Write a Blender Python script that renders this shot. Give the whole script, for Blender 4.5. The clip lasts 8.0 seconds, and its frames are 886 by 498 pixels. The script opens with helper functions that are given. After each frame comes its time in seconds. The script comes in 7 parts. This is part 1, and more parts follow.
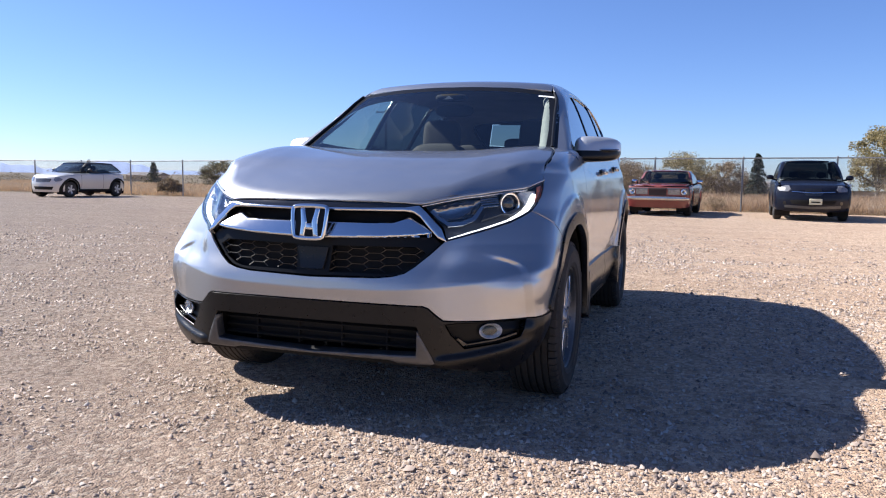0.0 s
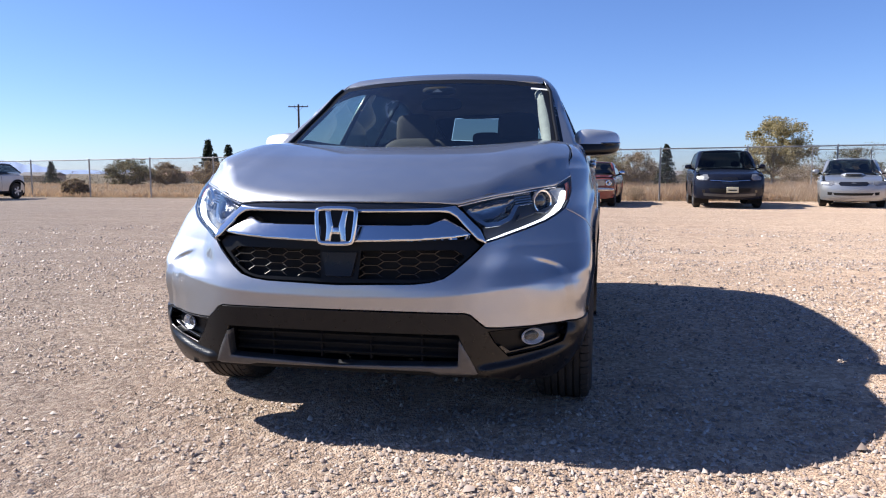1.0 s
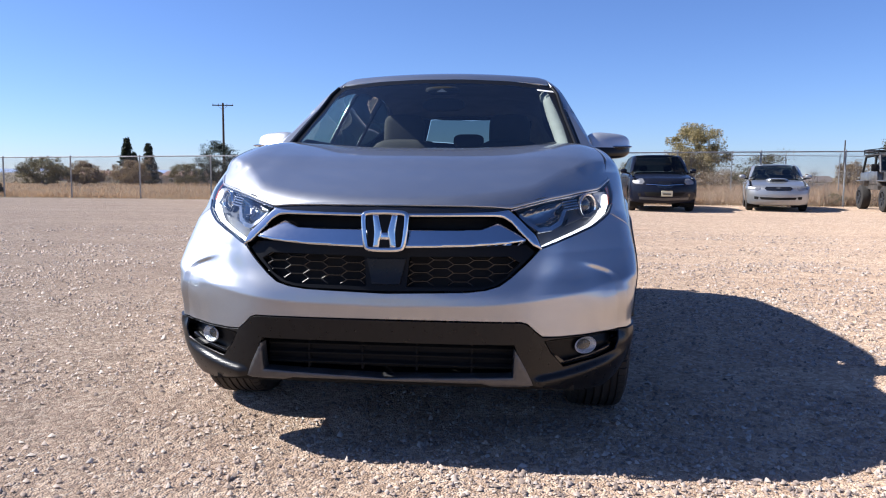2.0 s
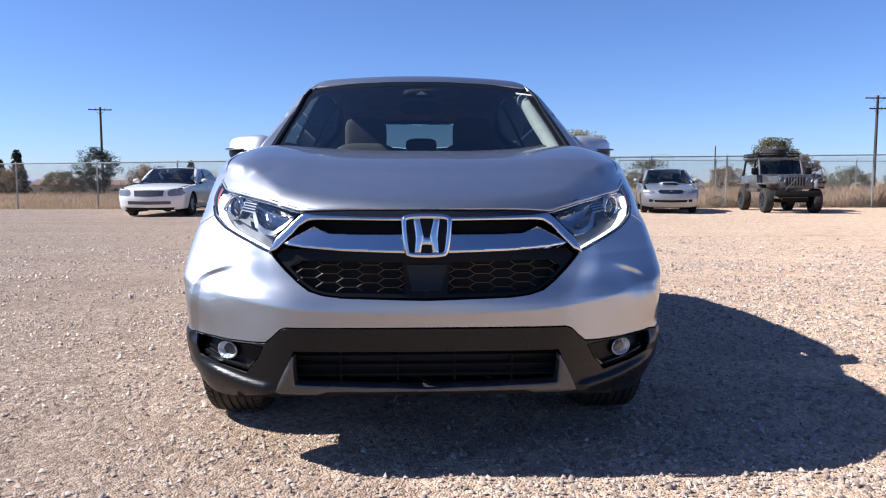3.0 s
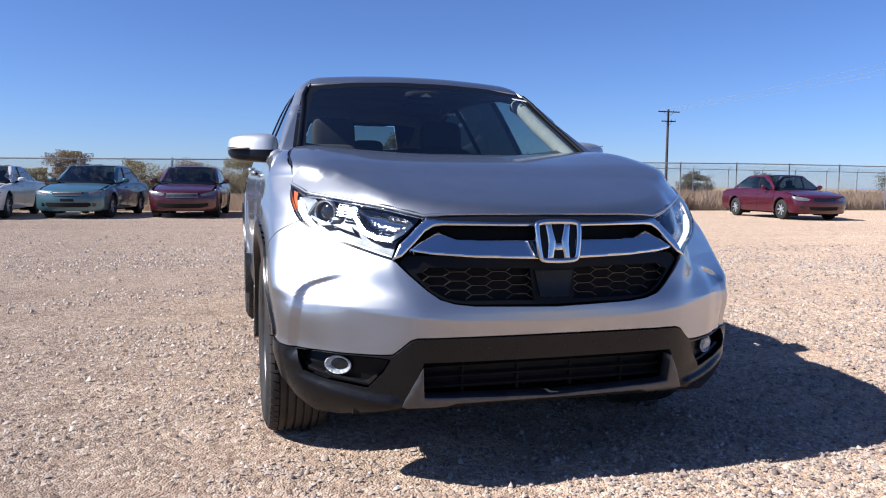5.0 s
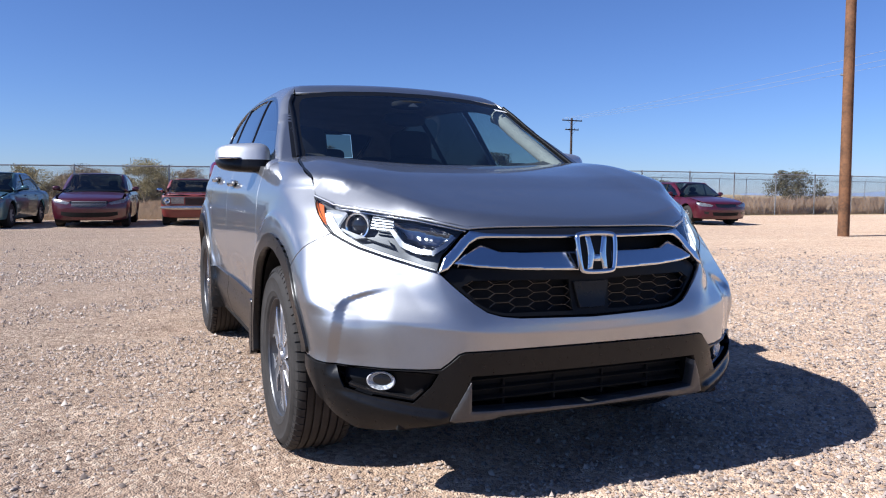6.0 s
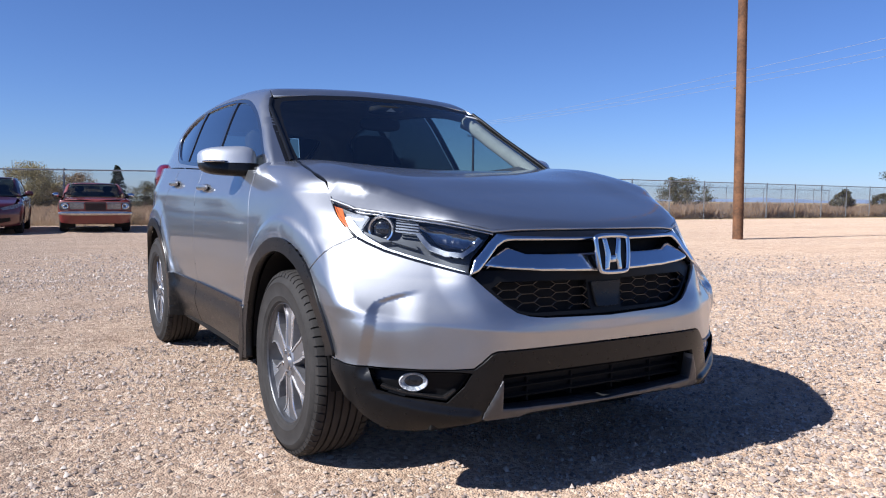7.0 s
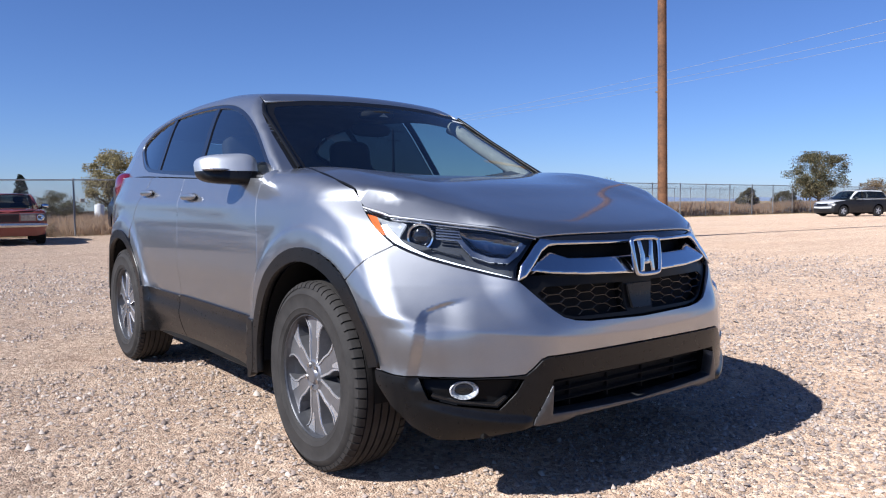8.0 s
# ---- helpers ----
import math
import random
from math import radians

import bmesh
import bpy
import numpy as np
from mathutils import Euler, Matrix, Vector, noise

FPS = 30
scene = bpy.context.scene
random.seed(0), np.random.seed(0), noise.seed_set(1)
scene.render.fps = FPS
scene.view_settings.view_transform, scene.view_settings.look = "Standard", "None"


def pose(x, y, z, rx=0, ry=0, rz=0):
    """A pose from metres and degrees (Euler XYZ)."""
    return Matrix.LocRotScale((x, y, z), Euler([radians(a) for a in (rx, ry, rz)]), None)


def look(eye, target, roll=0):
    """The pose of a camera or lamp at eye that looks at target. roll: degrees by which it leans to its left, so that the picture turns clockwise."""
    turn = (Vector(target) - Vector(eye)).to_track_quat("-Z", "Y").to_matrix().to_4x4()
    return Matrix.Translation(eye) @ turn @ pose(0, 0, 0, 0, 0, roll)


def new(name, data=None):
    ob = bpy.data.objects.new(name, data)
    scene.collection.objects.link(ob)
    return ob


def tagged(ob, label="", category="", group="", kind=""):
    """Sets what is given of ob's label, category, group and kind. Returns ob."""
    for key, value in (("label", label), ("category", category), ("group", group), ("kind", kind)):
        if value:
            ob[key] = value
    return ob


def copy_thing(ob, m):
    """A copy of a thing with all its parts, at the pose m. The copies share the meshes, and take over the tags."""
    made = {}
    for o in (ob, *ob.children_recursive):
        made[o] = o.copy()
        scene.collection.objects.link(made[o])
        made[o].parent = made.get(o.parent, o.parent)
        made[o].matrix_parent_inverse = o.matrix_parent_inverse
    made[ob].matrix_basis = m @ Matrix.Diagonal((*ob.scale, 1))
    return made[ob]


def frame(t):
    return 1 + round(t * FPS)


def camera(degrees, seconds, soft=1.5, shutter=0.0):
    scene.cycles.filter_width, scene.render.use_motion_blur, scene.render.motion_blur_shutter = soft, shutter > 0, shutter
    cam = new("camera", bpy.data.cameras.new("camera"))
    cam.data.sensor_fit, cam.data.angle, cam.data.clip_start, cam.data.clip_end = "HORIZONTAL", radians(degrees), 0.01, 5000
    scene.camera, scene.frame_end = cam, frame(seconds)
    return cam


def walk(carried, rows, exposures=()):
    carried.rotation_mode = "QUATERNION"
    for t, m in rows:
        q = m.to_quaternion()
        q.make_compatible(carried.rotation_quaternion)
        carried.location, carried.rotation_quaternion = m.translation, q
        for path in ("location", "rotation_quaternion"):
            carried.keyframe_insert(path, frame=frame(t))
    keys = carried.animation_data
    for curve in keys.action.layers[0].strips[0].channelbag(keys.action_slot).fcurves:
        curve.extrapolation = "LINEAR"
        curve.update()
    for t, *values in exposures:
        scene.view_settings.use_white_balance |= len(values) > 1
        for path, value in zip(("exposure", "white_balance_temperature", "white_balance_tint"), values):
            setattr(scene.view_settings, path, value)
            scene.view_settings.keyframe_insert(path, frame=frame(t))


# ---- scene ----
cam = camera(61.3, 8.0, soft=1.1)
ROWS = [                                    # time, eye, target, roll
    (0, (1.449, -2.671, 1.025), (0.819, -0.782, 0.834), 0.9),
    (0.5, (1.214, -2.653, 1.02), (0.698, -0.731, 0.821), 0.9),
    (1, (0.947, -2.614, 1.036), (0.538, -0.667, 0.831), -0.1),
    (1.5, (0.719, -2.582, 1.042), (0.394, -0.62, 0.835), -0.0),
    (3, (-0.043, -2.497, 1.022), (0.035, -0.506, 0.84), -0.0),
    (3.5, (-0.292, -2.449, 1.05), (-0.082, -0.468, 0.865), -1.0),
    (4, (-0.57, -2.41, 1.03), (-0.259, -0.443, 0.843), -0.9),
    (4.5, (-0.838, -2.384, 1.032), (-0.406, -0.44, 0.846), 0.1),
    (5, (-1.062, -2.29, 1.026), (-0.505, -0.377, 0.852), 0.6),
    (6.5, (-1.689, -2.064, 1.047), (-0.78, -0.289, 0.901), 0.5),
    (7, (-1.89, -1.982, 1.032), (-0.861, -0.273, 0.895), 0.6),
    (7.5, (-2.078, -1.845, 1.02), (-0.937, -0.208, 0.888), 0.2),
    (8, (-2.225, -1.723, 1.039), (-1.017, -0.135, 0.913), -0.4),
]
walk(cam, [(t, look(eye, target, roll)) for t, eye, target, roll in ROWS],
     [(0.0, 1.16, 6500, 10), (1.5, 1.11, 6420, 10), (3.5, 1.00, 6200, 10), (5.0, 0.82, 6120, 10), (6.5, 0.72, 6070, 10), (8.0, 0.66, 6050, 10)])

# ---- sky and sun ----
SUN_TO = Vector((-1.40, 0.04, 1.17)).normalized()
world = bpy.data.worlds.new("world")
scene.world = world
world.use_nodes = True
sky = world.node_tree.nodes.new("ShaderNodeTexSky")
sky.sky_type, sky.sun_disc = "NISHITA", False
sky.sun_elevation, sky.sun_rotation = math.asin(SUN_TO.z), math.atan2(SUN_TO.x, SUN_TO.y)
sky.altitude, sky.air_density, sky.dust_density, sky.ozone_density = 1500, 1.0, 0.7, 5.0
tint = world.node_tree.nodes.new("ShaderNodeMix")
tint.data_type, tint.blend_type = "RGBA", "MULTIPLY"
tint.inputs[0].default_value = 1.0
tint.inputs[7].default_value = (0.865, 0.945, 1.23, 1)
world.node_tree.nodes["Background"].inputs[1].default_value = 0.061
world.node_tree.links.new(sky.outputs[0], tint.inputs[6])
world.node_tree.links.new(tint.outputs[2], world.node_tree.nodes["Background"].inputs[0])
lamp = bpy.data.lights.new("sun", "SUN")
lamp.energy, lamp.angle, lamp.color = 5.0, radians(0.55), (1.0, 0.97, 0.93)
new("sun", lamp).matrix_world = look((0, 0, 0), -SUN_TO)

# ---- materials ----
def base_material(name, colour, rough=0.5, metal=0.0):
    m = bpy.data.materials.new(name)
    m.use_nodes = True
    b = m.node_tree.nodes["Principled BSDF"]
    b.inputs["Base Color"].default_value = (*colour, 1)
    b.inputs["Roughness"].default_value = rough
    b.inputs["Metallic"].default_value = metal
    return m, m.node_tree, b


def add(tree, kind, **values):
    n = tree.nodes.new("ShaderNode" + kind)
    for k, v in values.items():
        key = int(k[1:]) if k[0] == "i" and k[1:].isdigit() else k
        n.inputs[key].default_value = v
    return n


def coords(tree, scale=1.0):
    """Object coordinates, scaled."""
    c = tree.nodes.new("ShaderNodeTexCoord")
    m = add(tree, "Mapping")
    m.inputs["Scale"].default_value = (scale, scale, scale) if np.isscalar(scale) else scale
    tree.links.new(c.outputs["Object"], m.inputs["Vector"])
    return m.outputs["Vector"]


def noise_of(tree, where, scale, detail=4.0, rough=0.55):
    n = add(tree, "TexNoise", Scale=scale, Detail=detail, Roughness=rough)
    tree.links.new(where, n.inputs["Vector"])
    return n.outputs["Fac"]


def ramp(tree, value, stops):
    r = tree.nodes.new("ShaderNodeValToRGB")
    e = r.color_ramp.elements
    while len(e) < len(stops):
        e.new(0.5)
    for k, (p, c) in zip(e, stops):
        k.position, k.color = p, (*c, 1) if len(c) == 3 else c
    tree.links.new(value, r.inputs["Fac"])
    return r.outputs["Color"]


def bump(tree, bsdf, height, strength, distance=0.01):
    b = add(tree, "Bump", Strength=strength, Distance=distance)
    tree.links.new(height, b.inputs["Height"])
    tree.links.new(b.outputs["Normal"], bsdf.inputs["Normal"])


def worn(name, colour, rough, metal=0.0, scale=6.0, spread=0.25, grain=0.0, grain_scale=300.0, coat=0.0):
    """A surface with broad blotches, finer grain and an uneven gloss."""
    m, tree, b = base_material(name, colour, rough, metal)
    where = coords(tree)
    broad, fine = noise_of(tree, where, scale), noise_of(tree, where, scale * 9, 6)
    lo, hi = [c * (1 - spread) for c in colour], [min(1, c * (1 + spread)) for c in colour]
    mix = add(tree, "Mix")
    mix.data_type = "FLOAT"
    mix.inputs[0].default_value = 0.4
    tree.links.new(broad, mix.inputs[2]), tree.links.new(fine, mix.inputs[3])
    tree.links.new(ramp(tree, mix.outputs[0], [(0.3, lo), (0.7, hi)]), b.inputs["Base Color"])
    r = add(tree, "MapRange")
    r.inputs["To Min"].default_value, r.inputs["To Max"].default_value = max(0.02, rough * 0.8), min(1, rough * 1.2)
    tree.links.new(fine, r.inputs["Value"]), tree.links.new(r.outputs[0], b.inputs["Roughness"])
    if grain:
        bump(tree, b, noise_of(tree, where, grain_scale, 3), grain, 0.002)
    if coat:
        b.inputs["Coat Weight"].default_value, b.inputs["Coat Roughness"].default_value = coat, 0.03
    return m


def car_paint(name, colour, metal=0.6, rough=0.32, dust=0.10, dust_colour=(0.42, 0.36, 0.30), mirror=0.0, coat=0.8):
    """Clear-coated paint with fine flakes and a thin, patchy film of dust."""
    m, tree, b = base_material(name, colour, rough, metal)
    where = coords(tree)
    flake = add(tree, "TexVoronoi", Scale=900.0)
    tree.links.new(where, flake.inputs["Vector"])
    lo, hi = [c * 0.93 for c in colour], [min(1, c * 1.07) for c in colour]
    tint = ramp(tree, flake.outputs["Distance"], [(0.1, hi), (0.7, lo)])
    film = add(tree, "MapRange")
    film.inputs["From Min"].default_value, film.inputs["From Max"].default_value = 0.45, 0.75
    film.inputs["To Max"].default_value = dust
    tree.links.new(noise_of(tree, where, 5.0, 7, 0.65), film.inputs["Value"])
    mix = add(tree, "Mix")
    mix.data_type = "RGBA"
    mix.inputs[7].default_value = (*dust_colour, 1)
    tree.links.new(film.outputs[0], mix.inputs[0]), tree.links.new(tint, mix.inputs[6])
    tree.links.new(mix.outputs[2], b.inputs["Base Color"])
    rr = add(tree, "MapRange")
    rr.inputs["To Min"].default_value, rr.inputs["To Max"].default_value = rough, rough + 0.07
    tree.links.new(noise_of(tree, where, 14.0, 5), rr.inputs["Value"]), tree.links.new(rr.outputs[0], b.inputs["Roughness"])
    b.inputs["Coat Weight"].default_value, b.inputs["Coat Roughness"].default_value = coat, 0.04
    if mirror:                                # flakes that lie flat give a clearer reflection
        flat = add(tree, "BsdfPrincipled", Roughness=0.085, Metallic=1.0)
        flat.inputs["Base Color"].default_value = (*[0.40 * c for c in colour], 1)
        two = add(tree, "MixShader", i0=mirror)
        tree.links.new(b.outputs[0], two.inputs[1]), tree.links.new(flat.outputs[0], two.inputs[2])
        tree.links.new(two.outputs[0], tree.nodes["Material Output"].inputs[0])
    return m


def glass(name, tint, gloss=1.0):
    """A thin tinted pane: clear through, glossy by angle."""
    m = bpy.data.materials.new(name)
    m.use_nodes = True
    tree = m.node_tree
    tree.nodes.remove(tree.nodes["Principled BSDF"])
    clear, shine, mix = add(tree, "BsdfTransparent", Color=(*tint, 1)), add(tree, "BsdfGlossy", Roughness=0.015), add(tree, "MixShader")
    edge = add(tree, "LayerWeight", Blend=0.5)
    power, scaled = add(tree, "Math", i1=4.0), add(tree, "Math", i1=0.85 * gloss, i2=0.045 * gloss)
    power.operation, scaled.operation = "POWER", "MULTIPLY_ADD"
    tree.links.new(edge.outputs["Facing"], power.inputs[0]), tree.links.new(power.outputs[0], scaled.inputs[0])
    tree.links.new(scaled.outputs[0], mix.inputs[0])
    tree.links.new(clear.outputs[0], mix.inputs[1]), tree.links.new(shine.outputs[0], mix.inputs[2])
    tree.links.new(mix.outputs[0], tree.nodes["Material Output"].inputs[0])
    return m


SILVER = car_paint("silver_paint", (0.57, 0.575, 0.59), 1.0, 0.415, 0.02, mirror=0.50)
# the same silver made brighter for the sun on the mirror caps
SUNLIT_SILVER = car_paint("sunlit_silver_paint", (0.56, 0.57, 0.59), 0.75, 0.42, 0.02)
PLASTIC = worn("black_plastic", (0.0065, 0.0063, 0.0068), 0.29, grain=0.04, grain_scale=900)
PLASTIC.node_tree.nodes["Principled BSDF"].inputs["Specular IOR Level"].default_value = 0.30
GLOSS_BLACK = worn("gloss_black", (0.010, 0.010, 0.011), 0.12, coat=0.5, spread=0.1)
SATIN_BLACK = worn("satin_black", (0.0065, 0.0065, 0.007), 0.36, spread=0.1)
SATIN_BLACK.node_tree.nodes["Principled BSDF"].inputs["Specular IOR Level"].default_value = 0.15
MESH_BLACK = worn("glossy_mesh_black", (0.006, 0.006, 0.0065), 0.26, spread=0.1)
LAMP_GREY = worn("lamp_smoke", (0.040, 0.042, 0.048), 0.4, 0.3, spread=0.1)
DARK = worn("dark_underbody", (0.011, 0.0105, 0.010), 0.8)
DARK.node_tree.nodes["Principled BSDF"].inputs["Specular IOR Level"].default_value = 0.2
CHROME = worn("chrome", (0.60, 0.61, 0.63), 0.11, 1.0, spread=0.05)
ALLOY = worn("alloy", (0.50, 0.50, 0.52), 0.25, 1.0, spread=0.1)
ALLOY_DARK = worn("alloy_dark", (0.075, 0.075, 0.08), 0.45, 0.7)
MACHINED = worn("machined_alloy", (0.62, 0.62, 0.64), 0.26, 0.75, spread=0.08)
RUBBER = worn("rubber", (0.034, 0.031, 0.029), 0.75, scale=12, spread=0.35, grain=0.2)
RUBBER.node_tree.nodes["Principled BSDF"].inputs["Specular IOR Level"].default_value = 0.2
SKID = worn("skid_silver", (0.085, 0.085, 0.088), 0.36, 0.5)
GLASS_FRONT = glass("windscreen_glass", (0.72, 0.81, 0.80), 1.15)
GLASS_DARK = glass("privacy_glass", (0.05, 0.06, 0.065), 1.7)
GLASS_SIDE = glass("side_glass", (0.50, 0.60, 0.60), 1.7)
LENS = glass("lamp_lens", (0.93, 0.95, 0.96))
AMBER = worn("amber_lens", (0.75, 0.16, 0.03), 0.12, spread=0.1, coat=1.0)
RED_LENS = worn("red_lens", (0.11, 0.006, 0.018), 0.12, spread=0.1, coat=1.0)
LAMP_WHITE = worn("lamp_white", (0.34, 0.345, 0.36), 0.25, spread=0.05)
DAYTIME = worn("daytime_led", (0.75, 0.76, 0.78), 0.25, spread=0.05)
DAYTIME.node_tree.nodes["Principled BSDF"].inputs["Emission Color"].default_value = (1, 1, 1, 1)
DAYTIME.node_tree.nodes["Principled BSDF"].inputs["Emission Strength"].default_value = 1.35


def faceted(name, colour, rough=0.10, metal=1.0, scale=45.0, depth=0.4):
    """Bright metal broken into small flat facets."""
    m, tree, b = base_material(name, colour, rough, metal)
    v = add(tree, "TexVoronoi", Scale=scale)
    tree.links.new(coords(tree), v.inputs["Vector"])
    bump(tree, b, v.outputs["Distance"], depth, 0.005)
    return m


FACET = faceted("faceted_reflector", (0.22, 0.225, 0.24))
FOG_FACET = faceted("fog_reflector", (0.60, 0.60, 0.62), 0.38, 0.25, 85.0, 1.0)
LAMP_TRIM = worn("lamp_trim_metal", (0.30, 0.31, 0.33), 0.24, 1.0, spread=0.1)
REFLECT = worn("lamp_reflector", (0.75, 0.76, 0.78), 0.12, 1.0, spread=0.1)
SEAT = worn("seat_fabric", (0.032, 0.031, 0.030), 0.85, grain=0.3, grain_scale=500)
TRIM_IN = worn("cabin_plastic", (0.026, 0.025, 0.025), 0.6, grain=0.1)
LINING = worn("roof_lining", (0.22, 0.21, 0.20), 0.9)
PAPER = worn("white_sticker", (0.8, 0.8, 0.78), 0.5, spread=0.05)
from mathutils.geometry import delaunay_2d_cdt


# ---- building tools ----
def link_mesh(name, verts, faces, material, parent=None, label="", normals=None, smooth=True):
    me = bpy.data.meshes.new(name)
    me.from_pydata([tuple(v) for v in verts], [], [tuple(f) for f in faces])
    me.materials.append(material)
    me.polygons.foreach_set("use_smooth", [smooth] * len(me.polygons))
    if normals is not None:
        me.normals_split_custom_set_from_vertices([tuple(n) for n in normals])
    me.update()
    ob = new(name, me)
    ob.parent = parent
    return tagged(ob, label)


def part(name, bm, material, parent, label="", smooth=40):
    """Links a bmesh as one mesh object under a thing or a part."""
    me = bpy.data.meshes.new(name)
    bmesh.ops.recalc_face_normals(bm, faces=bm.faces)
    for f in bm.faces:
        f.smooth = smooth > 0
    for e in bm.edges:
        if len(e.link_faces) == 2 and e.calc_face_angle(0) > radians(smooth):
            e.smooth = False
    bm.to_mesh(me)
    bm.free()
    me.materials.append(material)
    ob = new(name, me)
    ob.parent = parent
    return tagged(ob, label)


def thing(name, m, label, category, group="", kind=""):
    ob = new(name)
    ob.empty_display_size = 0.1
    ob.matrix_world = m
    return tagged(ob, label, category, group, kind)


def box(bm, size, at=(0, 0, 0), turn=(0, 0, 0), bevel=0.0, seg=2):
    r = bmesh.ops.create_cube(bm, size=1.0)
    bmesh.ops.transform(bm, verts=r["verts"], matrix=pose(*at, *turn) @ Matrix.Diagonal((*size, 1)))
    if bevel:
        edges = list({e for v in r["verts"] for e in v.link_edges})
        bmesh.ops.bevel(bm, geom=edges, offset=bevel, segments=seg, profile=0.6, affect="EDGES")
    return bm


def rod(bm, a, b, ra, rb=None, seg=12, caps=True):
    """A round bar from a to b."""
    a, b = Vector(a), Vector(b)
    m = Matrix.Translation((a + b) / 2) @ (b - a).to_track_quat("Z", "Y").to_matrix().to_4x4()
    bmesh.ops.create_cone(bm, cap_ends=caps, segments=seg, radius1=ra, radius2=ra if rb is None else rb, depth=(b - a).length, matrix=m)
    return bm


def tube(bm, points, r, closed=False, seg=8):
    """A round bar swept along a path."""
    p = [Vector(q) for q in points]
    n, rings = len(p), []
    for k in range(n):
        a, b = (p[k - 1], p[(k + 1) % n]) if closed else (p[max(k - 1, 0)], p[min(k + 1, n - 1)])
        d = (b - a).normalized()
        u = d.cross(Vector((0, 1, 0)) if abs(d.y) < .9 else Vector((0, 0, 1))).normalized()
        w = d.cross(u)
        rings.append([bm.verts.new(p[k] + r * (math.cos(2 * math.pi * j / seg) * u + math.sin(2 * math.pi * j / seg) * w)) for j in range(seg)])
    for k in range(n if closed else n - 1):
        a, b = rings[k], rings[(k + 1) % n]
        for j in range(seg):
            bm.faces.new((a[j], a[(j + 1) % seg], b[(j + 1) % seg], b[j]))
    if not closed:
        bm.faces.new(rings[0]), bm.faces.new(rings[-1])
    return bm


def lathe(bm, profile, centre, axis="X", seg=48, closed=False):
    """Turns a profile of (along, radius) about an axle."""
    c, rings = Vector(centre), []
    for k in range(seg):
        a = 2 * math.pi * k / seg
        u, v = math.cos(a), math.sin(a)
        ring = [bm.verts.new(c + (Vector((s, r * u, r * v)) if axis == "X" else Vector((r * u, s, r * v)) if axis == "Y" else Vector((r * u, r * v, s)))) for s, r in profile]
        rings.append(ring)
    n = len(profile)
    for k in range(seg):
        p, q = rings[k], rings[(k + 1) % seg]
        for i in range(n if closed else n - 1):
            j = (i + 1) % n
            bm.faces.new((p[i], p[j], q[j], q[i]))
    return bm


def blob(bm, centre, size, power=2.6, seg=24, rings=14, cut=None):
    """A rounded block (superellipsoid); cut keeps what lies above (+) or below (-) a height."""
    def sp(v, e):
        return math.copysign(abs(v) ** e, v)
    e, grid = 2.0 / power, []
    for i in range(rings + 1):
        la = math.pi * (i / rings - 0.5)
        row = []
        for k in range(seg):
            lo = 2 * math.pi * k / seg
            row.append(bm.verts.new((centre[0] + size[0] / 2 * sp(math.cos(la), e) * sp(math.cos(lo), e),
                                     centre[1] + size[1] / 2 * sp(math.cos(la), e) * sp(math.sin(lo), e),
                                     centre[2] + size[2] / 2 * sp(math.sin(la), e))))
        grid.append(row)
    for i in range(rings):
        for k in range(seg):
            j = (k + 1) % seg
            bm.faces.new((grid[i][k], grid[i][j], grid[i + 1][j], grid[i + 1][k]))
    bmesh.ops.remove_doubles(bm, verts=bm.verts, dist=1e-5)
    return bm


def inside(poly, q):
    """Which of the flat points q lie within the closed polygon."""
    x, y, r = q[:, 0], q[:, 1], np.zeros(len(q), bool)
    for (ax, ay), (bx, by) in zip(poly, np.roll(poly, -1, 0)):
        hit = (ay > y) != (by > y)
        with np.errstate(divide="ignore", invalid="ignore"):
            r ^= hit & (x < (bx - ax) * (y - ay) / (by - ay + 1e-15) + ax)
    return r


def far_from(poly, q):
    """Distance of flat points from a polygon's edge."""
    best = np.full(len(q), 9e9)
    for a, b in zip(poly, np.roll(poly, -1, 0)):
        d = b - a
        t = np.clip(((q - a) @ d) / (d @ d + 1e-15), 0, 1)
        best = np.minimum(best, np.linalg.norm(q - a - t[:, None] * d, axis=1))
    return best


def resample(poly, step):
    out = []
    for a, b in zip(poly, np.roll(poly, -1, 0)):
        n = max(1, int(math.ceil(np.linalg.norm(b - a) / step)))
        out += [a + (b - a) * k / n for k in range(n)]
    return np.array(out)


def inset(poly, d):
    area = 0.5 * np.sum(poly[:, 0] * np.roll(poly[:, 1], -1) - np.roll(poly[:, 0], -1) * poly[:, 1])
    e = np.roll(poly, -1, 0) - poly
    n = np.stack([-e[:, 1], e[:, 0]], 1) * (1 if area > 0 else -1)
    n = n / (np.linalg.norm(n, axis=1)[:, None] + 1e-12)
    m = n + np.roll(n, 1, 0)
    m = m / np.maximum((m * n).sum(1), 0.5)[:, None]
    return poly + m * d


def soften(poly, times=2):
    """Rounds a polygon's corners by cutting them."""
    for _ in range(times):
        nxt = np.roll(poly, -1, 0)
        poly = np.stack([0.75 * poly + 0.25 * nxt, 0.25 * poly + 0.75 * nxt], 1).reshape(-1, 2)
    return poly


def both(half):
    """A half outline from the middle plane outwards and back, closed by its mirror image."""
    return [tuple(p) for p in half] + [(-p[0], *p[1:]) for p in reversed(half) if abs(p[0]) > 1e-6]


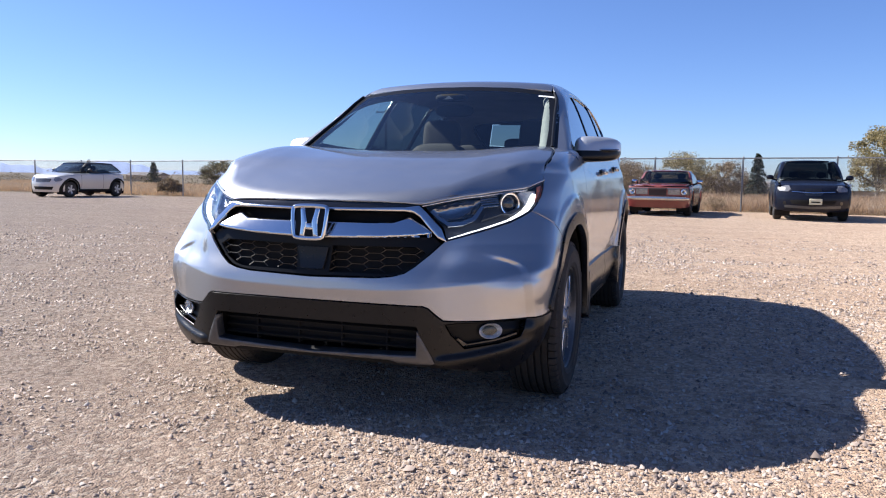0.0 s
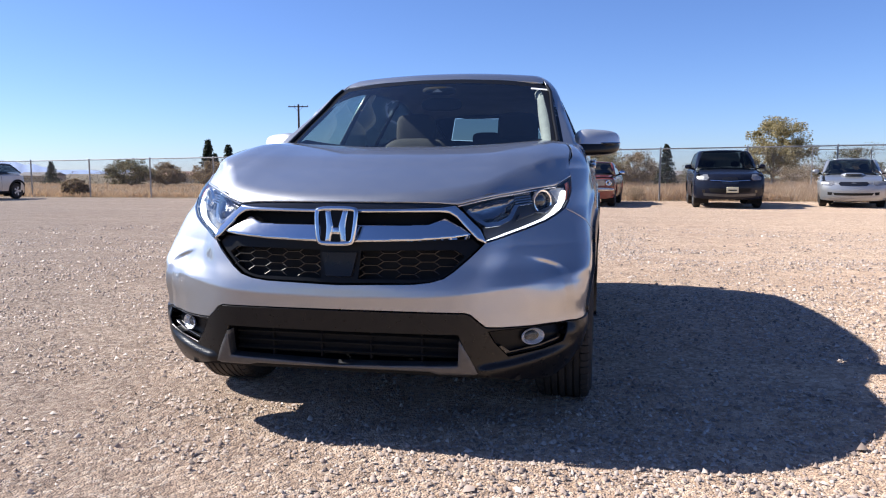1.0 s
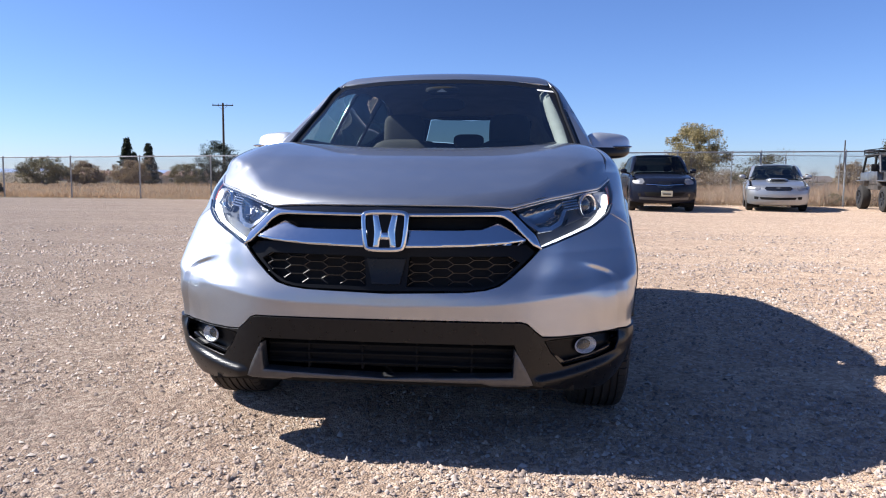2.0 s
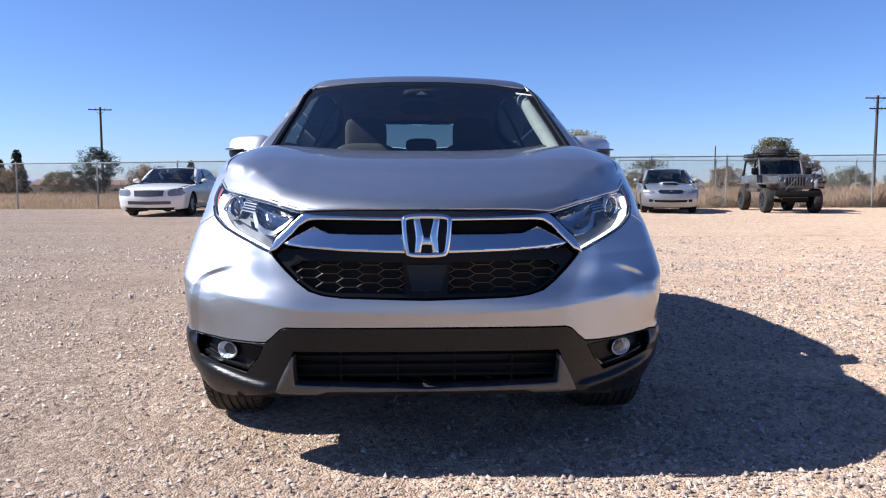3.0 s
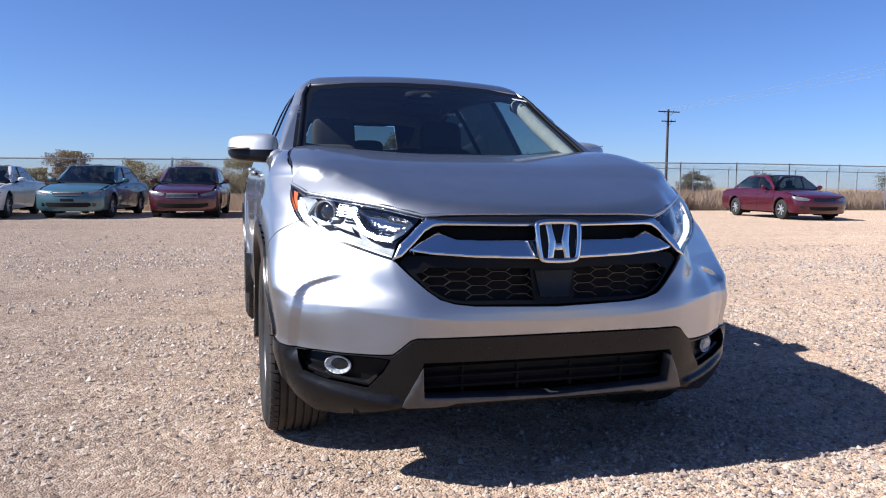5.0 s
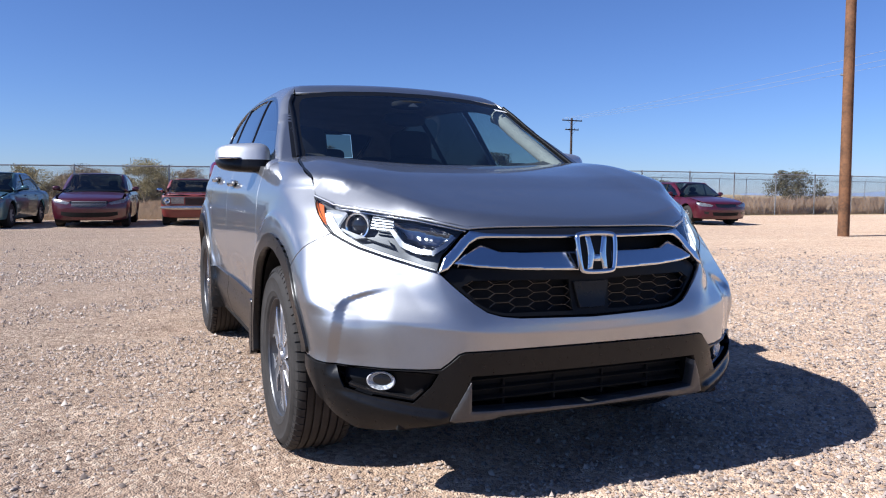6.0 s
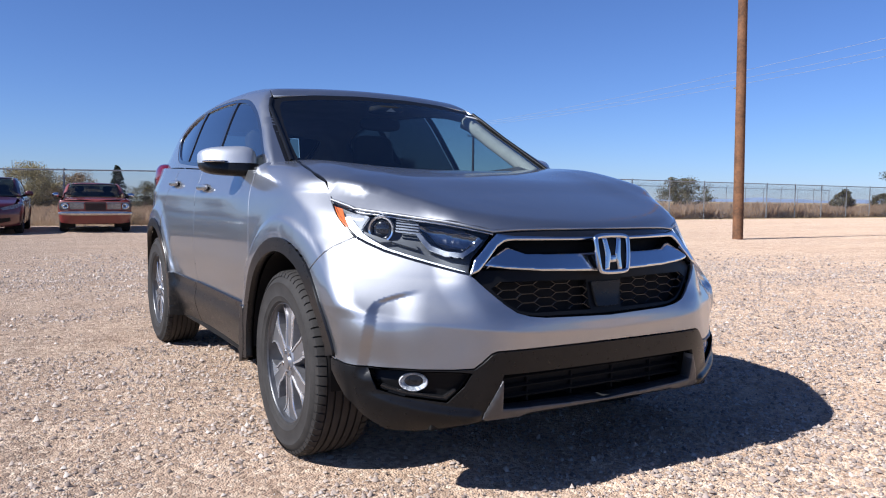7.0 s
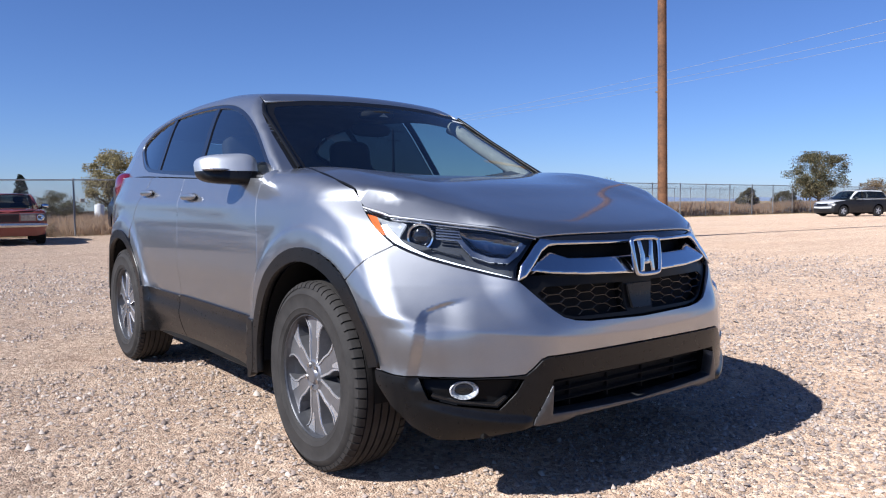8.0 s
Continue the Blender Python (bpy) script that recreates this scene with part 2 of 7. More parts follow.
def resample_open(q, step):
    """Points at even steps along an open line."""
    q = np.asarray(q, float)
    d = np.concatenate([[0], np.cumsum(np.linalg.norm(np.diff(q, axis=0), axis=1))])
    at_d = np.linspace(0, d[-1], max(2, int(d[-1] / step) + 1))
    return np.stack([np.interp(at_d, d, q[:, k]) for k in range(q.shape[1])], 1)


def panel(name, chart, outline, material, parent, label="", gap=0.0025, step=0.03, thick=0.014, lift=0.0, flip=False, holes=(), soft=0, hole_soft=0, dome=0.0, dome_r=0.03, lean=None):
    """A sheet cut out of the body's surface along an outline, with a folded-in rim."""
    def loop(points, s, d):
        q = chart.flat(points)
        q = soften(q, s) if s else q
        return inset(resample(q, step * 0.6), d)
    outer = loop(outline, soft, gap)
    loops = [outer] + [loop(h, hole_soft, -gap) for h in holes]
    lo, hi = outer.min(0), outer.max(0)
    gx, gy = np.meshgrid(np.arange(lo[0] + step / 2, hi[0], step), np.arange(lo[1] + step / 2, hi[1], step * 0.87))
    gx = gx + step / 2 * (np.arange(len(gx))[:, None] % 2)
    q = np.stack([gx.ravel(), gy.ravel()], 1)
    keep = inside(outer, q) & (far_from(outer, q) > step * 0.38)
    for h in loops[1:]:
        keep &= ~inside(h, q) & (far_from(h, q) > step * 0.38)
    q, edges, k = q[keep], [], 0
    for h in loops:
        edges += [(k + i, k + (i + 1) % len(h)) for i in range(len(h))]
        k += len(h)
    flat = np.concatenate(loops + [q])
    got = delaunay_2d_cdt([Vector(v) for v in flat], edges, [], 0, 1e-7)
    flat, source = np.array([tuple(v) for v in got[0]]), got[3]
    tris = np.array([f for f in got[2] if len(f) == 3])
    mid = flat[tris].mean(1)
    keep = inside(outer, mid)
    for h in loops[1:]:
        keep &= ~inside(h, mid)
    tris = tris[keep]
    p = chart.solid(flat)
    n = slope(chart.F, p)
    out_of = n
    p = p + n * lift
    if lean:                                  # tips the sheet back about a level line
        p = p + n * ((lean[0] - p[:, 2]) * lean[1])[:, None]
    if dome:
        d = np.clip(np.min([far_from(h, flat) for h in loops], axis=0) / dome_r, 0, 1)
        p = p + n * (dome * np.sqrt(d * (2 - d)))[:, None]
    # triangles face outwards
    face = np.cross(p[tris[:, 1]] - p[tris[:, 0]], p[tris[:, 2]] - p[tris[:, 0]])
    turned = (face * n[tris[:, 0]]).sum(1) < 0
    tris[turned] = tris[turned][:, ::-1]
    if dome or lean:
        face = np.cross(p[tris[:, 1]] - p[tris[:, 0]], p[tris[:, 2]] - p[tris[:, 0]])
        n = np.zeros_like(p)
        for k in range(3):
            np.add.at(n, tris[:, k], face)
        n = n / (np.linalg.norm(n, axis=1)[:, None] + 1e-15)
    verts, normals, faces = list(p), list(n), [list(t) for t in tris]
    if thick:
        count = {}
        for a, b, c in faces:
            for e in ((a, b), (b, c), (c, a)):
                count[e] = 1
        rim = {}
        def twin(i):
            if i not in rim:
                rim[i] = len(verts)
                verts.extend((p[i], p[i] - out_of[i] * thick))
                normals.extend((n[i], n[i]))
            return rim[i]
        out = {}
        for (a, b) in [e for e in count if (e[1], e[0]) not in count]:
            ra, rb = twin(a), twin(b)
            faces.append([rb, ra, ra + 1, rb + 1])
            side = np.cross(p[b] - p[a], n[a])
            side = side / (np.linalg.norm(side) + 1e-12)
            for r in (ra, rb):
                out[r] = out.get(r, 0) + side
        for r, v in out.items():
            v = v / (np.linalg.norm(v) + 1e-12)
            normals[r], normals[r + 1] = v * 0.8 + np.array(normals[r]) * 0.6, v
    verts, normals = np.array(verts), np.array(normals)
    if flip:
        verts[:, 0] *= -1
        normals[:, 0] *= -1
        faces = [f[::-1] for f in faces]
    return link_mesh(name, verts, faces, material, parent, label, normals)
# ---- the silver SUV's body, as a rounded solid of curved planes ----
def smax(a, b, k):
    h = np.maximum(k - np.abs(a - b), 0.0)
    return np.maximum(a, b) + h * h / (4 * k)


def step01(v):
    v = np.clip(v, 0.0, 1.0)
    return v * v * (3 - 2 * v)


def curve(v, xs, ys):
    """A smooth curve through a few stations (monotone cubic)."""
    xs, ys = np.asarray(xs, float), np.asarray(ys, float)
    d = np.diff(ys) / np.diff(xs)
    m = np.concatenate(([d[0]], np.where(d[:-1] * d[1:] > 0, 2 * d[:-1] * d[1:] / (d[:-1] + d[1:] + 1e-12), 0.0), [d[-1]]))
    v = np.clip(v, xs[0], xs[-1])
    i = np.clip(np.searchsorted(xs, v) - 1, 0, len(xs) - 2)
    h = xs[i + 1] - xs[i]
    t = (v - xs[i]) / h
    return ((2 * t**3 - 3 * t**2 + 1) * ys[i] + (t**3 - 2 * t**2 + t) * h * m[i]
            + (-2 * t**3 + 3 * t**2) * ys[i + 1] + (t**3 - t**2) * h * m[i + 1])


AXLE_F, AXLE_R, HUB, TRACK = 0.86, 3.52, 0.37, 0.80


def belt(y):
    return curve(y, [1.1, 1.5, 2.2, 3.0, 3.6, 4.4], [1.150, 1.158, 1.175, 1.205, 1.225, 1.23])


def half_width(y, z):
    w = curve(z, [0.18, 0.28, 0.36, 0.44, 0.50, 0.58, 0.75, 0.92, 1.02, 1.12, 1.25], [0.815, 0.850, 0.884, 0.902, 0.893, 0.902, 0.922, 0.917, 0.905, 0.875, 0.835])
    w = w - 0.012 * np.exp(-((y - 2.2) / 0.75) ** 2)
    w = w - curve(y, [-0.2, 0.55, 1.0, 3.45, 3.8, 4.1, 4.6], [0.03, 0.008, 0.0, 0.0, 0.030, 0.085, 0.20])
    for axle in (AXLE_F, AXLE_R):
        r = np.hypot(y - axle, (z - 0.37))
        w = w + 0.010 * step01((0.64 - r) / 0.13) * step01((z - 0.25) / 0.3)
    # the front corner leans in above the bumper
    w = w + step01((0.9 - y) / 0.5) * (0.010 * np.exp(-((z - 0.62) / 0.22) ** 2) - 0.12 * np.maximum(z - 0.66, 0.0))
    # shoulder crease along the doors
    w = w + 0.006 * np.exp(-((z - 1.035 - 0.02 * (y - 2)) / 0.045) ** 2) * step01((y - 1.35) / 0.5)
    return w


def nose(ax, z):
    c = curve(z, [0.15, 0.22, 0.30, 0.36, 0.46, 0.60, 0.70, 0.80, 0.93, 1.05], [0.13, 0.07, 0.015, 0.0, -0.008, -0.012, 0.005, 0.012, 0.035, 0.10])
    a = curve(z, [0.2, 0.45, 0.6, 0.75, 0.95, 1.05], [0.05, 0.05, 0.09, 0.20, 0.42, 0.48])
    s = curve(z, [0.2, 0.45, 0.6, 0.75, 0.95, 1.05], [0.60, 0.60, 0.46, 0.50, 0.42, 0.62])
    # each cheek turns back along a crease that runs down from the lamp's inner tip
    k = curve(z, [0.45, 0.60, 0.66, 0.75, 0.90], [0.52, 0.485, 0.505, 0.535, 0.52])
    w = curve(z, [0.45, 0.58, 0.76, 0.90], [0.05, 0.028, 0.028, 0.05])
    y = c + a * ax**2 + s * w * np.log1p(np.exp(np.minimum((ax - k) / w, 40)))
    y = y + 0.18 * np.clip(z - 0.62, 0, 0.14) * step01((ax - k) / 0.10)
    # the ridge across the bumper: the face above it looks up, the face below it down
    d = z - curve(ax, [0.0, 0.3, 0.5, 0.63, 0.73, 0.81, 0.95], [0.572, 0.580, 0.597, 0.612, 0.630, 0.648, 0.672])
    return y + 0.15 * (np.sqrt(d * d + 0.003**2) - np.sqrt(d * d + 0.055**2))


def corner_bulge(ax, y, z):
    """The bumper lies back inside a hooked crease near each corner; the step runs out towards the middle."""
    a = np.arctan2(ax, 1.3 - y)
    beside = 1.33 * (curve(z, [0.44, 0.488, 0.575, 0.63, 0.75], [0.703, 0.695, 0.682, 0.674, 0.662]) - a)
    under = curve(a, [0.45, 0.547, 0.605, 0.65, 0.72], [0.742, 0.725, 0.707, 0.688, 0.660]) - z
    d = -smax(-beside, -under, 0.035)
    width = 0.014 + 0.022 * step01((0.70 - z) / 0.10)
    return np.clip(d / width, 0.0, 1.0) * step01((ax - 0.56) / 0.25) * step01((a - 0.52) / 0.09)


def hood_top(ax, y):
    c = curve(y, [0.0, 0.08, 0.20, 0.40, 0.65, 0.95, 1.25, 1.5], [0.915, 0.950, 0.990, 1.048, 1.116, 1.157, 1.168, 1.170])
    ridge = 0.004 * np.exp(-((ax - 0.47 - 0.14 * y) / 0.10) ** 2) * step01((y - 0.1) / 0.4)
    fall = 0.50 * np.maximum(ax - 0.52 - 0.10 * y, 0.0) ** 2 + 0.03 * ax**2
    shoulder = 0.012 * step01((ax - 0.58) / 0.16) * step01((y - 0.22) / 0.3)
    # the bonnet swells broadly towards each wing
    swell = 0.013 * np.exp(-((ax - 0.7) / np.where(ax < 0.7, 0.27, 0.18)) ** 2) * step01((y - 0.12) / 0.62) * (1 - 0.8 * step01((y - 0.90) / 0.45))
    return c + ridge - fall + shoulder + swell + 0.026 * step01((y - 0.5) / 0.8) * step01((ax - 0.12) / 0.60)


def lower_body(x, y, z):
    ax = np.abs(x)
    f = smax(ax - half_width(y, z), nose(ax, z) - y, 0.10 - 0.05 * step01((z - 0.62) / 0.06) * step01((0.90 - z) / 0.06))
    f = f + 0.016 * corner_bulge(ax, y, z) * step01((0.48 - y) / 0.10) * step01((z - 0.42) / 0.05)
    # a flat ring stands round each wheel arch
    for axle in (AXLE_F, AXLE_R):
        plane = ax - (0.926 - 0.13 * np.maximum(0.72 - y, 0) - 0.16 * np.maximum(y - 3.75, 0) - 0.06 * np.maximum(z - 0.75, 0))
        f = -smax(-f, -smax(plane, np.hypot(y - axle - 0.012, z - 0.375) - 0.560, 0.012), 0.030)
    # the lip below the fog lamps: a narrow ledge above, a long slope beneath
    d = z - curve(ax, [0.50, 0.62, 0.75, 0.88], [0.305, 0.318, 0.345, 0.385])
    f = f - 0.023 * np.exp(-(d / np.where(d > 0, 0.017, 0.060)) ** 2) * step01((ax - 0.49) / 0.07) * step01((0.90 - ax) / 0.20) * step01((0.45 - y) / 0.2)
    tail = 4.55 - 0.10 * (ax / 0.9) ** 2 - 0.12 * np.maximum(z - 0.75, 0) - 0.1 * np.maximum(0.45 - z, 0)
    f = smax(f, y - tail, 0.10)
    top = np.where(y < 1.30, hood_top(ax, np.minimum(y, 1.3)), hood_top(ax, 1.3 + 0 * y) + 0.30 * (y - 1.3))
    f = smax(f, z - top, 0.05)
    return f


def upper_body(x, y, z):
    ax = np.abs(x)
    side = curve(z, [1.05, 1.20, 1.35, 1.50, 1.60, 1.75], [0.862, 0.822, 0.760, 0.692, 0.636, 0.55])
    side = side - curve(y, [1.0, 1.6, 2.4, 3.2, 3.8, 4.4], [0.014, 0.004, 0.0, 0.006, 0.040, 0.12])
    screen = z - (1.150 + 0.605 * (y - 1.12 - curve(z, [1.15, 1.30, 1.45, 1.60], [0.16, 0.215, 0.285, 0.30]) * ax**2))
    roof = z - (curve(y, [1.5, 1.8, 2.1, 2.5, 2.9, 3.4, 4.0, 4.4], [1.530, 1.602, 1.652, 1.684, 1.690, 1.668, 1.604, 1.53]) - 0.09 * ax**2)
    back = y - (4.42 - 0.75 * (z - 1.2) - 0.12 * ax**2)
    f = smax(smax(ax - side, roof, 0.09), screen, 0.022)
    return smax(f, back, 0.06)


def meet(F, origin, way, far=1.6):
    """Where rays from inside the solid F leave it."""
    lo, hi = np.zeros(len(origin)), np.full(len(origin), far)
    for _ in range(36):
        mid = (lo + hi) / 2
        p = origin + way * mid[:, None]
        out = F(p[:, 0], p[:, 1], p[:, 2]) > 0
        hi, lo = np.where(out, mid, hi), np.where(out, lo, mid)
    return origin + way * ((lo + hi) / 2)[:, None]


def slope(F, p, e=0.004):
    g = np.stack([F(*(p + e * np.eye(3)[i]).T) - F(*(p - e * np.eye(3)[i]).T) for i in range(3)], 1)
    return g / (np.linalg.norm(g, axis=1)[:, None] + 1e-12)


class Chart:
    """A flat map of part of the solid: kind 'front' or 'rear' (turn about an upright axle, height), 'side' (y, z), 'top' (x, y) or 'crown' (turn about a lengthwise axle, y)."""

    def __init__(self, F, kind, axle=1.3):
        self.F, self.kind, self.axle = F, kind, axle

    def flat(self, p):
        p = np.atleast_2d(np.asarray(p, float))
        if self.kind == "front":
            return np.stack([np.arctan2(p[:, 0], self.axle - p[:, 1]), p[:, 2]], 1)
        if self.kind == "rear":
            return np.stack([np.arctan2(p[:, 0], p[:, 1] - self.axle), p[:, 2]], 1)
        if self.kind == "side":
            return p[:, 1:3].copy()
        if self.kind == "top":
            return p[:, 0:2].copy()
        return np.stack([0.75 * np.arctan2(p[:, 0], p[:, 2] - 0.95), p[:, 1]], 1)

    def solid(self, q):
        q = np.atleast_2d(np.asarray(q, float))
        n, o = len(q), np.zeros(len(q))
        if self.kind == "front":
            base, way = np.stack([o, o + self.axle, q[:, 1]], 1), np.stack([np.sin(q[:, 0]), -np.cos(q[:, 0]), o], 1)
        elif self.kind == "rear":
            base, way = np.stack([o, o + self.axle, q[:, 1]], 1), np.stack([np.sin(q[:, 0]), np.cos(q[:, 0]), o], 1)
        elif self.kind == "side":
            base, way = np.stack([o, q[:, 0], q[:, 1]], 1), np.tile([1.0, 0, 0], (n, 1))
        elif self.kind == "top":
            base, way = np.stack([q[:, 0], q[:, 1], o + 0.7], 1), np.tile([0, 0, 1.0], (n, 1))
        else:
            a = q[:, 0] / 0.75
            base, way = np.stack([o, q[:, 1], o + 0.95], 1), np.stack([np.sin(a), o, np.cos(a)], 1)
        return meet(self.F, base, way)

# ---- ground ----
def fence_y(x):
    """The fence's line: nearly straight along the back of the lot."""
    return curve(x, [-90, -20, 3.2, 14.5, 27, 36, 90], [27.5, 25.4, 25.0, 25.4, 26.0, 26.4, 28.0])


def ground_z(y):
    """Beyond the fence the land drops towards the houses."""
    return -2.6 * step01((np.asarray(y, float) - 52) / 45)


LATTICE = np.random.default_rng(3).uniform(-1, 1, (256, 256))


def bumps(x, y, size):
    """Smooth random relief between -1 and 1, with hummocks of the given size."""
    u, v = np.asarray(x, float) / size + 71.3, np.asarray(y, float) / size + 38.7
    i, j = np.floor(u).astype(int), np.floor(v).astype(int)
    a, b = step01(u - i), step01(v - j)
    i, j, k, l = i % 256, j % 256, (i + 1) % 256, (j + 1) % 256
    return (LATTICE[i, j] * (1 - a) + LATTICE[k, j] * a) * (1 - b) + (LATTICE[i, l] * (1 - a) + LATTICE[k, l] * a) * b


def stony(x, y):
    """How thickly loose stones lie: drifts along the lot, bare packed soil between them."""
    return 0.55 * bumps(x, 2.2 * np.asarray(y), 1.3) + 0.35 * bumps(x, 1.6 * np.asarray(y), 0.42) + 0.35 * bumps(x, y, 3.7)


def lot_z(x, y):
    """The lot's small relief, level under the car's wheels."""
    z = 0.010 * bumps(x, y, 1.1) + 0.008 * bumps(x, 1.5 * np.asarray(y), 0.33) + 0.005 * bumps(x, y, 0.16) + 0.006 * np.clip(stony(x, y), -1, 1)
    for ax in (-TRACK, TRACK):
        for ay in (AXLE_F, AXLE_R):
            z = z * step01((np.hypot(x - ax, y - ay) - 0.12) / 0.25)
    return z * np.exp(-(np.hypot(x, np.asarray(y) - 3) / 40) ** 2) - 0.002


def ground_material():
    m, tree, b = base_material("gravel_ground", (0.4, 0.33, 0.28), 0.95)
    where = coords(tree)
    broad, mid, fine = noise_of(tree, where, 0.30, 5), noise_of(tree, where, 2.2, 7), noise_of(tree, where, 60.0, 4)
    v = add(tree, "TexVoronoi", Scale=48.0)
    v2 = add(tree, "TexVoronoi", Scale=120.0)
    tree.links.new(where, v.inputs["Vector"]), tree.links.new(where, v2.inputs["Vector"])
    stone = ramp(tree, v.outputs["Color"], [(0.0, (0.176, 0.117, 0.079)), (0.30, (0.412, 0.282, 0.193)), (0.65, (0.579, 0.423, 0.303)), (1.0, (0.789, 0.652, 0.503))])
    soil = ramp(tree, mid, [(0.30, (0.376, 0.242, 0.160)), (0.52, (0.493, 0.341, 0.235)), (0.75, (0.576, 0.414, 0.292))])
    mix = add(tree, "Mix")
    mix.data_type = "RGBA"
    f = ramp(tree, broad, [(0.36, (.45, .45, .45)), (0.60, (.95, .95, .95))])
    tree.links.new(f, mix.inputs[0]), tree.links.new(soil, mix.inputs[6]), tree.links.new(stone, mix.inputs[7])
    # wheel tracks: broad streaks of finer, paler soil along the lot
    lanes = noise_of(tree, coords(tree, (0.10, 1.1, 1.0)), 1.0, 4, 0.5)
    track = add(tree, "Mix")
    track.data_type = "RGBA"
    track.blend_type = "MULTIPLY"
    track.inputs[0].default_value = 1.0
    tree.links.new(mix.outputs[2], track.inputs[6])
    tree.links.new(ramp(tree, lanes, [(0.35, (.93, .92, .91)), (0.65, (1.04, 1.04, 1.03))]), track.inputs[7])
    # clods and hollows, a hand's breadth across; the hollows' shade is in the colour
    clod_shade = add(tree, "Mix")
    clod_shade.data_type, clod_shade.blend_type = "RGBA", "MULTIPLY"
    clod_shade.inputs[0].default_value = 1.0
    lumps = noise_of(tree, where, 7.0, 8, 0.72)
    tree.links.new(track.outputs[2], clod_shade.inputs[6])
    tree.links.new(ramp(tree, lumps, [(0.34, (.72, .69, .67)), (0.47, (1.0, 1.0, 1.0)), (0.68, (1.16, 1.16, 1.16))]), clod_shade.inputs[7])
    # dry straw soil behind the fence
    c = tree.nodes.new("ShaderNodeTexCoord")
    sep = add(tree, "SeparateXYZ")
    tree.links.new(c.outputs["Object"], sep.inputs[0])
    line = add(tree, "Math", i1=0.01)
    line.operation = "MULTIPLY_ADD"
    tree.links.new(sep.outputs["X"], line.inputs[0])
    line.inputs[2].default_value = 25.3
    over = add(tree, "Math")
    over.operation = "SUBTRACT"
    tree.links.new(sep.outputs["Y"], over.inputs[0]), tree.links.new(line.outputs[0], over.inputs[1])
    wob = add(tree, "Math", i1=2.0)
    wob.operation = "MULTIPLY_ADD"
    tree.links.new(noise_of(tree, where, 0.8, 5), wob.inputs[0]), tree.links.new(over.outputs[0], wob.inputs[2])
    clip = add(tree, "MapRange")
    clip.inputs["From Min"].default_value, clip.inputs["From Max"].default_value = 0.2, 1.6
    tree.links.new(wob.outputs[0], clip.inputs["Value"])
    straw = ramp(tree, mid, [(0.3, (0.212, 0.148, 0.073)), (0.7, (0.325, 0.240, 0.128))])
    last = add(tree, "Mix")
    last.data_type = "RGBA"
    tree.links.new(clip.outputs[0], last.inputs[0]), tree.links.new(clod_shade.outputs[2], last.inputs[6]), tree.links.new(straw, last.inputs[7])
    tree.links.new(last.outputs[2], b.inputs["Base Color"])
    hv = add(tree, "Math")
    hv.operation = "SUBTRACT"
    tree.links.new(fine, hv.inputs[0]), tree.links.new(v.outputs["Distance"], hv.inputs[1])
    h2 = add(tree, "Math")
    h2.operation = "SUBTRACT"
    tree.links.new(hv.outputs[0], h2.inputs[0]), tree.links.new(v2.outputs["Distance"], h2.inputs[1])
    h3 = add(tree, "Math", i1=3.0)
    h3.operation = "MULTIPLY_ADD"
    tree.links.new(lumps, h3.inputs[0]), tree.links.new(h2.outputs[0], h3.inputs[2])
    bump(tree, b, h3.outputs[0], 1.0, 0.008)
    b.inputs["Diffuse Roughness"].default_value = 1.0
    return m


GRAVEL = ground_material()


def stone_material():
    m, tree, b = base_material("pebble", (0.4, 0.33, 0.28), 0.9)
    g = tree.nodes.new("ShaderNodeNewGeometry")
    c = ramp(tree, g.outputs["Random Per Island"], [(0.0, (0.154, 0.119, 0.102)), (0.25, (0.288, 0.220, 0.182)), (0.6, (0.380, 0.301, 0.251)), (0.88, (0.455, 0.377, 0.321)), (1.0, (0.551, 0.480, 0.417))])
    tree.links.new(c, b.inputs["Base Color"])
    return m


def build_ground():
    """One sheet to the horizon: fine and slightly uneven near the car, coarse rings far out."""
    xs = np.concatenate((-np.geomspace(2600, 14, 34), np.arange(-12, -4.99, 0.16), np.arange(-4.96, 5.01, 0.04), np.arange(5.16, 12.01, 0.16), np.geomspace(14, 2600, 34)))
    ys = np.concatenate((-np.geomspace(2600, 9, 34), np.arange(-7, -2.59, 0.20), np.arange(-2.56, 4.01, 0.04), np.arange(4.16, 15.01, 0.16), np.geomspace(17, 2600, 60)))
    gx, gy = np.meshgrid(xs, ys)
    z = lot_z(gx, gy) + ground_z(gy)
    nx, ny = len(xs), len(ys)
    i = np.arange(nx * ny).reshape(ny, nx)
    faces = np.stack([i[:-1, :-1], i[:-1, 1:], i[1:, 1:], i[1:, :-1]], -1).reshape(-1, 4)
    ob = link_mesh("ground", np.stack([gx, gy, z], -1).reshape(-1, 3), faces.tolist(), GRAVEL)
    tagged(ob, "tan gravel lot with scattered stones and wheel tracks", "ground", kind="structure")


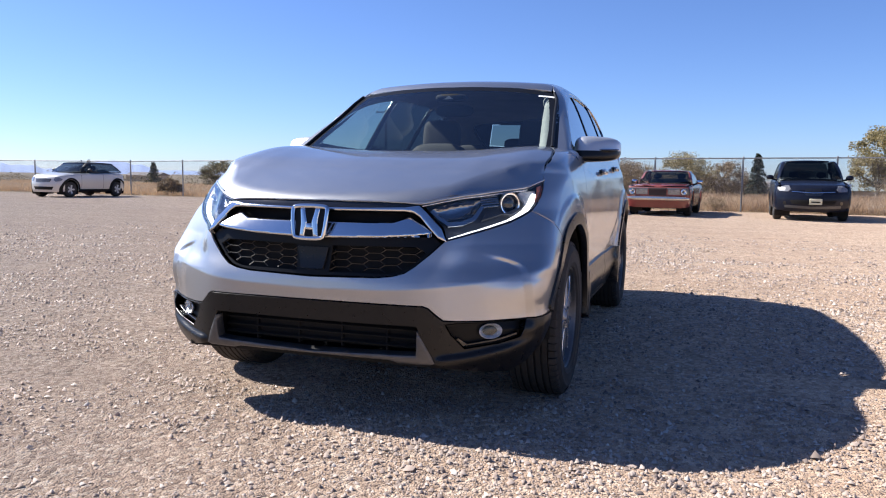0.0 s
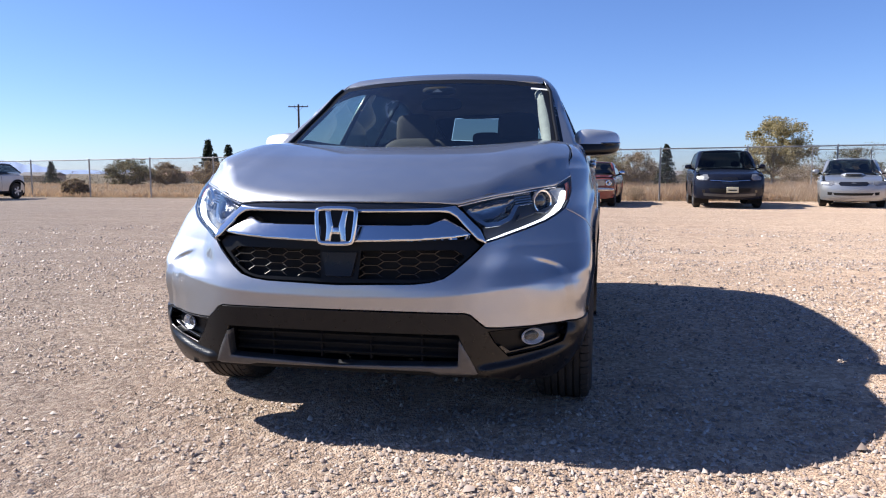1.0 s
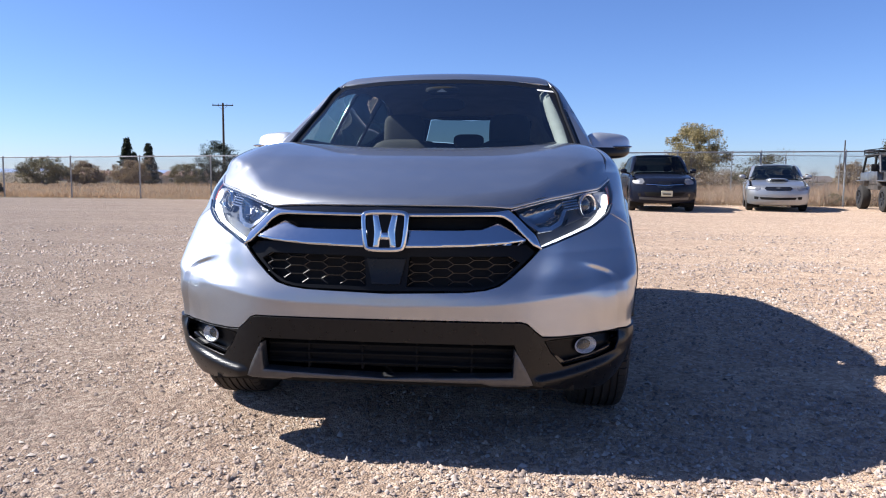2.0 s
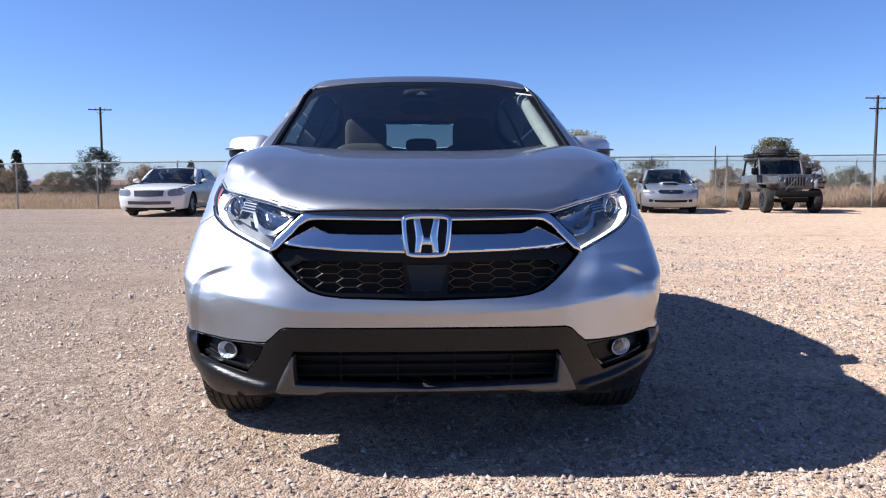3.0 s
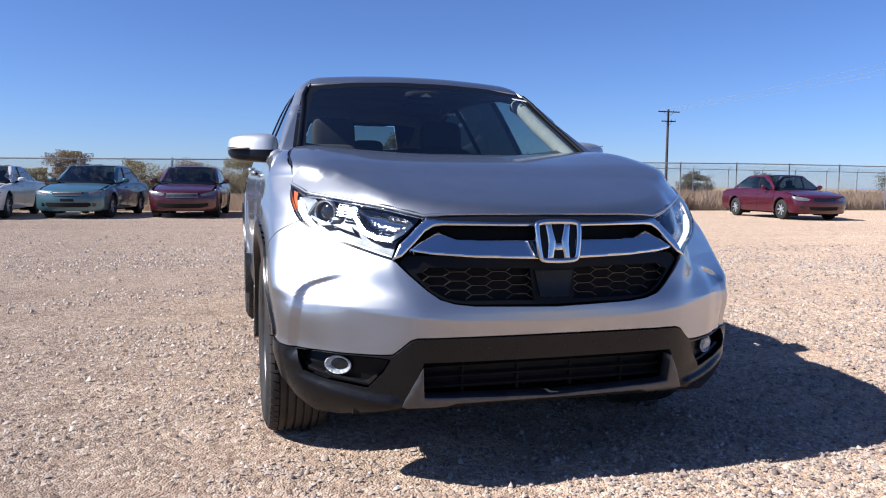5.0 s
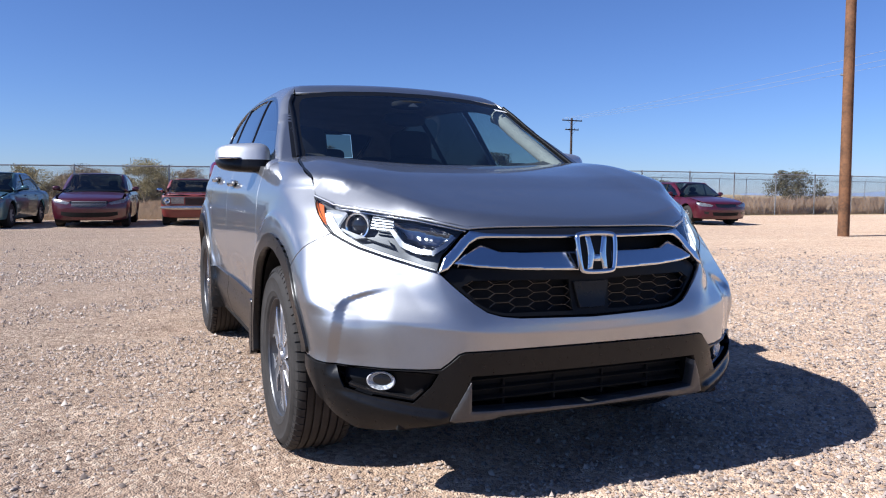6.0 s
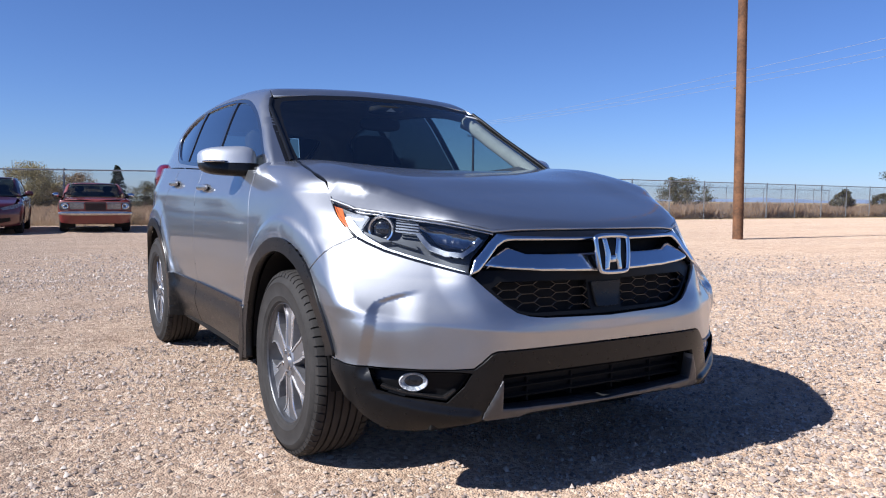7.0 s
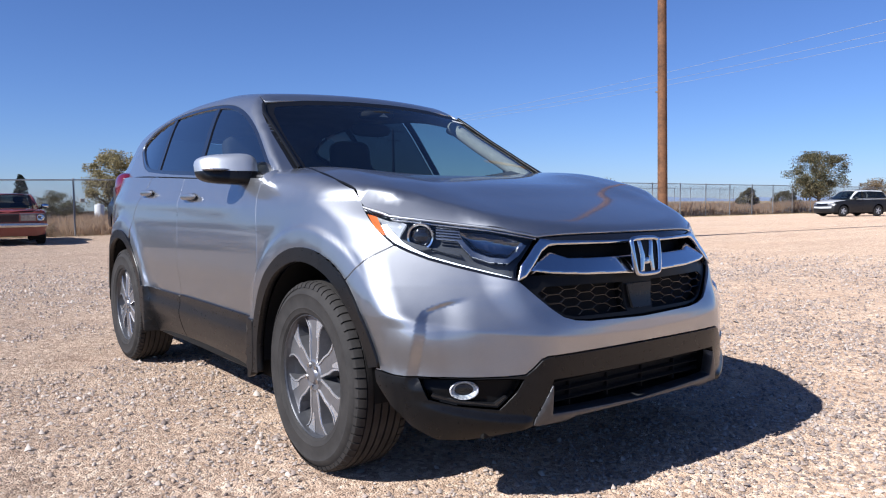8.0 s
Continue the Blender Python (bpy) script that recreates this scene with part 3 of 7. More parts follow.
def shards(name, centres, sizes, material, rng, label, category, flat=0.6):
    """Many small irregular stones as one mesh."""
    n = len(centres)
    unit = np.array([(1, 0, 0), (0, 1, 0), (-1, 0, 0), (0, -1, 0), (0, 0, 1), (0, 0, -1)], float)
    tri = np.array([(0, 1, 4), (1, 2, 4), (2, 3, 4), (3, 0, 4)])
    v = unit[None] * rng.uniform(0.55, 1.25, (n, 6, 1)) + rng.uniform(-0.25, 0.25, (n, 6, 3))
    v = v * np.stack([np.ones(n), rng.uniform(0.6, 1, n), rng.uniform(0.4, 0.8, n) * flat / 0.6], 1)[:, None]
    a, t = rng.uniform(0, 2 * np.pi, n), rng.uniform(-0.35, 0.35, n)
    ca, sa, ct, st = np.cos(a), np.sin(a), np.cos(t), np.sin(t)
    y, z = v[..., 1] * ct[:, None] - v[..., 2] * st[:, None], v[..., 1] * st[:, None] + v[..., 2] * ct[:, None]
    x, y = v[..., 0] * ca[:, None] - y * sa[:, None], v[..., 0] * sa[:, None] + y * ca[:, None]
    v = np.stack([x, y, z], -1) * sizes[:, None, None] + centres[:, None]
    f = (tri[None] + 6 * np.arange(n)[:, None, None]).reshape(-1)
    me = bpy.data.meshes.new(name)
    me.vertices.add(6 * n)
    me.vertices.foreach_set("co", v.reshape(-1).astype(np.float32))
    me.loops.add(len(f))
    me.loops.foreach_set("vertex_index", f.astype(np.int32))
    me.polygons.add(4 * n)
    me.polygons.foreach_set("loop_start", np.arange(0, 12 * n, 3, dtype=np.int32))
    me.update(calc_edges=True)
    me.materials.append(material)
    return tagged(new(name, me), label, category, kind="stuff")


def build_gravel():
    rng = np.random.default_rng(5)
    n = 620000
    r, a = 0.4 + 15.0 * rng.random(n) ** 1.25, rng.uniform(-2.4, 2.4, n)
    x, y = -0.3 + r * np.sin(a), -2.6 + r * np.cos(a)
    # stones gather in drifts and leave packed soil between
    keep = rng.random(n) < 0.55 + 1.10 * stony(x, y)
    x, y = x[keep], y[keep]
    size = 0.0040 + 0.0120 * rng.random(len(x)) ** 3.2
    away = np.hypot(x + 0.3, y + 2.6)
    thin = rng.random(len(x)) < np.minimum(np.clip((15.6 - away) / 5, 0, 1), away / 2.4)
    x, y, size, away = x[thin], y[thin], size[thin], away[thin]
    size = size * (0.78 + away / 14)
    big = rng.random(len(x)) < 0.012
    size[big] *= 1.7
    size = np.minimum(size, 0.028)
    shards("gravel", np.stack([x, y, lot_z(x, y) + size * 0.26], 1), size, stone_material(), rng, "loose tan and grey gravel stones", "gravel", 0.85)


build_ground()
build_gravel()

# ---- the silver SUV ----
LOW_FRONT, LOW_SIDE, LOW_TOP = Chart(lower_body, "front"), Chart(lower_body, "side"), Chart(lower_body, "top")
LOW_CROWN, UP_CROWN, UP_TOP, UP_SIDE = Chart(lower_body, "crown"), Chart(upper_body, "crown"), Chart(upper_body, "top"), Chart(upper_body, "side")


def arch(axle, r, a0, a1, n=24, hub=0.37):
    """Points on a wheel arch, as outline points of the side."""
    return [(0.91, axle + r * math.cos(radians(a0 + (a1 - a0) * k / n)), hub + r * math.sin(radians(a0 + (a1 - a0) * k / n))) for k in range(n + 1)]


def on(chart, pts):
    """Outline points moved onto the surface."""
    return [tuple(p) for p in chart.solid(chart.flat(pts))]


HEADLIGHT = on(LOW_FRONT, [(.812, .60, 1.020), (.776, .461, .986), (.73, .396, .978), (.634, .273, .960), (.569, .207, .950), (.507, .158, .937), (.432, .111, .918),
                           (.458, .108, .888), (.487, .108, .857), (.517, .111, .828), (.537, .098, .780), (.607, .147, .797), (.692, .218, .824), (.76, .292, .849),
                           (.800, .347, .873), (.826, .393, .893), (.842, .440, .925), (.838, .52, .975)])
LAMP_BOTTOM = HEADLIGHT[10:16]
GRILLE_SIDE = on(LOW_FRONT, [(.527, .094, .773), (.48, .064, .724), (.433, .032, .679), (.396, .013, .652), (.35, 0, .638), (.285, -.007, .630), (0, -.015, .622)])
BUMPER_LOW = on(LOW_FRONT, [(0, -.02, .528), (.477, 0, .527), (.501, 0, .520), (.531, .01, .492), (.552, .03, .472), (.611, .057, .468), (.713, .12, .467), (.801, .2, .468), (.881, .3, .472)])
HOOD_EDGE = HEADLIGHT[:7] + on(LOW_FRONT, [(.36, .095, .924), (.295, .078, .926), (.144, .057, .927), (0, .051, .927)])
HOOD_SEAM = on(LOW_TOP, [(.814, .666, 1.041), (.812, .81, 1.068), (.787, 1.0, 1.115), (.732, 1.20, 1.17)])
ARCH_SEAM = on(LOW_SIDE, arch(AXLE_F, .497, 167, 127, 8))
WING_SEAM = on(LOW_SIDE, [(.9, .562 + (HEADLIGHT[15][1] - .562) * k / 7, .765 + (HEADLIGHT[15][2] - .765) * k / 7) for k in range(1, 7)])
BEZEL = [(.835, .235, .464), (.76, .15, .462), (.692, .107, .461), (.60, .05, .460), (.563, .03, .456), (.582, .048, .415), (.625, .085, .360), (.741, .159, .377), (.812, .215, .400)]


def facing(x, z, depth):
    """The pose of something let into the front: its -y axis points out of the surface."""
    p = LOW_FRONT.solid(LOW_FRONT.flat([(x, float(nose(np.array([x]), np.array([z]))[0]), z)]))
    n = slope(lower_body, p)[0]
    turn = math.degrees(math.atan2(n[0], -n[1]))
    q = p[0] - n * depth
    return pose(*q, 0, 0, turn)


def suv_front(car):

    bumper = both(BUMPER_LOW + [(.90, .40, .482)] + ARCH_SEAM + WING_SEAM + list(reversed(LAMP_BOTTOM)) + GRILLE_SIDE)
    panel("front_bumper", LOW_FRONT, bumper, SILVER, car, "silver painted upper bumper with a crease at each corner", step=0.0075)
    skirt = BUMPER_LOW + [(.90, .40, .480), (.90, .39, .44), (.885, .33, .37), (.86, .25, .30), (.80, .19, .256), (.72, .135, .254), (.64, .10, .270), (.56, .055, .288), (.523, .03, .297)]
    skirt += [(.487, .01, .36), (.452, 0, .446), (0, -.016, .445)]
    panel("bumper_skirt", LOW_FRONT, both(skirt), PLASTIC, car, "black textured plastic lower bumper", step=0.008, lift=0.006, thick=0.03,
          holes=[BEZEL, [(-p[0], p[1], p[2]) for p in BEZEL]])
    skid = [(0, .012, .320), (.445, .02, .334), (.452, .005, .430), (.460, .005, .430), (.518, .055, .302), (.50, .05, .294), (.37, .035, .296), (.335, .03, .305), (0, .02, .305)]
    panel("skid_garnish", LOW_FRONT, both(skid), SKID, car, "silver-grey lower bumper garnish", step=0.006, lift=0.010, thick=0.04, dome=0.004, dome_r=0.010)
    # the mouth below: a dark duct with slats
    panel("duct_back", LOW_FRONT, both([(0, 0, .46), (.48, 0, .46), (.50, 0, .30), (0, 0, .30)]), DARK, car, step=0.05, lift=-0.09, thick=0)
    bm = bmesh.new()
    box(bm, (1.02, 0.16, 0.012), (0, 0.13, .300), bevel=0.003, seg=1)
    part("duct_floor", bm, DARK, car)
    for x in (-.492, .492):
        part("duct_side", box(bmesh.new(), (.012, .16, .17), (x, .13, .38), bevel=.003, seg=1), DARK, car)
    for z in (.352, .385, .418):
        bm = bmesh.new()
        box(bm, (0.90, 0.02, 0.007), (0, 0.078, z), (25, 0, 0), 0.002, 1)
        part("grille_slat", bm, DARK, car)
    for x in (-.30, -.10, .10, .30):
        bm = bmesh.new()
        box(bm, (0.008, 0.03, 0.12), (x, 0.090, .385), bevel=0.002, seg=1)
        part("grille_rib", bm, DARK, car)
    # main grille
    panel("grille_back", LOW_FRONT, both([(0, .05, .925), (.43, .1, .915), (.53, .1, .79), (.45, .04, .68), (.36, 0, .62), (0, 0, .61)]), DARK, car, step=0.05, lift=-0.06, thick=0)
    panel("grille_brow", LOW_FRONT, both([(0, .05, .925), (.30, .08, .924), (.428, .11, .917), (.424, .1, .910), (.371, .083, .904), (.221, .047, .900), (0, .03, .897)]), GLOSS_BLACK, car, "gloss black strip under the bonnet edge", step=0.02, lift=-0.004, thick=0.03)
    strip = [(0, .03, .896), (.221, .047, .899), (.371, .083, .903), (.424, .1, .910), (.452, .108, .884), (.482, .108, .852), (.512, .11, .823), (.537, .1, .772),
             (.505, .09, .786), (.470, .09, .822), (.432, .085, .866), (.405, .08, .883), (.372, .078, .887), (.221, .044, .887), (0, .028, .885)]
    panel("grille_strip", LOW_FRONT, both(strip), CHROME, car, "chrome strip that frames the grille", step=0.004, lift=0.006, thick=0.03, gap=0.0008, dome=0.004, dome_r=0.006)
    wing = [(0, .02, .846), (.185, .029, .847), (.325, .054, .849), (.355, .065, .862), (.391, .083, .878), (.449, .087, .840), (.485, .09, .808), (.47, .085, .802), (.412, .062, .793), (.28, .034, .784), (0, .013, .777)]
    panel("grille_wing", LOW_FRONT, both(wing), CHROME, car, "broad chrome wing across the grille", step=0.005, lift=0.006, thick=0.05, gap=0.0008, dome=0.005, dome_r=0.009, lean=(.80, .34))
    lower = [(0, .01, .781), (.28, .03, .787), (.41, .06, .796), (.495, .09, .798), (.522, .094, .770), (.476, .064, .724), (.429, .032, .680), (.393, .013, .655), (.348, 0, .641), (.285, -.007, .634), (0, -.015, .627)]
    gap = [(.085, 0, .745), (.43, .06, .752), (.462, .06, .733), (.42, .03, .688), (.375, .01, .662), (.33, 0, .652), (.075, 0, .648)]
    panel("grille_frame", LOW_FRONT, both(lower), SATIN_BLACK, car, "satin black lower grille frame", step=0.014, lift=-0.018, thick=0.04, holes=[gap, [(-p[0], p[1], p[2]) for p in gap]])
    for flip in (1, -1):
        bm, poly = bmesh.new(), LOW_FRONT.flat(gap)
        for i in range(7):
            for j in range(6):
                cx, cz = 0.05 + 0.070 * i, 0.632 + 0.030 * j + (0.015 if i % 2 else 0)
                corner = [(cx + 0.0465, cz), (cx + 0.0235, cz + 0.015), (cx - 0.0235, cz + 0.015), (cx - 0.0465, cz)]
                for a, b in zip(corner, corner[1:]):
                    ends = np.array([(a[0], 0, a[1]), (b[0], 0, b[1])])
                    ends[:, 1] = nose(ends[:, 0], ends[:, 2]) + 0.026
                    if inside(poly, LOW_FRONT.flat(ends - np.array([0, 0.026, 0]))).any():
                        rod(bm, (flip * ends[0][0], *ends[0][1:]), (flip * ends[1][0], *ends[1][1:]), 0.0026, seg=5)
        part("grille_mesh", bm, MESH_BLACK, car, "black honeycomb grille insert")
    panel("sensor_cover", LOW_FRONT, both([(0, 0, .742), (.074, 0, .742), (.052, 0, .652), (0, 0, .650)]), PLASTIC, car, "flat dark sensor cover in the grille", step=0.02, lift=-0.006, soft=0)
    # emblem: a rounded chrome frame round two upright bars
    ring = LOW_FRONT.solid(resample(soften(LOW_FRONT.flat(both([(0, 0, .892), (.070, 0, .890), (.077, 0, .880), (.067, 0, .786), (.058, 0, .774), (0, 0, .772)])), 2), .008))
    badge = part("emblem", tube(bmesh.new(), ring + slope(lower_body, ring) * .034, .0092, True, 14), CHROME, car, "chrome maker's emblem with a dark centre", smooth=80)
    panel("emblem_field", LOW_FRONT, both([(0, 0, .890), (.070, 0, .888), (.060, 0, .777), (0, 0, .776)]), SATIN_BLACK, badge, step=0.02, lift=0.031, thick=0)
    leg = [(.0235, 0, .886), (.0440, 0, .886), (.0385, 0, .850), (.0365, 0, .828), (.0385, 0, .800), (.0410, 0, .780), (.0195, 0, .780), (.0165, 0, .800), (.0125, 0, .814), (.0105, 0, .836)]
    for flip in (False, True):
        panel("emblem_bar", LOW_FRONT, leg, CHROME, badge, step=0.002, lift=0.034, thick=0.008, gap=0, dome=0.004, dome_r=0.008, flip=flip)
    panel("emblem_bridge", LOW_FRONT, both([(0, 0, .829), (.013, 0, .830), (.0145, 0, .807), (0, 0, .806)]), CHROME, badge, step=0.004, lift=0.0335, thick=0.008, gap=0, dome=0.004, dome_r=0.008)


def suv_headlight(car, flip):
    s = -1 if flip else 1
    mirror = Matrix.Diagonal((s, 1, 1, 1))
    lamp_body = panel("headlight", LOW_FRONT, HEADLIGHT, LENS, car, "clear headlight with a white daytime strip", step=0.015, lift=0.001, thick=0.004, flip=flip)
    panel("lamp_housing", LOW_FRONT, HEADLIGHT, LAMP_GREY, lamp_body, "smoked lamp housing", step=0.02, lift=-0.050, thick=-0.046, flip=flip, gap=0.004)
    drl = [(.537, .098, .783), (.607, .147, .801), (.692, .218, .828), (.76, .292, .853), (.80, .347, .877), (.822, .393, .897), (.834, .44, .927), (.824, .49, .968),
           (.806, .475, .972), (.806, .428, .938), (.799, .386, .909), (.782, .342, .887), (.750, .289, .862), (.685, .219, .837), (.604, .154, .810), (.545, .115, .792)]
    panel("daytime_strip", LOW_FRONT, drl, DAYTIME, lamp_body, "white daytime running strip", step=0.010, lift=-0.014, thick=0.02, flip=flip, gap=0.001)
    panel("lamp_trim", LOW_FRONT, [(.535, .098, .775), (.607, .147, .793), (.692, .218, .819), (.76, .292, .844), (.802, .347, .868), (.828, .393, .889), (.846, .44, .922),
                                   (.838, .44, .926), (.824, .393, .897), (.798, .347, .876), (.757, .292, .852), (.692, .218, .827), (.607, .147, .801), (.537, .10, .783)],
          GLOSS_BLACK, lamp_body, "thin black lower edge", step=0.008, lift=0.003, thick=0.006, flip=flip, gap=0)
    panel("side_marker", LOW_FRONT, [(.820, .575, 1.006), (.842, .50, .958), (.842, .44, .924), (.830, .44, .922), (.824, .47, .950), (.800, .535, .995)], AMBER, lamp_body, "amber side marker", step=0.01, lift=-0.010, thick=0.003, flip=flip, gap=0.001)
    panel("side_reflector", LOW_FRONT, [(.802, .52, .984), (.770, .44, .984), (.752, .42, .972), (.780, .42, .930), (.790, .41, .906), (.812, .42, .922), (.822, .47, .946)],
          LAMP_WHITE, lamp_body, "bright reflector beside the side marker", step=0.010, lift=-0.016, thick=0.01, flip=flip, dome=-0.012, dome_r=0.025)
    top = np.array(HEADLIGHT[:7])
    top = resample_open(top - slope(lower_body, top) * .006 + np.array([0, 0, -.006]), 0.02) * np.array([s, 1, 1])
    part("lamp_rim", tube(bmesh.new(), top, .0042, False, 8), ALLOY, lamp_body, "thin bright upper rim", smooth=80)
    m = mirror @ facing(.735, .932, .030)
    ring = lathe(bmesh.new(), [(-.006, .049), (-.012, .046), (-.010, .040), (.0, .037), (.012, .036), (.03, .040), (.03, .049)], (0, 0, 0), "Y", 36, closed=True)
    bmesh.ops.transform(ring, verts=ring.verts, matrix=m)
    part("projector", ring, REFLECT, lamp_body, "round projector lamp with a bright ring")
    ball = blob(bmesh.new(), (0, .012, 0), (0.072, 0.036, 0.072), 2.0, 20, 10)
    bmesh.ops.transform(ball, verts=ball.verts, matrix=m)
    part("projector_lens", ball, GLOSS_BLACK, lamp_body)
    panel("reflector", LOW_FRONT, [(.655, .27, .948), (.56, .20, .937), (.50, .15, .922), (.465, .12, .905), (.50, .12, .872), (.53, .12, .855), (.60, .15, .858), (.645, .2, .885)],
          FACET, lamp_body, "faceted main beam reflector", step=0.010, lift=-0.026, thick=0.01, flip=flip, dome=-0.022, dome_r=0.035)
    vee = [(.668, .24, .912), (.640, .2, .862), (.600, .16, .842), (.545, .13, .838), (.500, .12, .864), (.468, .11, .896), (.482, .11, .899), (.508, .12, .876), (.548, .13, .853), (.594, .16, .857), (.626, .2, .874), (.652, .24, .918)]
    panel("lamp_brow", LOW_FRONT, vee, LAMP_TRIM, lamp_body, "bright V-shaped lamp trim", step=0.008, lift=-0.018, thick=0.02, flip=flip, gap=0)
    for k in range(5):
        z = .962 - .010 * k
        panel("lamp_fin", LOW_FRONT, [(.690, .34, z + .002), (.632, .28, z - .006), (.630, .28, z - .011), (.688, .34, z - .003)], LAMP_TRIM, lamp_body, step=0.02, lift=-0.018, thick=0.008, flip=flip, gap=0)
    panel("lamp_step", LOW_FRONT, [(.79, .43, .925), (.762, .36, .904), (.70, .27, .876), (.655, .23, .862), (.668, .25, .890), (.70, .31, .896), (.74, .36, .890)], LAMP_GREY, lamp_body, step=0.015, lift=-0.026, thick=0.02, flip=flip)


def suv_foglamp(car, flip):
    s = -1 if flip else 1
    panel("fog_bezel", LOW_FRONT, BEZEL, SATIN_BLACK, car, "satin black fog lamp recess", step=0.015, lift=-0.035, thick=-0.038, flip=flip, gap=0.001)
    blade = [(.812, .215, .400), (.741, .159, .377), (.625, .085, .360), (.600, .06, .395), (.612, .06, .397), (.640, .085, .372), (.735, .159, .388), (.80, .215, .412)]
    panel("fog_blade", LOW_FRONT, blade, GLOSS_BLACK, car, "glossy blade under the fog lamp", step=0.01, lift=-0.012, thick=0.02, flip=flip, gap=0)
    m = Matrix.Diagonal((s, 1, 1, 1)) @ facing(.722, .420, .024) @ Matrix.Diagonal((1.22, 1, 0.80, 1))
    bm = lathe(bmesh.new(), [(-0.002, 0.040), (-0.006, 0.037), (-0.002, 0.034), (0.014, 0.024), (0.018, 0.0)], (0, 0, 0), "Y", 32)
    bmesh.ops.transform(bm, verts=bm.verts, matrix=m)
    lamp_body = part("fog_lamp", bm, FOG_FACET, car, "round fog lamp with a chrome reflector")
    bm = blob(bmesh.new(), (0, -0.004, 0), (0.066, 0.018, 0.066), 2.2, 20, 10)
    bmesh.ops.transform(bm, verts=bm.verts, matrix=m)
    part("fog_lens", bm, LENS, lamp_body)


def suv_sides(car, flip):
    hood_line = [HOOD_EDGE[0]] + HOOD_SEAM
    fender = hood_line + [(.73, 1.30, 1.185), (.80, 1.375, 1.150), (.885, 1.372, 1.072), (.91, 1.335, .94), (.92, 1.315, .772), (.905, 1.345, .60), (.90, 1.348, .53)]
    fender += on(LOW_SIDE, arch(AXLE_F, .497, 18, 127)) + WING_SEAM + HEADLIGHT[15:]
    panel("front_wing", LOW_CROWN, fender, SILVER, car, "silver front wing", step=0.009, flip=flip)
    front_edge = [(.84, 1.375, belt(1.375) - .004), (.88, 1.372, 1.072), (.91, 1.335, .94), (.91, 1.315, .772), (.9, 1.345, .60), (.9, 1.350, .525)]
    mid_edge = [(.9, 2.436, .525), (.9, 2.43, .57), (.91, 2.408, .82), (.9, 2.42, .97), (.86, 2.445, belt(2.445) - .004)]
    rear_edge = [(.9, 3.052, .525)] + arch(AXLE_R, .497, 160, 122, 10) + [(.91, 3.275, .90), (.9, 3.222, .995), (.87, 3.10, 1.115), (.84, 3.03, belt(3.03) - .004)]
    top = [(.85, y, belt(y) - .004) for y in (2.2, 1.95, 1.7)]
    door = panel("front_door", LOW_SIDE, front_edge + mid_edge + top, SILVER, car, "silver front door", step=0.03, flip=flip)
    top = [(.85, y, belt(y) - .004) for y in (2.85, 2.65)]
    door_b = panel("rear_door", LOW_SIDE, mid_edge[::-1] + rear_edge + top, SILVER, car, "silver rear door", step=0.02, flip=flip)
    quarter = rear_edge[::-1] + arch(AXLE_R, .497, 122, 8, 20)[1:] + [(.88, 4.10, .44), (.85, 4.30, .47), (.83, 4.38, .60), (.80, 4.40, .95), (.78, 4.35, 1.10), (.79, 4.20, 1.22), (.80, 3.60, belt(3.6) - .004)]
    panel("rear_quarter", LOW_SIDE, rear_edge[::-1][:4] + quarter[len(rear_edge):], SILVER, car, "silver rear quarter", step=0.018, flip=flip)
    panel("door_liner", LOW_SIDE, [(.9, 1.28, .52), (.9, 3.03, .52), (.9, 3.10, .66), (.9, 3.30, .86), (.9, 3.34, 1.0), (.85, 3.2, 1.17), (.85, 2.4, 1.15), (.85, 1.42, 1.12), (.9, 1.28, .9)], DARK, car, flip=flip, step=.08, thick=0, lift=-.022)
    # black cladding round the arches and along the sill
    for axle, a0, a1 in ((AXLE_F, -8, 166), (AXLE_R, 8, 180)):
        ring = arch(axle, .500, a0, a1, 30) + arch(axle, .446, a1, a0, 30)
        panel("arch_cladding", LOW_SIDE, ring, PLASTIC, car, "black plastic wheel arch cladding", step=0.02, lift=0.010, thick=0.03, flip=flip, gap=0)
        bm, n = bmesh.new(), 28
        rows = [[bm.verts.new(((-1 if flip else 1) * x, axle + .452 * math.cos(radians(-2 + 184 * k / n)), .37 + .452 * math.sin(radians(-2 + 184 * k / n)))) for x in (.90, .55)] for k in range(n + 1)]
        for a, b in zip(rows, rows[1:]):
            bm.faces.new((a[0], a[1], b[1], b[0]))
        bm.faces.new([r[1] for r in rows])
        part("arch_liner", bm, DARK, car)
    for y0, y1 in ((1.345, 2.434), (2.438, 3.055)):
        strip = [(.9, y0, .535), (.9, (y0 + y1) / 2, .537), (.9, y1, .540), (.9, y1 - .005, .40), (.9, y1 - .05 if y1 > 3 else y1, .265), (.9, (y0 + y1) / 2, .260), (.9, y0 + .06, .268)] + ([(.9, y0, .268), (.9, y0, .40)] if y0 > 2 else [(.9, y0 + .02, .285), (.9, y0 + .002, .33), (.9, y0 - .004, .40)])
        panel("sill_cladding", LOW_SIDE, strip, PLASTIC, car, "black plastic sill cladding", step=0.03, lift=0.012, thick=0.03, flip=flip)
    s = -1 if flip else 1
    for owner, y, z in ((door, 2.235, 1.075), (door_b, 3.00, 1.105)):
        x = float(half_width(np.array([y]), np.array([z]))[0])
        bm = blob(bmesh.new(), (s * (x + .022), y, z), (.030, .215, .036), 3.0, 20, 8)
        part("door_handle", bm, SILVER, owner, "silver door handle")
        # a dark blob on the door stands for the shaded silver pocket
        bm = blob(bmesh.new(), (s * (x + .001), y - .02, z - .004), (.012, .13, .046), 2.4, 20, 8)
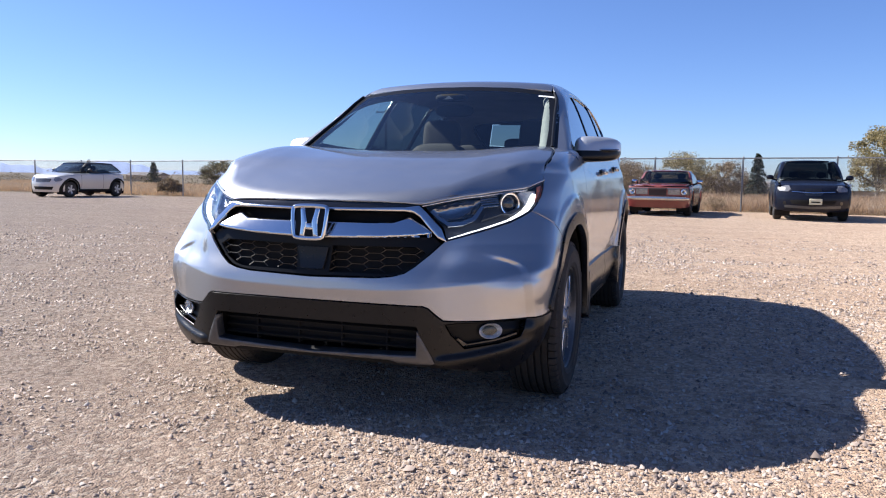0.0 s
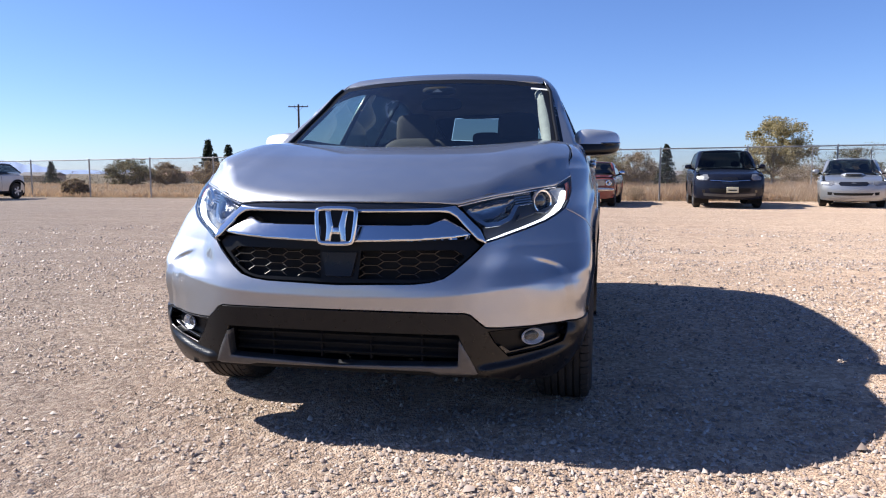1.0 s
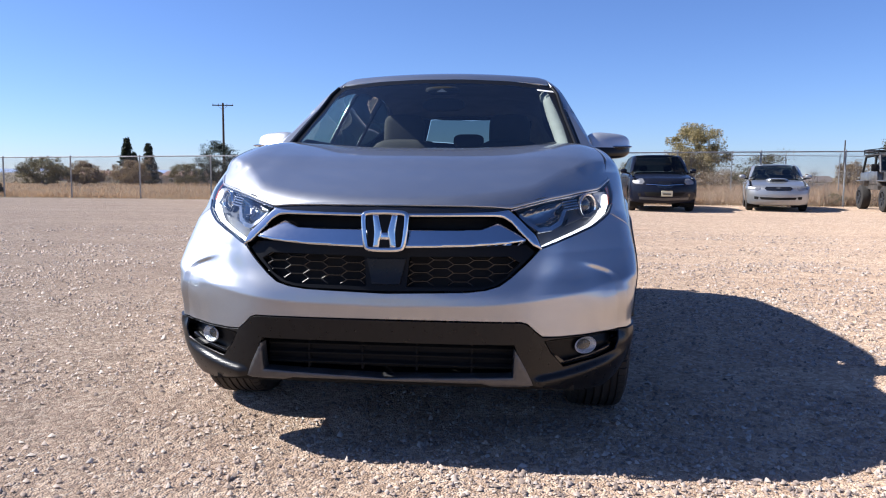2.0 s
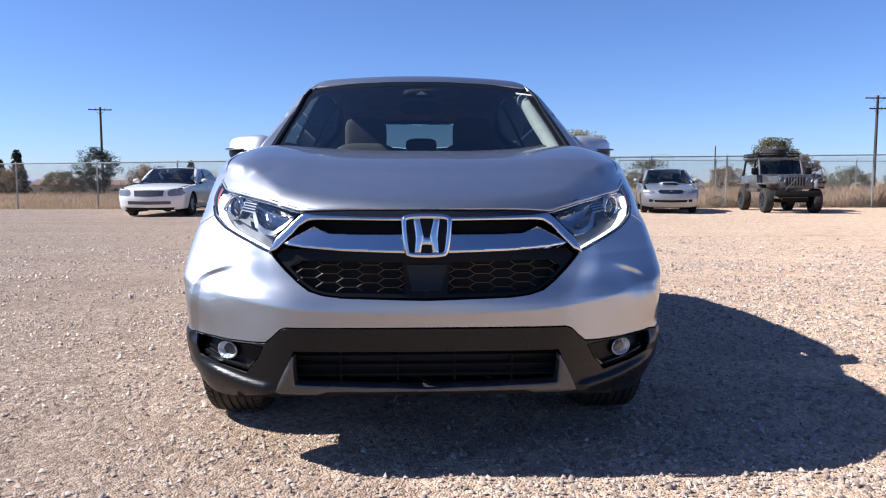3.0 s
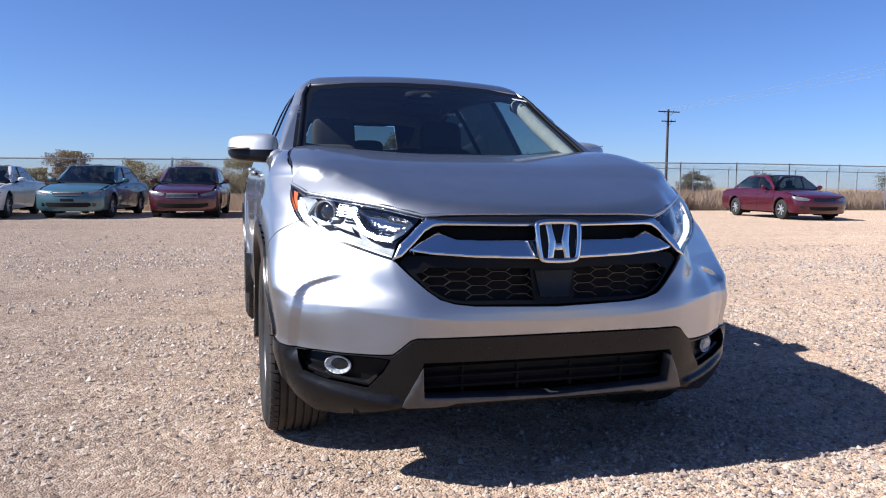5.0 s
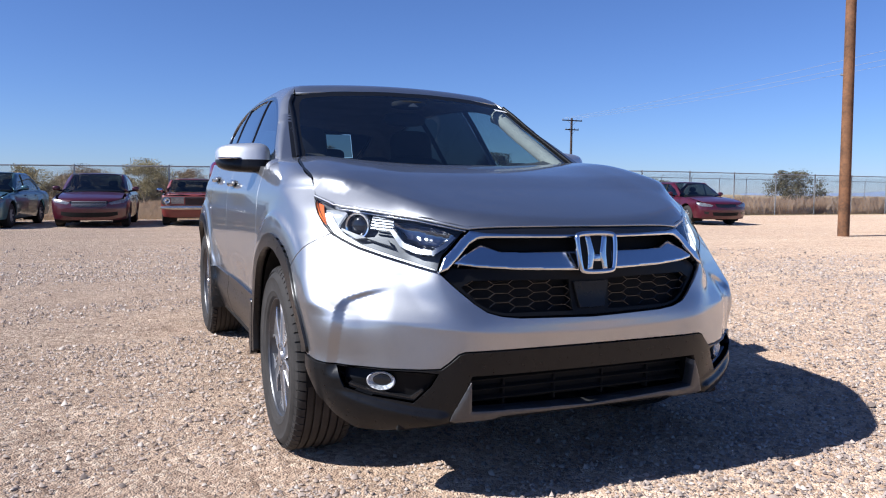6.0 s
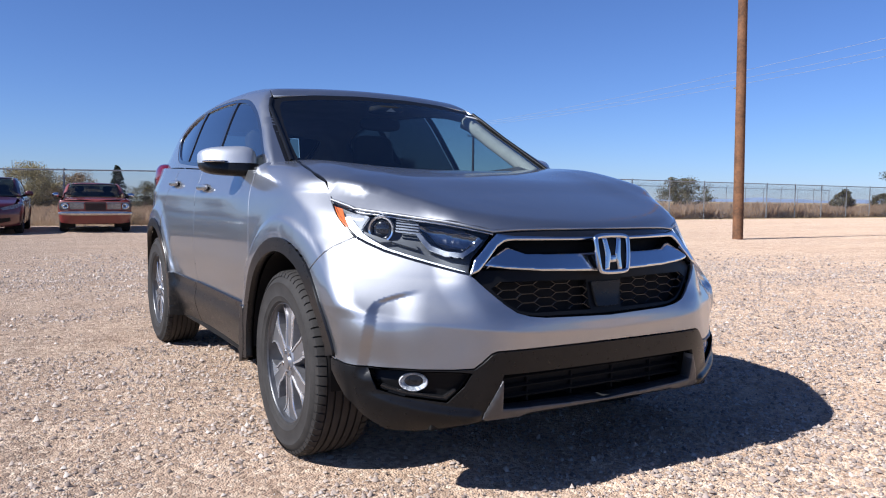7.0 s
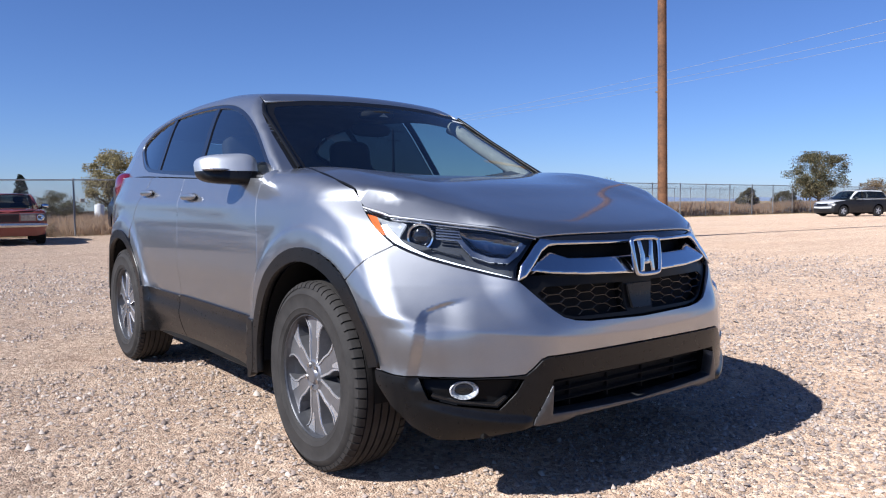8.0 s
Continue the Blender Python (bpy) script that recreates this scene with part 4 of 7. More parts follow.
        part("handle_recess", bm, ALLOY_DARK, owner)


DLO = [(.81, 1.330, 1.165), (.78, 1.392, 1.205), (.75, 1.58, 1.322), (.73, 1.72, 1.404), (.69, 1.90, 1.486), (.67, 2.08, 1.542), (.65, 2.26, 1.578), (.63, 2.55, 1.602), (.62, 3.00, 1.610), (.62, 3.38, 1.588),
       (.63, 3.66, 1.530), (.67, 3.84, 1.435), (.72, 3.62, 1.335), (.78, 3.37, 1.250), (.80, 3.12, 1.232), (.82, 2.80, 1.212), (.83, 2.2, 1.185), (.83, 1.8, 1.172)]
DLO = on(UP_SIDE, DLO)
for _ in range(2):                          # rounds the window line's upper edge
    DLO = [DLO[0]] + [tuple(k * p + (1 - k) * q for p, q in zip(a, b)) for a, b in zip(DLO, DLO[1:]) for k in (.75, .25)] + [DLO[-1]]
SCREEN_SIDE = [(.745, 1.285, 1.200), (.717, 1.468, 1.305), (.692, 1.62, 1.390), (.652, 1.803, 1.486), (.622, 1.872, 1.530)]


PALE_LINING = worn("pale_lining", (0.25, 0.26, 0.24), 0.9)
GLASS_REAR = glass("rear_glass", (0.24, 0.29, 0.30))


def lining(car, edge):
    """The cloth-covered inside of the sunlit windscreen pillar."""
    inside_edge = edge[:-1] + np.array([-.046, .058, -.024])
    top = edge[-1] + np.array([-.040, .030, -.050])
    part("pillar_lining", tube(bmesh.new(), np.vstack([inside_edge, top]), .038, False, 12), PALE_LINING, car, "pale cloth lining of the windscreen pillar")


def suv_upper(car):
    roof_line = [(.590, 2.05, 1.630), (.590, 2.4, 1.66), (.585, 2.9, 1.665), (.575, 3.4, 1.64), (.55, 3.9, 1.58), (.52, 4.13, 1.51)]
    front = [(0, 1.835, 1.585), (.25, 1.848, 1.583), (.42, 1.870, 1.575), (.604, 1.905, 1.555)]
    panel("roof", UP_CROWN, both(front + roof_line + [(.25, 4.17, 1.50), (0, 4.18, 1.505)]), SILVER, car, "silver roof panel", step=0.04)
    bottom = [(0, 1.105, 1.14), (.3, 1.130, 1.15), (.5, 1.172, 1.165), (.720, 1.250, 1.185)]
    shape = bottom + SCREEN_SIDE + front[2::-1]
    clear = [(0, 1.13, 1.16), (.3, 1.155, 1.165), (.5, 1.197, 1.175), (.697, 1.268, 1.2), (.676, 1.452, 1.3), (.650, 1.605, 1.39), (.610, 1.790, 1.486), (.580, 1.838, 1.53), (.30, 1.808, 1.55), (0, 1.790, 1.555)]
    panel("windscreen", UP_TOP, both(clear), GLASS_FRONT, car, "laminated windscreen glass", step=0.05, thick=0.004, gap=0).visible_shadow = False
    panel("screen_border", UP_TOP, both([(x + (.012 if x > .6 else 0), y, z) for x, y, z in shape]), SATIN_BLACK, car, "black ceramic windscreen border", step=0.025, thick=0.006, holes=[both(clear)], gap=0)
    panel("headliner", UP_CROWN, both(front + [(x + .045, y, z) for x, y, z in roof_line] + [(.25, 4.12, 1.50), (0, 4.12, 1.505)]), LINING, car, "pale grey roof lining", step=0.08, lift=-0.035, thick=0)
    panel("rear_screen_border", UP_TOP, both([(0, 4.12, 1.5), (.56, 4.10, 1.5), (.70, 4.34, 1.2), (0, 4.42, 1.2)]), GLOSS_BLACK, car, "black border of the rear window", step=0.05, thick=0, lift=-.002, holes=[both([(0, 4.185, 1.48), (.36, 4.165, 1.47), (.42, 4.30, 1.25), (0, 4.345, 1.25)])])
    panel("rear_screen", UP_TOP, both([(0, 4.185, 1.48), (.36, 4.165, 1.47), (.42, 4.30, 1.25), (0, 4.345, 1.25)]), GLASS_REAR, car, "tinted rear window", step=0.05, thick=0.004).visible_shadow = False
    for flip in (False, True):
        side = [(.755, 1.245, 1.18)] + SCREEN_SIDE + [(.604, 1.925, 1.565)] + roof_line + [(.55, 4.30, 1.40), (.68, 4.36, 1.24), (.75, 4.25, 1.20), (.80, 3.6, belt(3.6)), (.82, 3.0, belt(3.0)), (.84, 2.2, belt(2.2)), (.84, 1.7, belt(1.7)), (.83, 1.36, 1.15), (.79, 1.27, 1.165)]
        panel("body_side", UP_CROWN, side, SILVER, car, "silver roof rail and pillars", step=0.03, flip=flip, holes=[DLO], gap=0.001)
        panel("pillar_trim", UP_CROWN, side, LINING, car, "grey cloth pillar trim", step=0.06, lift=-0.045, thick=0, flip=flip, holes=[DLO], gap=0.004)
        edge = np.array([(.750, 1.272, 1.192)] + SCREEN_SIDE[1:])
        edge = UP_CROWN.solid(UP_CROWN.flat(edge))
        edge = edge + slope(upper_body, edge) * .004
        edge[:, 0] *= -1 if flip else 1
        part("screen_moulding", tube(bmesh.new(), edge, .010, False, 10), SATIN_BLACK, car, "black moulding along the windscreen pillar")
        if not flip:
            lining(car, edge)
        q = UP_CROWN.flat(DLO)
        inner = UP_CROWN.solid(inset(q, 0.020))
        panel("window_trim", UP_CROWN, DLO, GLOSS_BLACK, car, "black side window surround", step=0.02, lift=-0.003, thick=0.012, flip=flip, holes=[[tuple(p) for p in inner]], gap=0)
        for name, y0, y1, m in (("front_window", 1.0, 2.28, GLASS_SIDE), ("rear_window", 2.34, 3.05, GLASS_DARK), ("quarter_window", 3.09, 4.0, GLASS_DARK)):
            lean = -0.12
            ring, flat = [], resample(UP_CROWN.flat(DLO), 0.05)
            solid = UP_CROWN.solid(flat)
            for p in solid:
                k = lean * (p[2] - 1.17) / 0.35
                ring.append((p[0], min(max(p[1], y0 - (k if y0 > 2 else 0)), y1 - k), p[2]))
            seen = []
            for p in ring:
                if not seen or np.linalg.norm(np.array(p) - np.array(seen[-1])) > 0.015:
                    seen.append(p)
            panel(name, UP_CROWN, seen, m, car, "side window glass", step=0.06, lift=-0.012, thick=0.004, flip=flip, gap=0.004).visible_shadow = False
        # dark uprights between the windows
        for y in (2.31, 3.07):
            pts = on(UP_SIDE, [(.83, y - .030, 1.19), (.83, y + .030, 1.19), (.66, y + .165, 1.59), (.66, y + .105, 1.59)])
            panel("window_pillar", UP_CROWN, pts, GLOSS_BLACK, car, "black pillar between side windows", step=0.03, lift=-0.006, thick=0.012, flip=flip)


def suv_bonnet(car):
    half = list(reversed(HOOD_EDGE)) + HOOD_SEAM + [(.66, 1.265, 1.18), (.5, 1.20, 1.16), (.3, 1.13, 1.15), (0, 1.095, 1.145)]
    panel("bonnet", LOW_TOP, both(half), SILVER, car, "silver bonnet with two soft ridges", step=0.03, thick=0.02, gap=0.0035)
    rim = np.array(HOOD_EDGE)
    rim = resample_open(np.vstack([rim, (rim * [-1, 1, 1])[-2::-1]]), 0.02)
    part("bonnet_lip", tube(bmesh.new(), rim + np.array([0, 0.002, 0.0005]), .0055, False, 10), SILVER, car, "rolled front edge of the bonnet", smooth=80)
    # a black tube laid in each bonnet gap stands for the shade there
    for s in (1, -1):
        line = LOW_TOP.solid(resample_open(LOW_TOP.flat(HOOD_SEAM), 0.03))
        line = line - slope(LOW_TOP.F, line) * .0045
        line[:, 0] *= s
        part("bonnet_seal", tube(bmesh.new(), line, .0058, False, 6), SATIN_BLACK, car, "black tube standing for the shade in the bonnet gap")
    panel("bonnet_liner", LOW_TOP, both([(0, .12, .95), (.40, .20, .95), (.60, .33, .97), (.78, .66, 1.03), (.83, .85, 1.0), (.82, 1.05, 1.1), (.77, 1.25, 1.15), (.5, 1.2, 1.15), (0, 1.1, 1.14)]), DARK, car, step=0.06, lift=-0.022, thick=0)
    panel("cowl", LOW_TOP, both([(0, 1.09, 1.14), (.3, 1.125, 1.15), (.5, 1.19, 1.16), (.66, 1.26, 1.17), (.72, 1.30, 1.18), (.70, 1.42, 1.18), (0, 1.25, 1.15)]), PLASTIC, car, "black plastic cowl below the windscreen", step=0.04, lift=-0.012, thick=0)


def suv_mirror(car, flip):
    s = -1 if flip else 1
    def shape(cut):
        bm = blob(bmesh.new(), (0, 0, 0), (0.245, 0.150, 0.150), 3.6, 36, 26)
        for v in bm.verts:                     # tapers to its outer end and leans back
            t = v.co.x / 0.245 + 0.5
            v.co.z *= 1.04 - 0.20 * t
            v.co.y += 0.095 * t * t + 0.32 * v.co.z - 0.02
        geo = bm.verts[:] + bm.edges[:] + bm.faces[:]
        bmesh.ops.bisect_plane(bm, geom=geo, plane_co=(0, 0, -0.010), plane_no=(0, 0, 1), clear_outer=cut < 0, clear_inner=cut > 0)
        bmesh.ops.transform(bm, verts=bm.verts, matrix=Matrix.Diagonal((s, 1, 1, 1)))
        bmesh.ops.transform(bm, verts=bm.verts, matrix=pose(s * 0.925, 1.605, 1.195))
        return bm
    mirror = part("door_mirror", shape(1), SUNLIT_SILVER, car, "silver door mirror cap")
    part("mirror_base", shape(-1), PLASTIC, mirror, "black lower mirror shell")
    bm = blob(bmesh.new(), (s * .835, 1.59, 1.150), (.14, .075, .05), 2.6, 20, 10)
    part("mirror_stalk", bm, GLOSS_BLACK, mirror)
    bm = blob(bmesh.new(), (s * .985, 1.585, 1.190), (.13, .100, .013), 3.0, 24, 8)
    part("mirror_signal", bm, CHROME, mirror, "thin turn signal strip")
    bm = box(bmesh.new(), (.19, .006, .11), (s * .92, 1.682, 1.195), bevel=.003, seg=1)
    part("mirror_glass", bm, REFLECT, mirror)


SPOKE_GREY = worn("spoke_grey", (0.27, 0.265, 0.275), 0.32, 0.75)
RIM_GREY = worn("rim_grey", (0.12, 0.12, 0.125), 0.4, 0.7)


def suv_wheel(car, x, y, name="wheel"):
    s = 1 if x > 0 else -1
    w = 0.1175
    side = [(.236, -.012), (.246, -.002), (.262, .002), (.266, .0045), (.271, .003), (.300, .006), (.316, .0055), (.320, .0075), (.326, .006), (.340, -.004), (.3475, -.012)]
    prof = [(-w - d, r) for r, d in side] + [(-.100, .3555)]
    for c in (-.048, -.016, .016, .048):     # ribs between four grooves
        prof += [(c - .0045, .3685), (c - .0040, .359), (c + .0040, .359), (c + .0045, .3685)]
    prof[12:12] = [(-.074, .3560), (-.0735, .3680)]
    prof += [(.0735, .3680), (.074, .3560), (.100, .3555)] + [(w + d, r) for r, d in reversed(side)]
    wheel = part("wheel", lathe(bmesh.new(), prof, (x, y, HUB), "X", 72), RUBBER, car, "ribbed black tyre on a six-spoke alloy rim", smooth=30)
    blocks, count = bmesh.new(), 64
    for k in range(count):                   # shoulder blocks of the moulded tread, with open cuts between
        t = 2 * math.pi * k / count
        for e in (-1, 1):
            ring = []
            for u in (-.0148, .0148):
                q = t + u / .365 * 1.0
                for r, d in ((.350, .078), (.3682, .0785), (.3655, .096), (.358, .1085), (.3440, .1150)):
                    slant = .010 * (d - .078) / .037 * e
                    ring.append(blocks.verts.new((x + e * d, y + r * math.cos(q + slant), HUB + r * math.sin(q + slant))))
            for i in range(4):
                blocks.faces.new((ring[i], ring[i + 1], ring[i + 6], ring[i + 5]))
            blocks.faces.new(ring[:5]), blocks.faces.new(ring[5:])
    tagged(part("shoulder_tread", blocks, RUBBER, wheel, "moulded shoulder tread", smooth=25), "moulded shoulder tread", kind="stuff")
    barrel = [(-s * .10, .226), (-s * .09, .205), (s * .04, .212), (s * .070, .229), (s * .098, .238), (s * .106, .243), (s * .108, .236), (s * .100, .2345), (s * .070, .2275), (s * .0, .205), (-s * .10, .205)]
    part("rim", lathe(bmesh.new(), barrel, (x, y, HUB), "X", 64, closed=True), RIM_GREY, wheel, "grey rim barrel")
    part("rim_lip", lathe(bmesh.new(), [(s * .100, .2385), (s * .107, .243), (s * .109, .240), (s * .105, .235), (s * .099, .2325)], (x, y, HUB), "X", 64), RIM_GREY, wheel, "grey rim lip")
    part("brake_disc", lathe(bmesh.new(), [(s * .0, .06), (s * .0, .16), (-s * .02, .16), (-s * .02, .06)], (x, y, HUB), "X", 40, closed=True), ALLOY_DARK, wheel, "brake disc behind the spokes")
    part("wheel_back", lathe(bmesh.new(), [(-s * .03, 0.0), (-s * .03, .20)], (x, y, HUB), "X", 40), DARK, wheel)
    # half outline of a broad spoke that spreads towards the rim: (radius, half width)
    half = [(.052, .027), (.085, .031), (.112, .036), (.150, .036), (.182, .046), (.208, .070), (.222, .098), (.2365, .112)]
    for k in range(6):
        turn = math.radians(30 + 60 * k)

        def at(r, h, d):
            return (x + s * (.086 + d + .012 * (1 - r / .24)), y + r * math.cos(turn) - h * math.sin(turn), HUB + r * math.sin(turn) + h * math.cos(turn))

        def skin(bm, lo, hi):
            """Faces between two lines of (radius, offset, depth), point by point."""
            a, c = [bm.verts.new(at(*q)) for q in lo], [bm.verts.new(at(*q)) for q in hi]
            for i in range(len(lo) - 1):
                bm.faces.new((a[i], a[i + 1], c[i + 1], c[i]))
        face, cut = bmesh.new(), bmesh.new()
        skin(face, [(r, -h + .010, -.004) for r, h in half], [(r, h - .010, -.004) for r, h in half])
        for e in (-1, 1):
            # a machined border, a dark line inside it, and a sloping flank down to the barrel
            skin(cut, [(r, e * (h - .0075), 0) for r, h in half], [(r, e * h, 0) for r, h in half])
            skin(cut, [(r, e * h, 0) for r, h in half], [(r, e * (h + .0015), -.004) for r, h in half])
            skin(face, [(r, e * (h - .0075), 0) for r, h in half], [(r, e * (h - .010), -.004) for r, h in half])
            skin(face, [(r, e * (h + .0015), -.004) for r, h in half], [(r, e * (h + .009), -.060) for r, h in half])
        spoke = part("spoke", face, SPOKE_GREY, wheel, "grey painted alloy spoke", smooth=25)
        part("spoke_border", cut, MACHINED, spoke, "bright machined spoke border", smooth=25)
        wedge = bmesh.new()                  # the machined facet where the spoke meets the rim, on one flank
        skin(wedge, [(.150, .012, -.0025), (.195, .014, -.0025), (.2365, .016, -.0025)], [(.150, .024, -.0025), (.195, .044, -.0025), (.2365, .088, -.0025)])
        part("spoke_facet", wedge, MACHINED, spoke, "bright machined spoke facet", smooth=25)
    part("hub_cap", lathe(bmesh.new(), [(s * .07, .066), (s * .092, .064), (s * .097, .056), (s * .093, .036), (s * .099, .030), (s * .104, .027), (s * .105, 0)], (x, y, HUB), "X", 32), SPOKE_GREY, wheel, "alloy hub with a centre cap")
    for k in range(5):
        a = 2 * math.pi * (k + .5) / 5 + .35
        bm = rod(bmesh.new(), (x + s * .080, y + .046 * math.cos(a), HUB + .046 * math.sin(a)), (x + s * .104, y + .046 * math.cos(a), HUB + .046 * math.sin(a)), .0095, seg=6)
        part("wheel_nut", bm, CHROME, wheel)
    return wheel


def suv_rear(car):
    part("tailgate", box(bmesh.new(), (1.24, .06, .52), (0, 4.44, .97), (6, 0, 0), .03), SILVER, car, "silver tailgate")
    part("rear_bumper", box(bmesh.new(), (1.40, .30, .42), (0, 4.38, .52), (0, 0, 0), .09, 4), PLASTIC, car, "black rear bumper")
    for s in (-1, 1):
        bm = blob(bmesh.new(), (0, 0, 0), (.15, .25, .225), 2.6, 24, 14)
        for v in bm.verts:
            v.co.y += .12 * max(0, -v.co.z)
            v.co.x -= .25 * max(0, v.co.y)
            v.co.y *= 1 + 2.2 * v.co.z
        bmesh.ops.transform(bm, verts=bm.verts, matrix=Matrix.Diagonal((s, 1, 1, 1)))
        bmesh.ops.transform(bm, verts=bm.verts, matrix=pose(s * .757, 4.00, 1.150))
        part("tail_lamp", bm, RED_LENS, car, "red tail lamp wrapped round the corner")


def suv_cabin(car):
    part("underbody", box(bmesh.new(), (1.32, 3.8, .10), (0, 2.45, .27), bevel=.03), DARK, car, "dark underbody")
    # unseen board added under the nose to deepen the shadow below
    part("undertray", box(bmesh.new(), (1.34, .50, .03), (0, .36, .275), bevel=.01), DARK, car)
    part("engine_bay", box(bmesh.new(), (1.04, .86, .50), (0, .72, .58), bevel=.05), DARK, car)
    part("cabin_floor", box(bmesh.new(), (1.66, 2.9, .06), (0, 2.85, .36), bevel=.02), DARK, car)
    for s in (-1, 1):
        part("door_lining", box(bmesh.new(), (.04, 2.75, .74), (s * .80, 2.75, .80), bevel=.02), TRIM_IN, car, "dark door lining")
        part("sill_beam", box(bmesh.new(), (.12, 1.9, .16), (s * .80, 2.2, .34), bevel=.03), DARK, car)
    dash = bmesh.new()
    blob(dash, (0, 1.50, 1.02), (1.50, .62, .26), 3.2, 40, 16)
    part("dashboard", dash, TRIM_IN, car, "dark grey dashboard")
    part("instrument_hood", blob(bmesh.new(), (.37, 1.58, 1.135), (.42, .26, .10), 2.6, 24, 12), TRIM_IN, car)
    wheel = bmesh.new()
    lathe(wheel, [(.014 * math.cos(2 * math.pi * k / 8), .180 + .014 * math.sin(2 * math.pi * k / 8)) for k in range(8)], (0, 0, 0), "Y", 32, closed=True)
    box(wheel, (.34, .02, .05), (0, .01, 0), bevel=.008)
    box(wheel, (.05, .02, .17), (0, .01, -.09), bevel=.008)
    bmesh.ops.transform(wheel, verts=wheel.verts, matrix=pose(.37, 1.86, 1.02, -22, 0, 0))
    part("steering_wheel", wheel, TRIM_IN, car, "black steering wheel")
    for x, y in ((.37, 2.42), (-.37, 2.42), (.38, 3.28), (-.38, 3.28)):
        seat = bmesh.new()
        blob(seat, (x, y - .12, .62), (.52, .54, .20), 3.0, 24, 10)
        back = blob(bmesh.new(), (0, 0, 0), (.50, .17, .70), 4.0, 24, 16)
        bmesh.ops.transform(back, verts=back.verts, matrix=pose(x, y + .18, .93 if y < 3 else .84, -14, 0, 0))
        s_ob = part("seat", seat, SEAT, car, "dark grey cloth seat")
        part("seat_back", back, SEAT, s_ob)
        rest = blob(bmesh.new(), (0, 0, 0), (.285, .11, .25), 4.5, 24, 14)
        bmesh.ops.transform(rest, verts=rest.verts, matrix=pose(x, y + .30, 1.325 if y < 3 else 1.18, -10, 0, 0))
        part("headrest", rest, SEAT, s_ob)
        for d in (-.06, .06):
            part("headrest_post", rod(bmesh.new(), (x + d, y + .27, 1.08), (x + d, y + .30, 1.30 if y < 3 else 1.16), .006, seg=8), ALLOY, s_ob)
    centre = part("centre_headrest", blob(bmesh.new(), (0.02, 3.60, 1.305), (.25, .09, .115), 3.4, 20, 10), SEAT, car, "middle rear headrest on two posts")
    for d in (-.05, .09):
        part("headrest_post", rod(bmesh.new(), (d, 3.60, 1.02), (d, 3.60, 1.27), .007, seg=8), DARK, centre)
    part("rear_view_mirror", blob(bmesh.new(), (0, 1.86, 1.44), (.25, .05, .075), 3.0, 24, 10), DARK, car, "interior rear view mirror")
    part("camera_box", blob(bmesh.new(), (0, 1.80, 1.515), (.20, .13, .045), 3.0, 20, 10), DARK, car, "driver assistance camera behind the windscreen")
    bm = bmesh.new()
    bm.faces.new([bm.verts.new(p) for p in ((-.030, 1.728, 1.500), (.034, 1.728, 1.500), (.004, 1.732, 1.520))])
    bmesh.ops.extrude_face_region(bm, geom=bm.faces[:])
    part("sensor_window", bm, LAMP_WHITE, car, "small bright sensor window")
    part("parcel_shelf", box(bmesh.new(), (1.40, .70, .04), (0, 3.95, 1.08), bevel=.01), TRIM_IN, car)
    # wipers
    for a, b in (((.05, 1.13, 1.140), (.64, 1.30, 1.160)), ((-.60, 1.255, 1.154), (-.02, 1.128, 1.138))):
        bm = rod(bmesh.new(), a, b, .006, .005, 8)
        rod(bm, (a[0], a[1] - .012, a[2] + .012), (b[0] * .5 + a[0] * .5, (a[1] + b[1]) / 2 - .012, (a[2] + b[2]) / 2 + .014), .009, .007, 8)
        part("wiper", bm, PLASTIC, car, "black windscreen wiper")
    panel("screen_sticker", UP_TOP, [(.540, 1.822, 1.5), (.648, 1.842, 1.5), (.646, 1.826, 1.5), (.542, 1.806, 1.5)], PAPER, car, "white paper strip at the windscreen's upper edge", step=0.02, lift=0.001, thick=0, gap=0)


def build_suv():
    car = thing("suv", pose(0, 0, 0), "silver compact SUV with black cladding parked on gravel", "car")
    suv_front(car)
    suv_bonnet(car)
    suv_upper(car)
    for flip in (False, True):
        suv_headlight(car, flip)
        suv_foglamp(car, flip)
        suv_sides(car, flip)
        suv_mirror(car, flip)
        for axle in (AXLE_F, AXLE_R):
            suv_wheel(car, (-1 if flip else 1) * TRACK, axle)
    suv_rear(car)
    suv_cabin(car)
    return car


build_suv()

# ---- the parked cars behind ----
MESHES = {}


